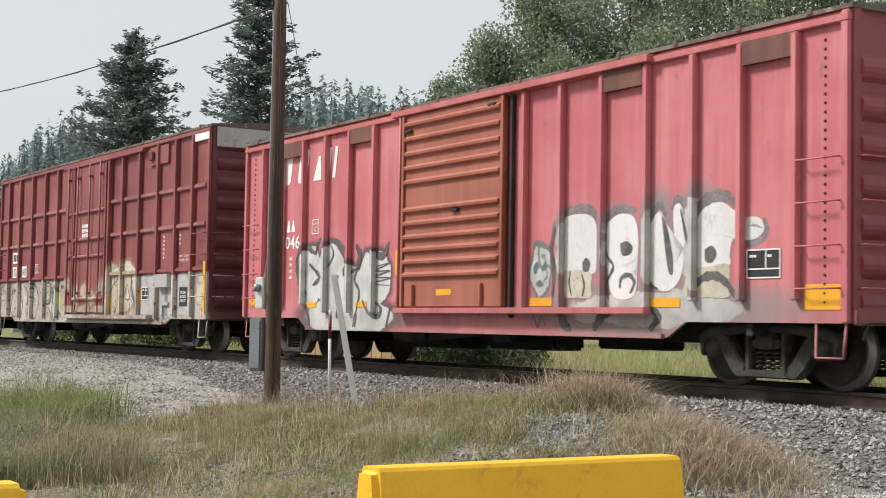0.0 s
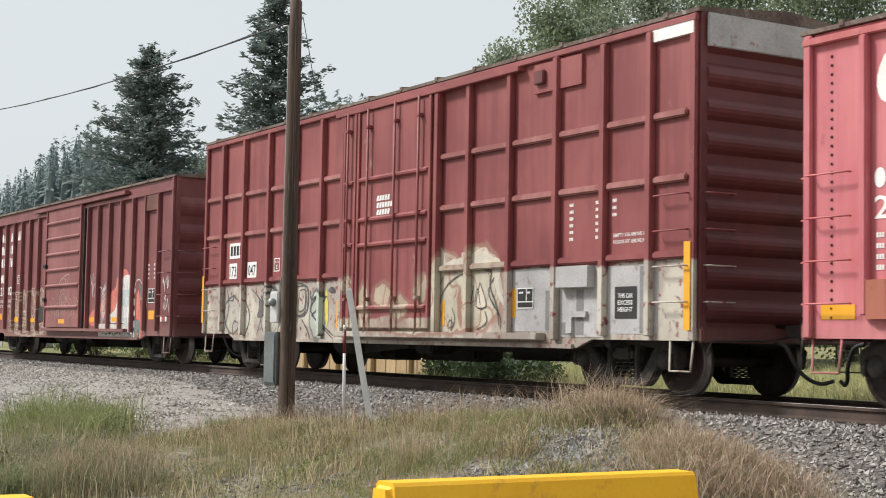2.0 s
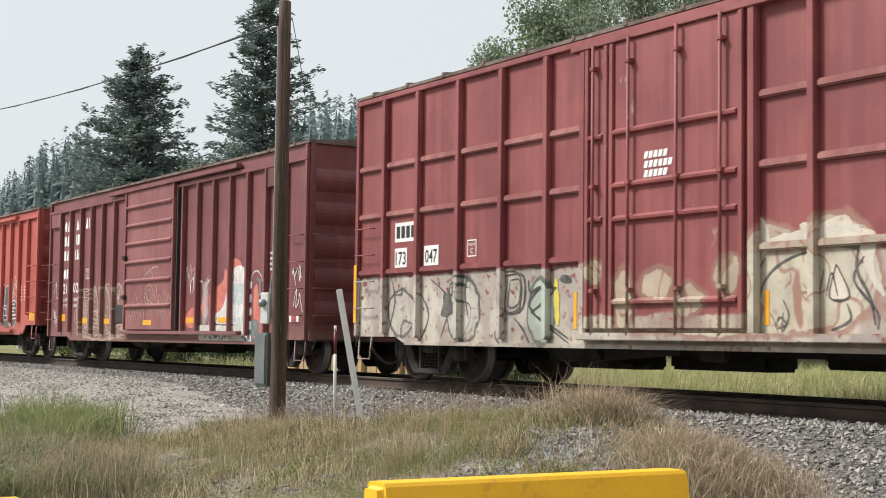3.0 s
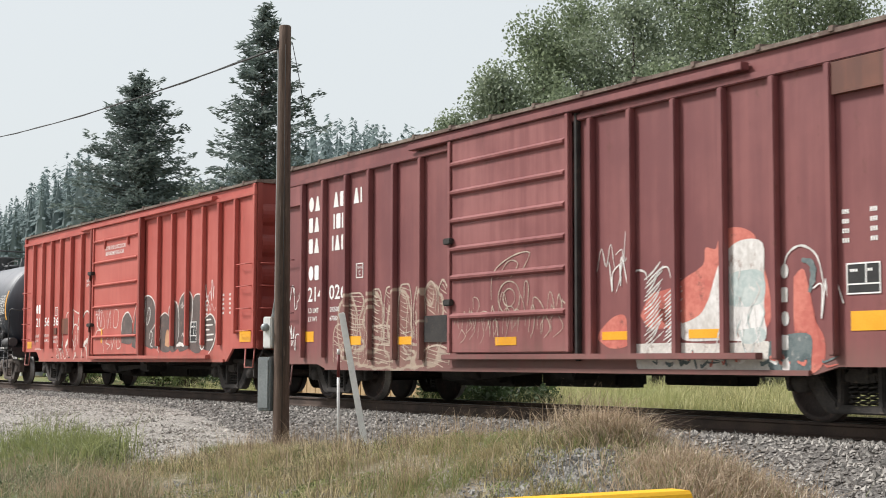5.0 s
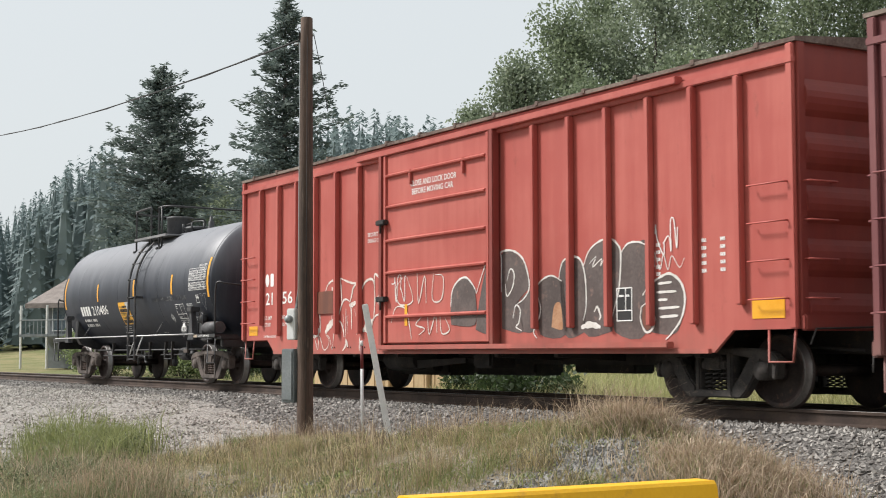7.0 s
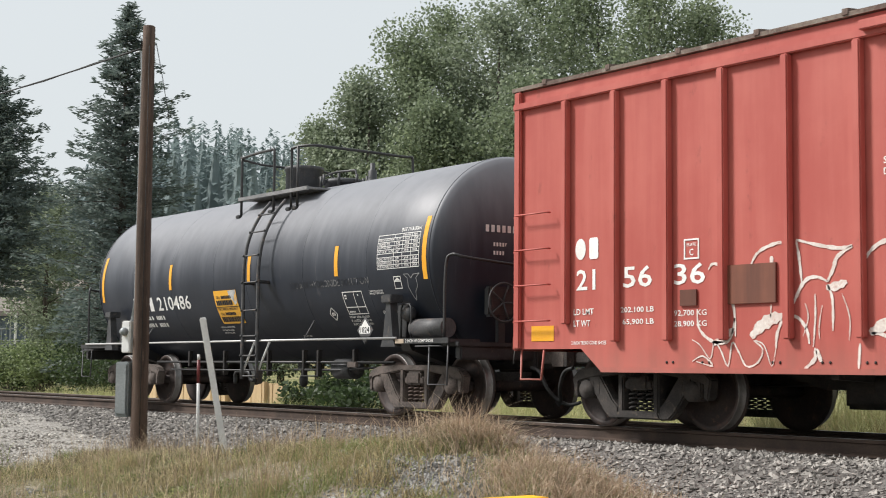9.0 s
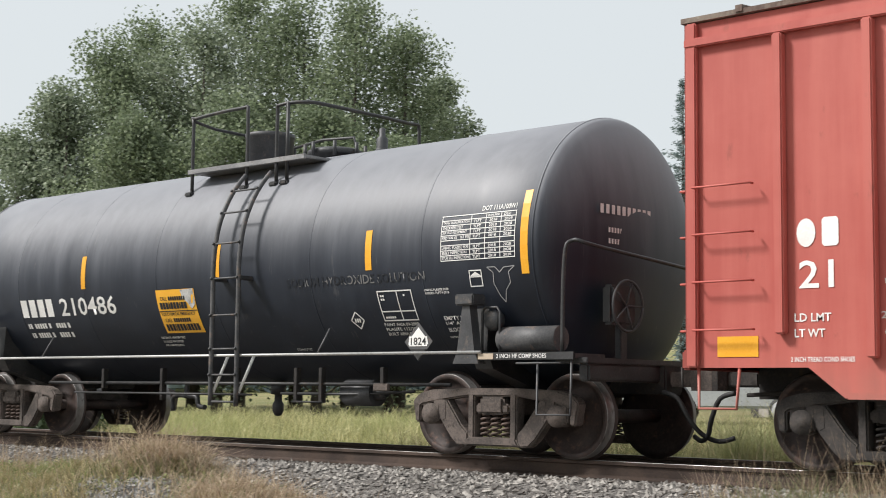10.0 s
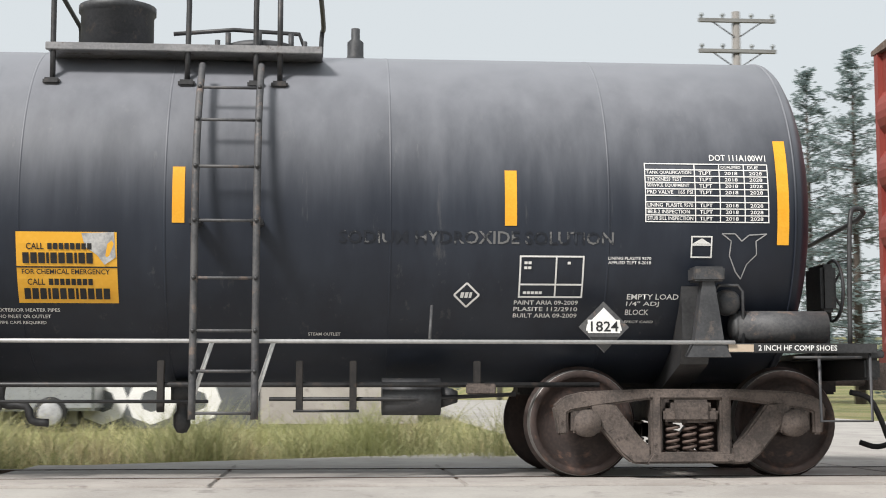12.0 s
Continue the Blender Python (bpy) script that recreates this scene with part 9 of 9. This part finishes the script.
BUSH_LEAF = leaf_mat("fresh_bush_leaves", (0.10, 0.14, 0.05), (0.34, 0.40, 0.20), (0.18, 0.23, 0.10))
SHRUB_LEAF = leaf_mat("dark_shrub_leaves", (0.03, 0.05, 0.02), (0.09, 0.13, 0.05), (0.05, 0.08, 0.03))
for i in range(3):
    shrub(-30.6 + i * 1.55, 5.4 + 0.5 * math.sin(i * 2.3), 0.75 + 0.25 * math.sin(i * 1.7), 1.0, 60 + i, SHRUB_LEAF)
for i in range(6):
    shrub(-60.0 + i * 3.2, 10.0 + 0.8 * math.sin(i * 1.9), 1.7 + 0.5 * math.sin(i * 2.1), 1.7, 80 + i, SHRUB_LEAF)
for i in range(9):
    shrub(-74.0 + i * 1.9, 9.0 + 1.4 * math.sin(i * 2.7), 2.1 + 0.5 * math.sin(i * 3.1), 1.5, 100 + i, BUSH_LEAF, "fresh green bushes before the house")


# ---- what moves ----
CARS = [(pink_boxcar(), 59.42), (maroon_boxcar(), 41.55), (brown_boxcar(), 23.44), (red_boxcar(), 6.03), (tank_car(), -9.62)]


def gone(t):
    """Metres gone at t seconds, smooth through the TRAIN rows."""
    ts = [r[0] for r in TRAIN]
    i = max(0, min(len(ts) - 2, sum(1 for q in ts if q <= t) - 1))
    p = [TRAIN[max(i - 1, 0)], TRAIN[i], TRAIN[i + 1], TRAIN[min(i + 2, len(ts) - 1)]]
    h = p[2][0] - p[1][0]
    v1 = (p[2][1] - p[0][1]) / (p[2][0] - p[0][0])
    v2 = (p[3][1] - p[1][1]) / (p[3][0] - p[1][0])
    s = (t - p[1][0]) / h
    return (2 * s ** 3 - 3 * s * s + 1) * p[1][1] + (s ** 3 - 2 * s * s + s) * h * v1 + (3 * s * s - 2 * s ** 3) * p[2][1] + (s ** 3 - s * s) * h * v2


def on_track(x, half=6.3):
    a, b = track_y(x - half), track_y(x + half)
    return pose(x, (a + b) / 2, 0, 0, 0, math.degrees(math.atan2(b - a, 2 * half)))


def motions():
    times = [i * 0.25 for i in range(49)]
    for car, u in CARS:
        walk(car, [(t, on_track(u + gone(t))) for t in times])
    steps = [i / 15 for i in range(181)]
    for w, x in WHEELSETS:
        walk(w, [(t, pose(x, 0, WHEEL_R, 0, math.degrees(gone(t) / WHEEL_R), 0)) for t in steps])


motions()
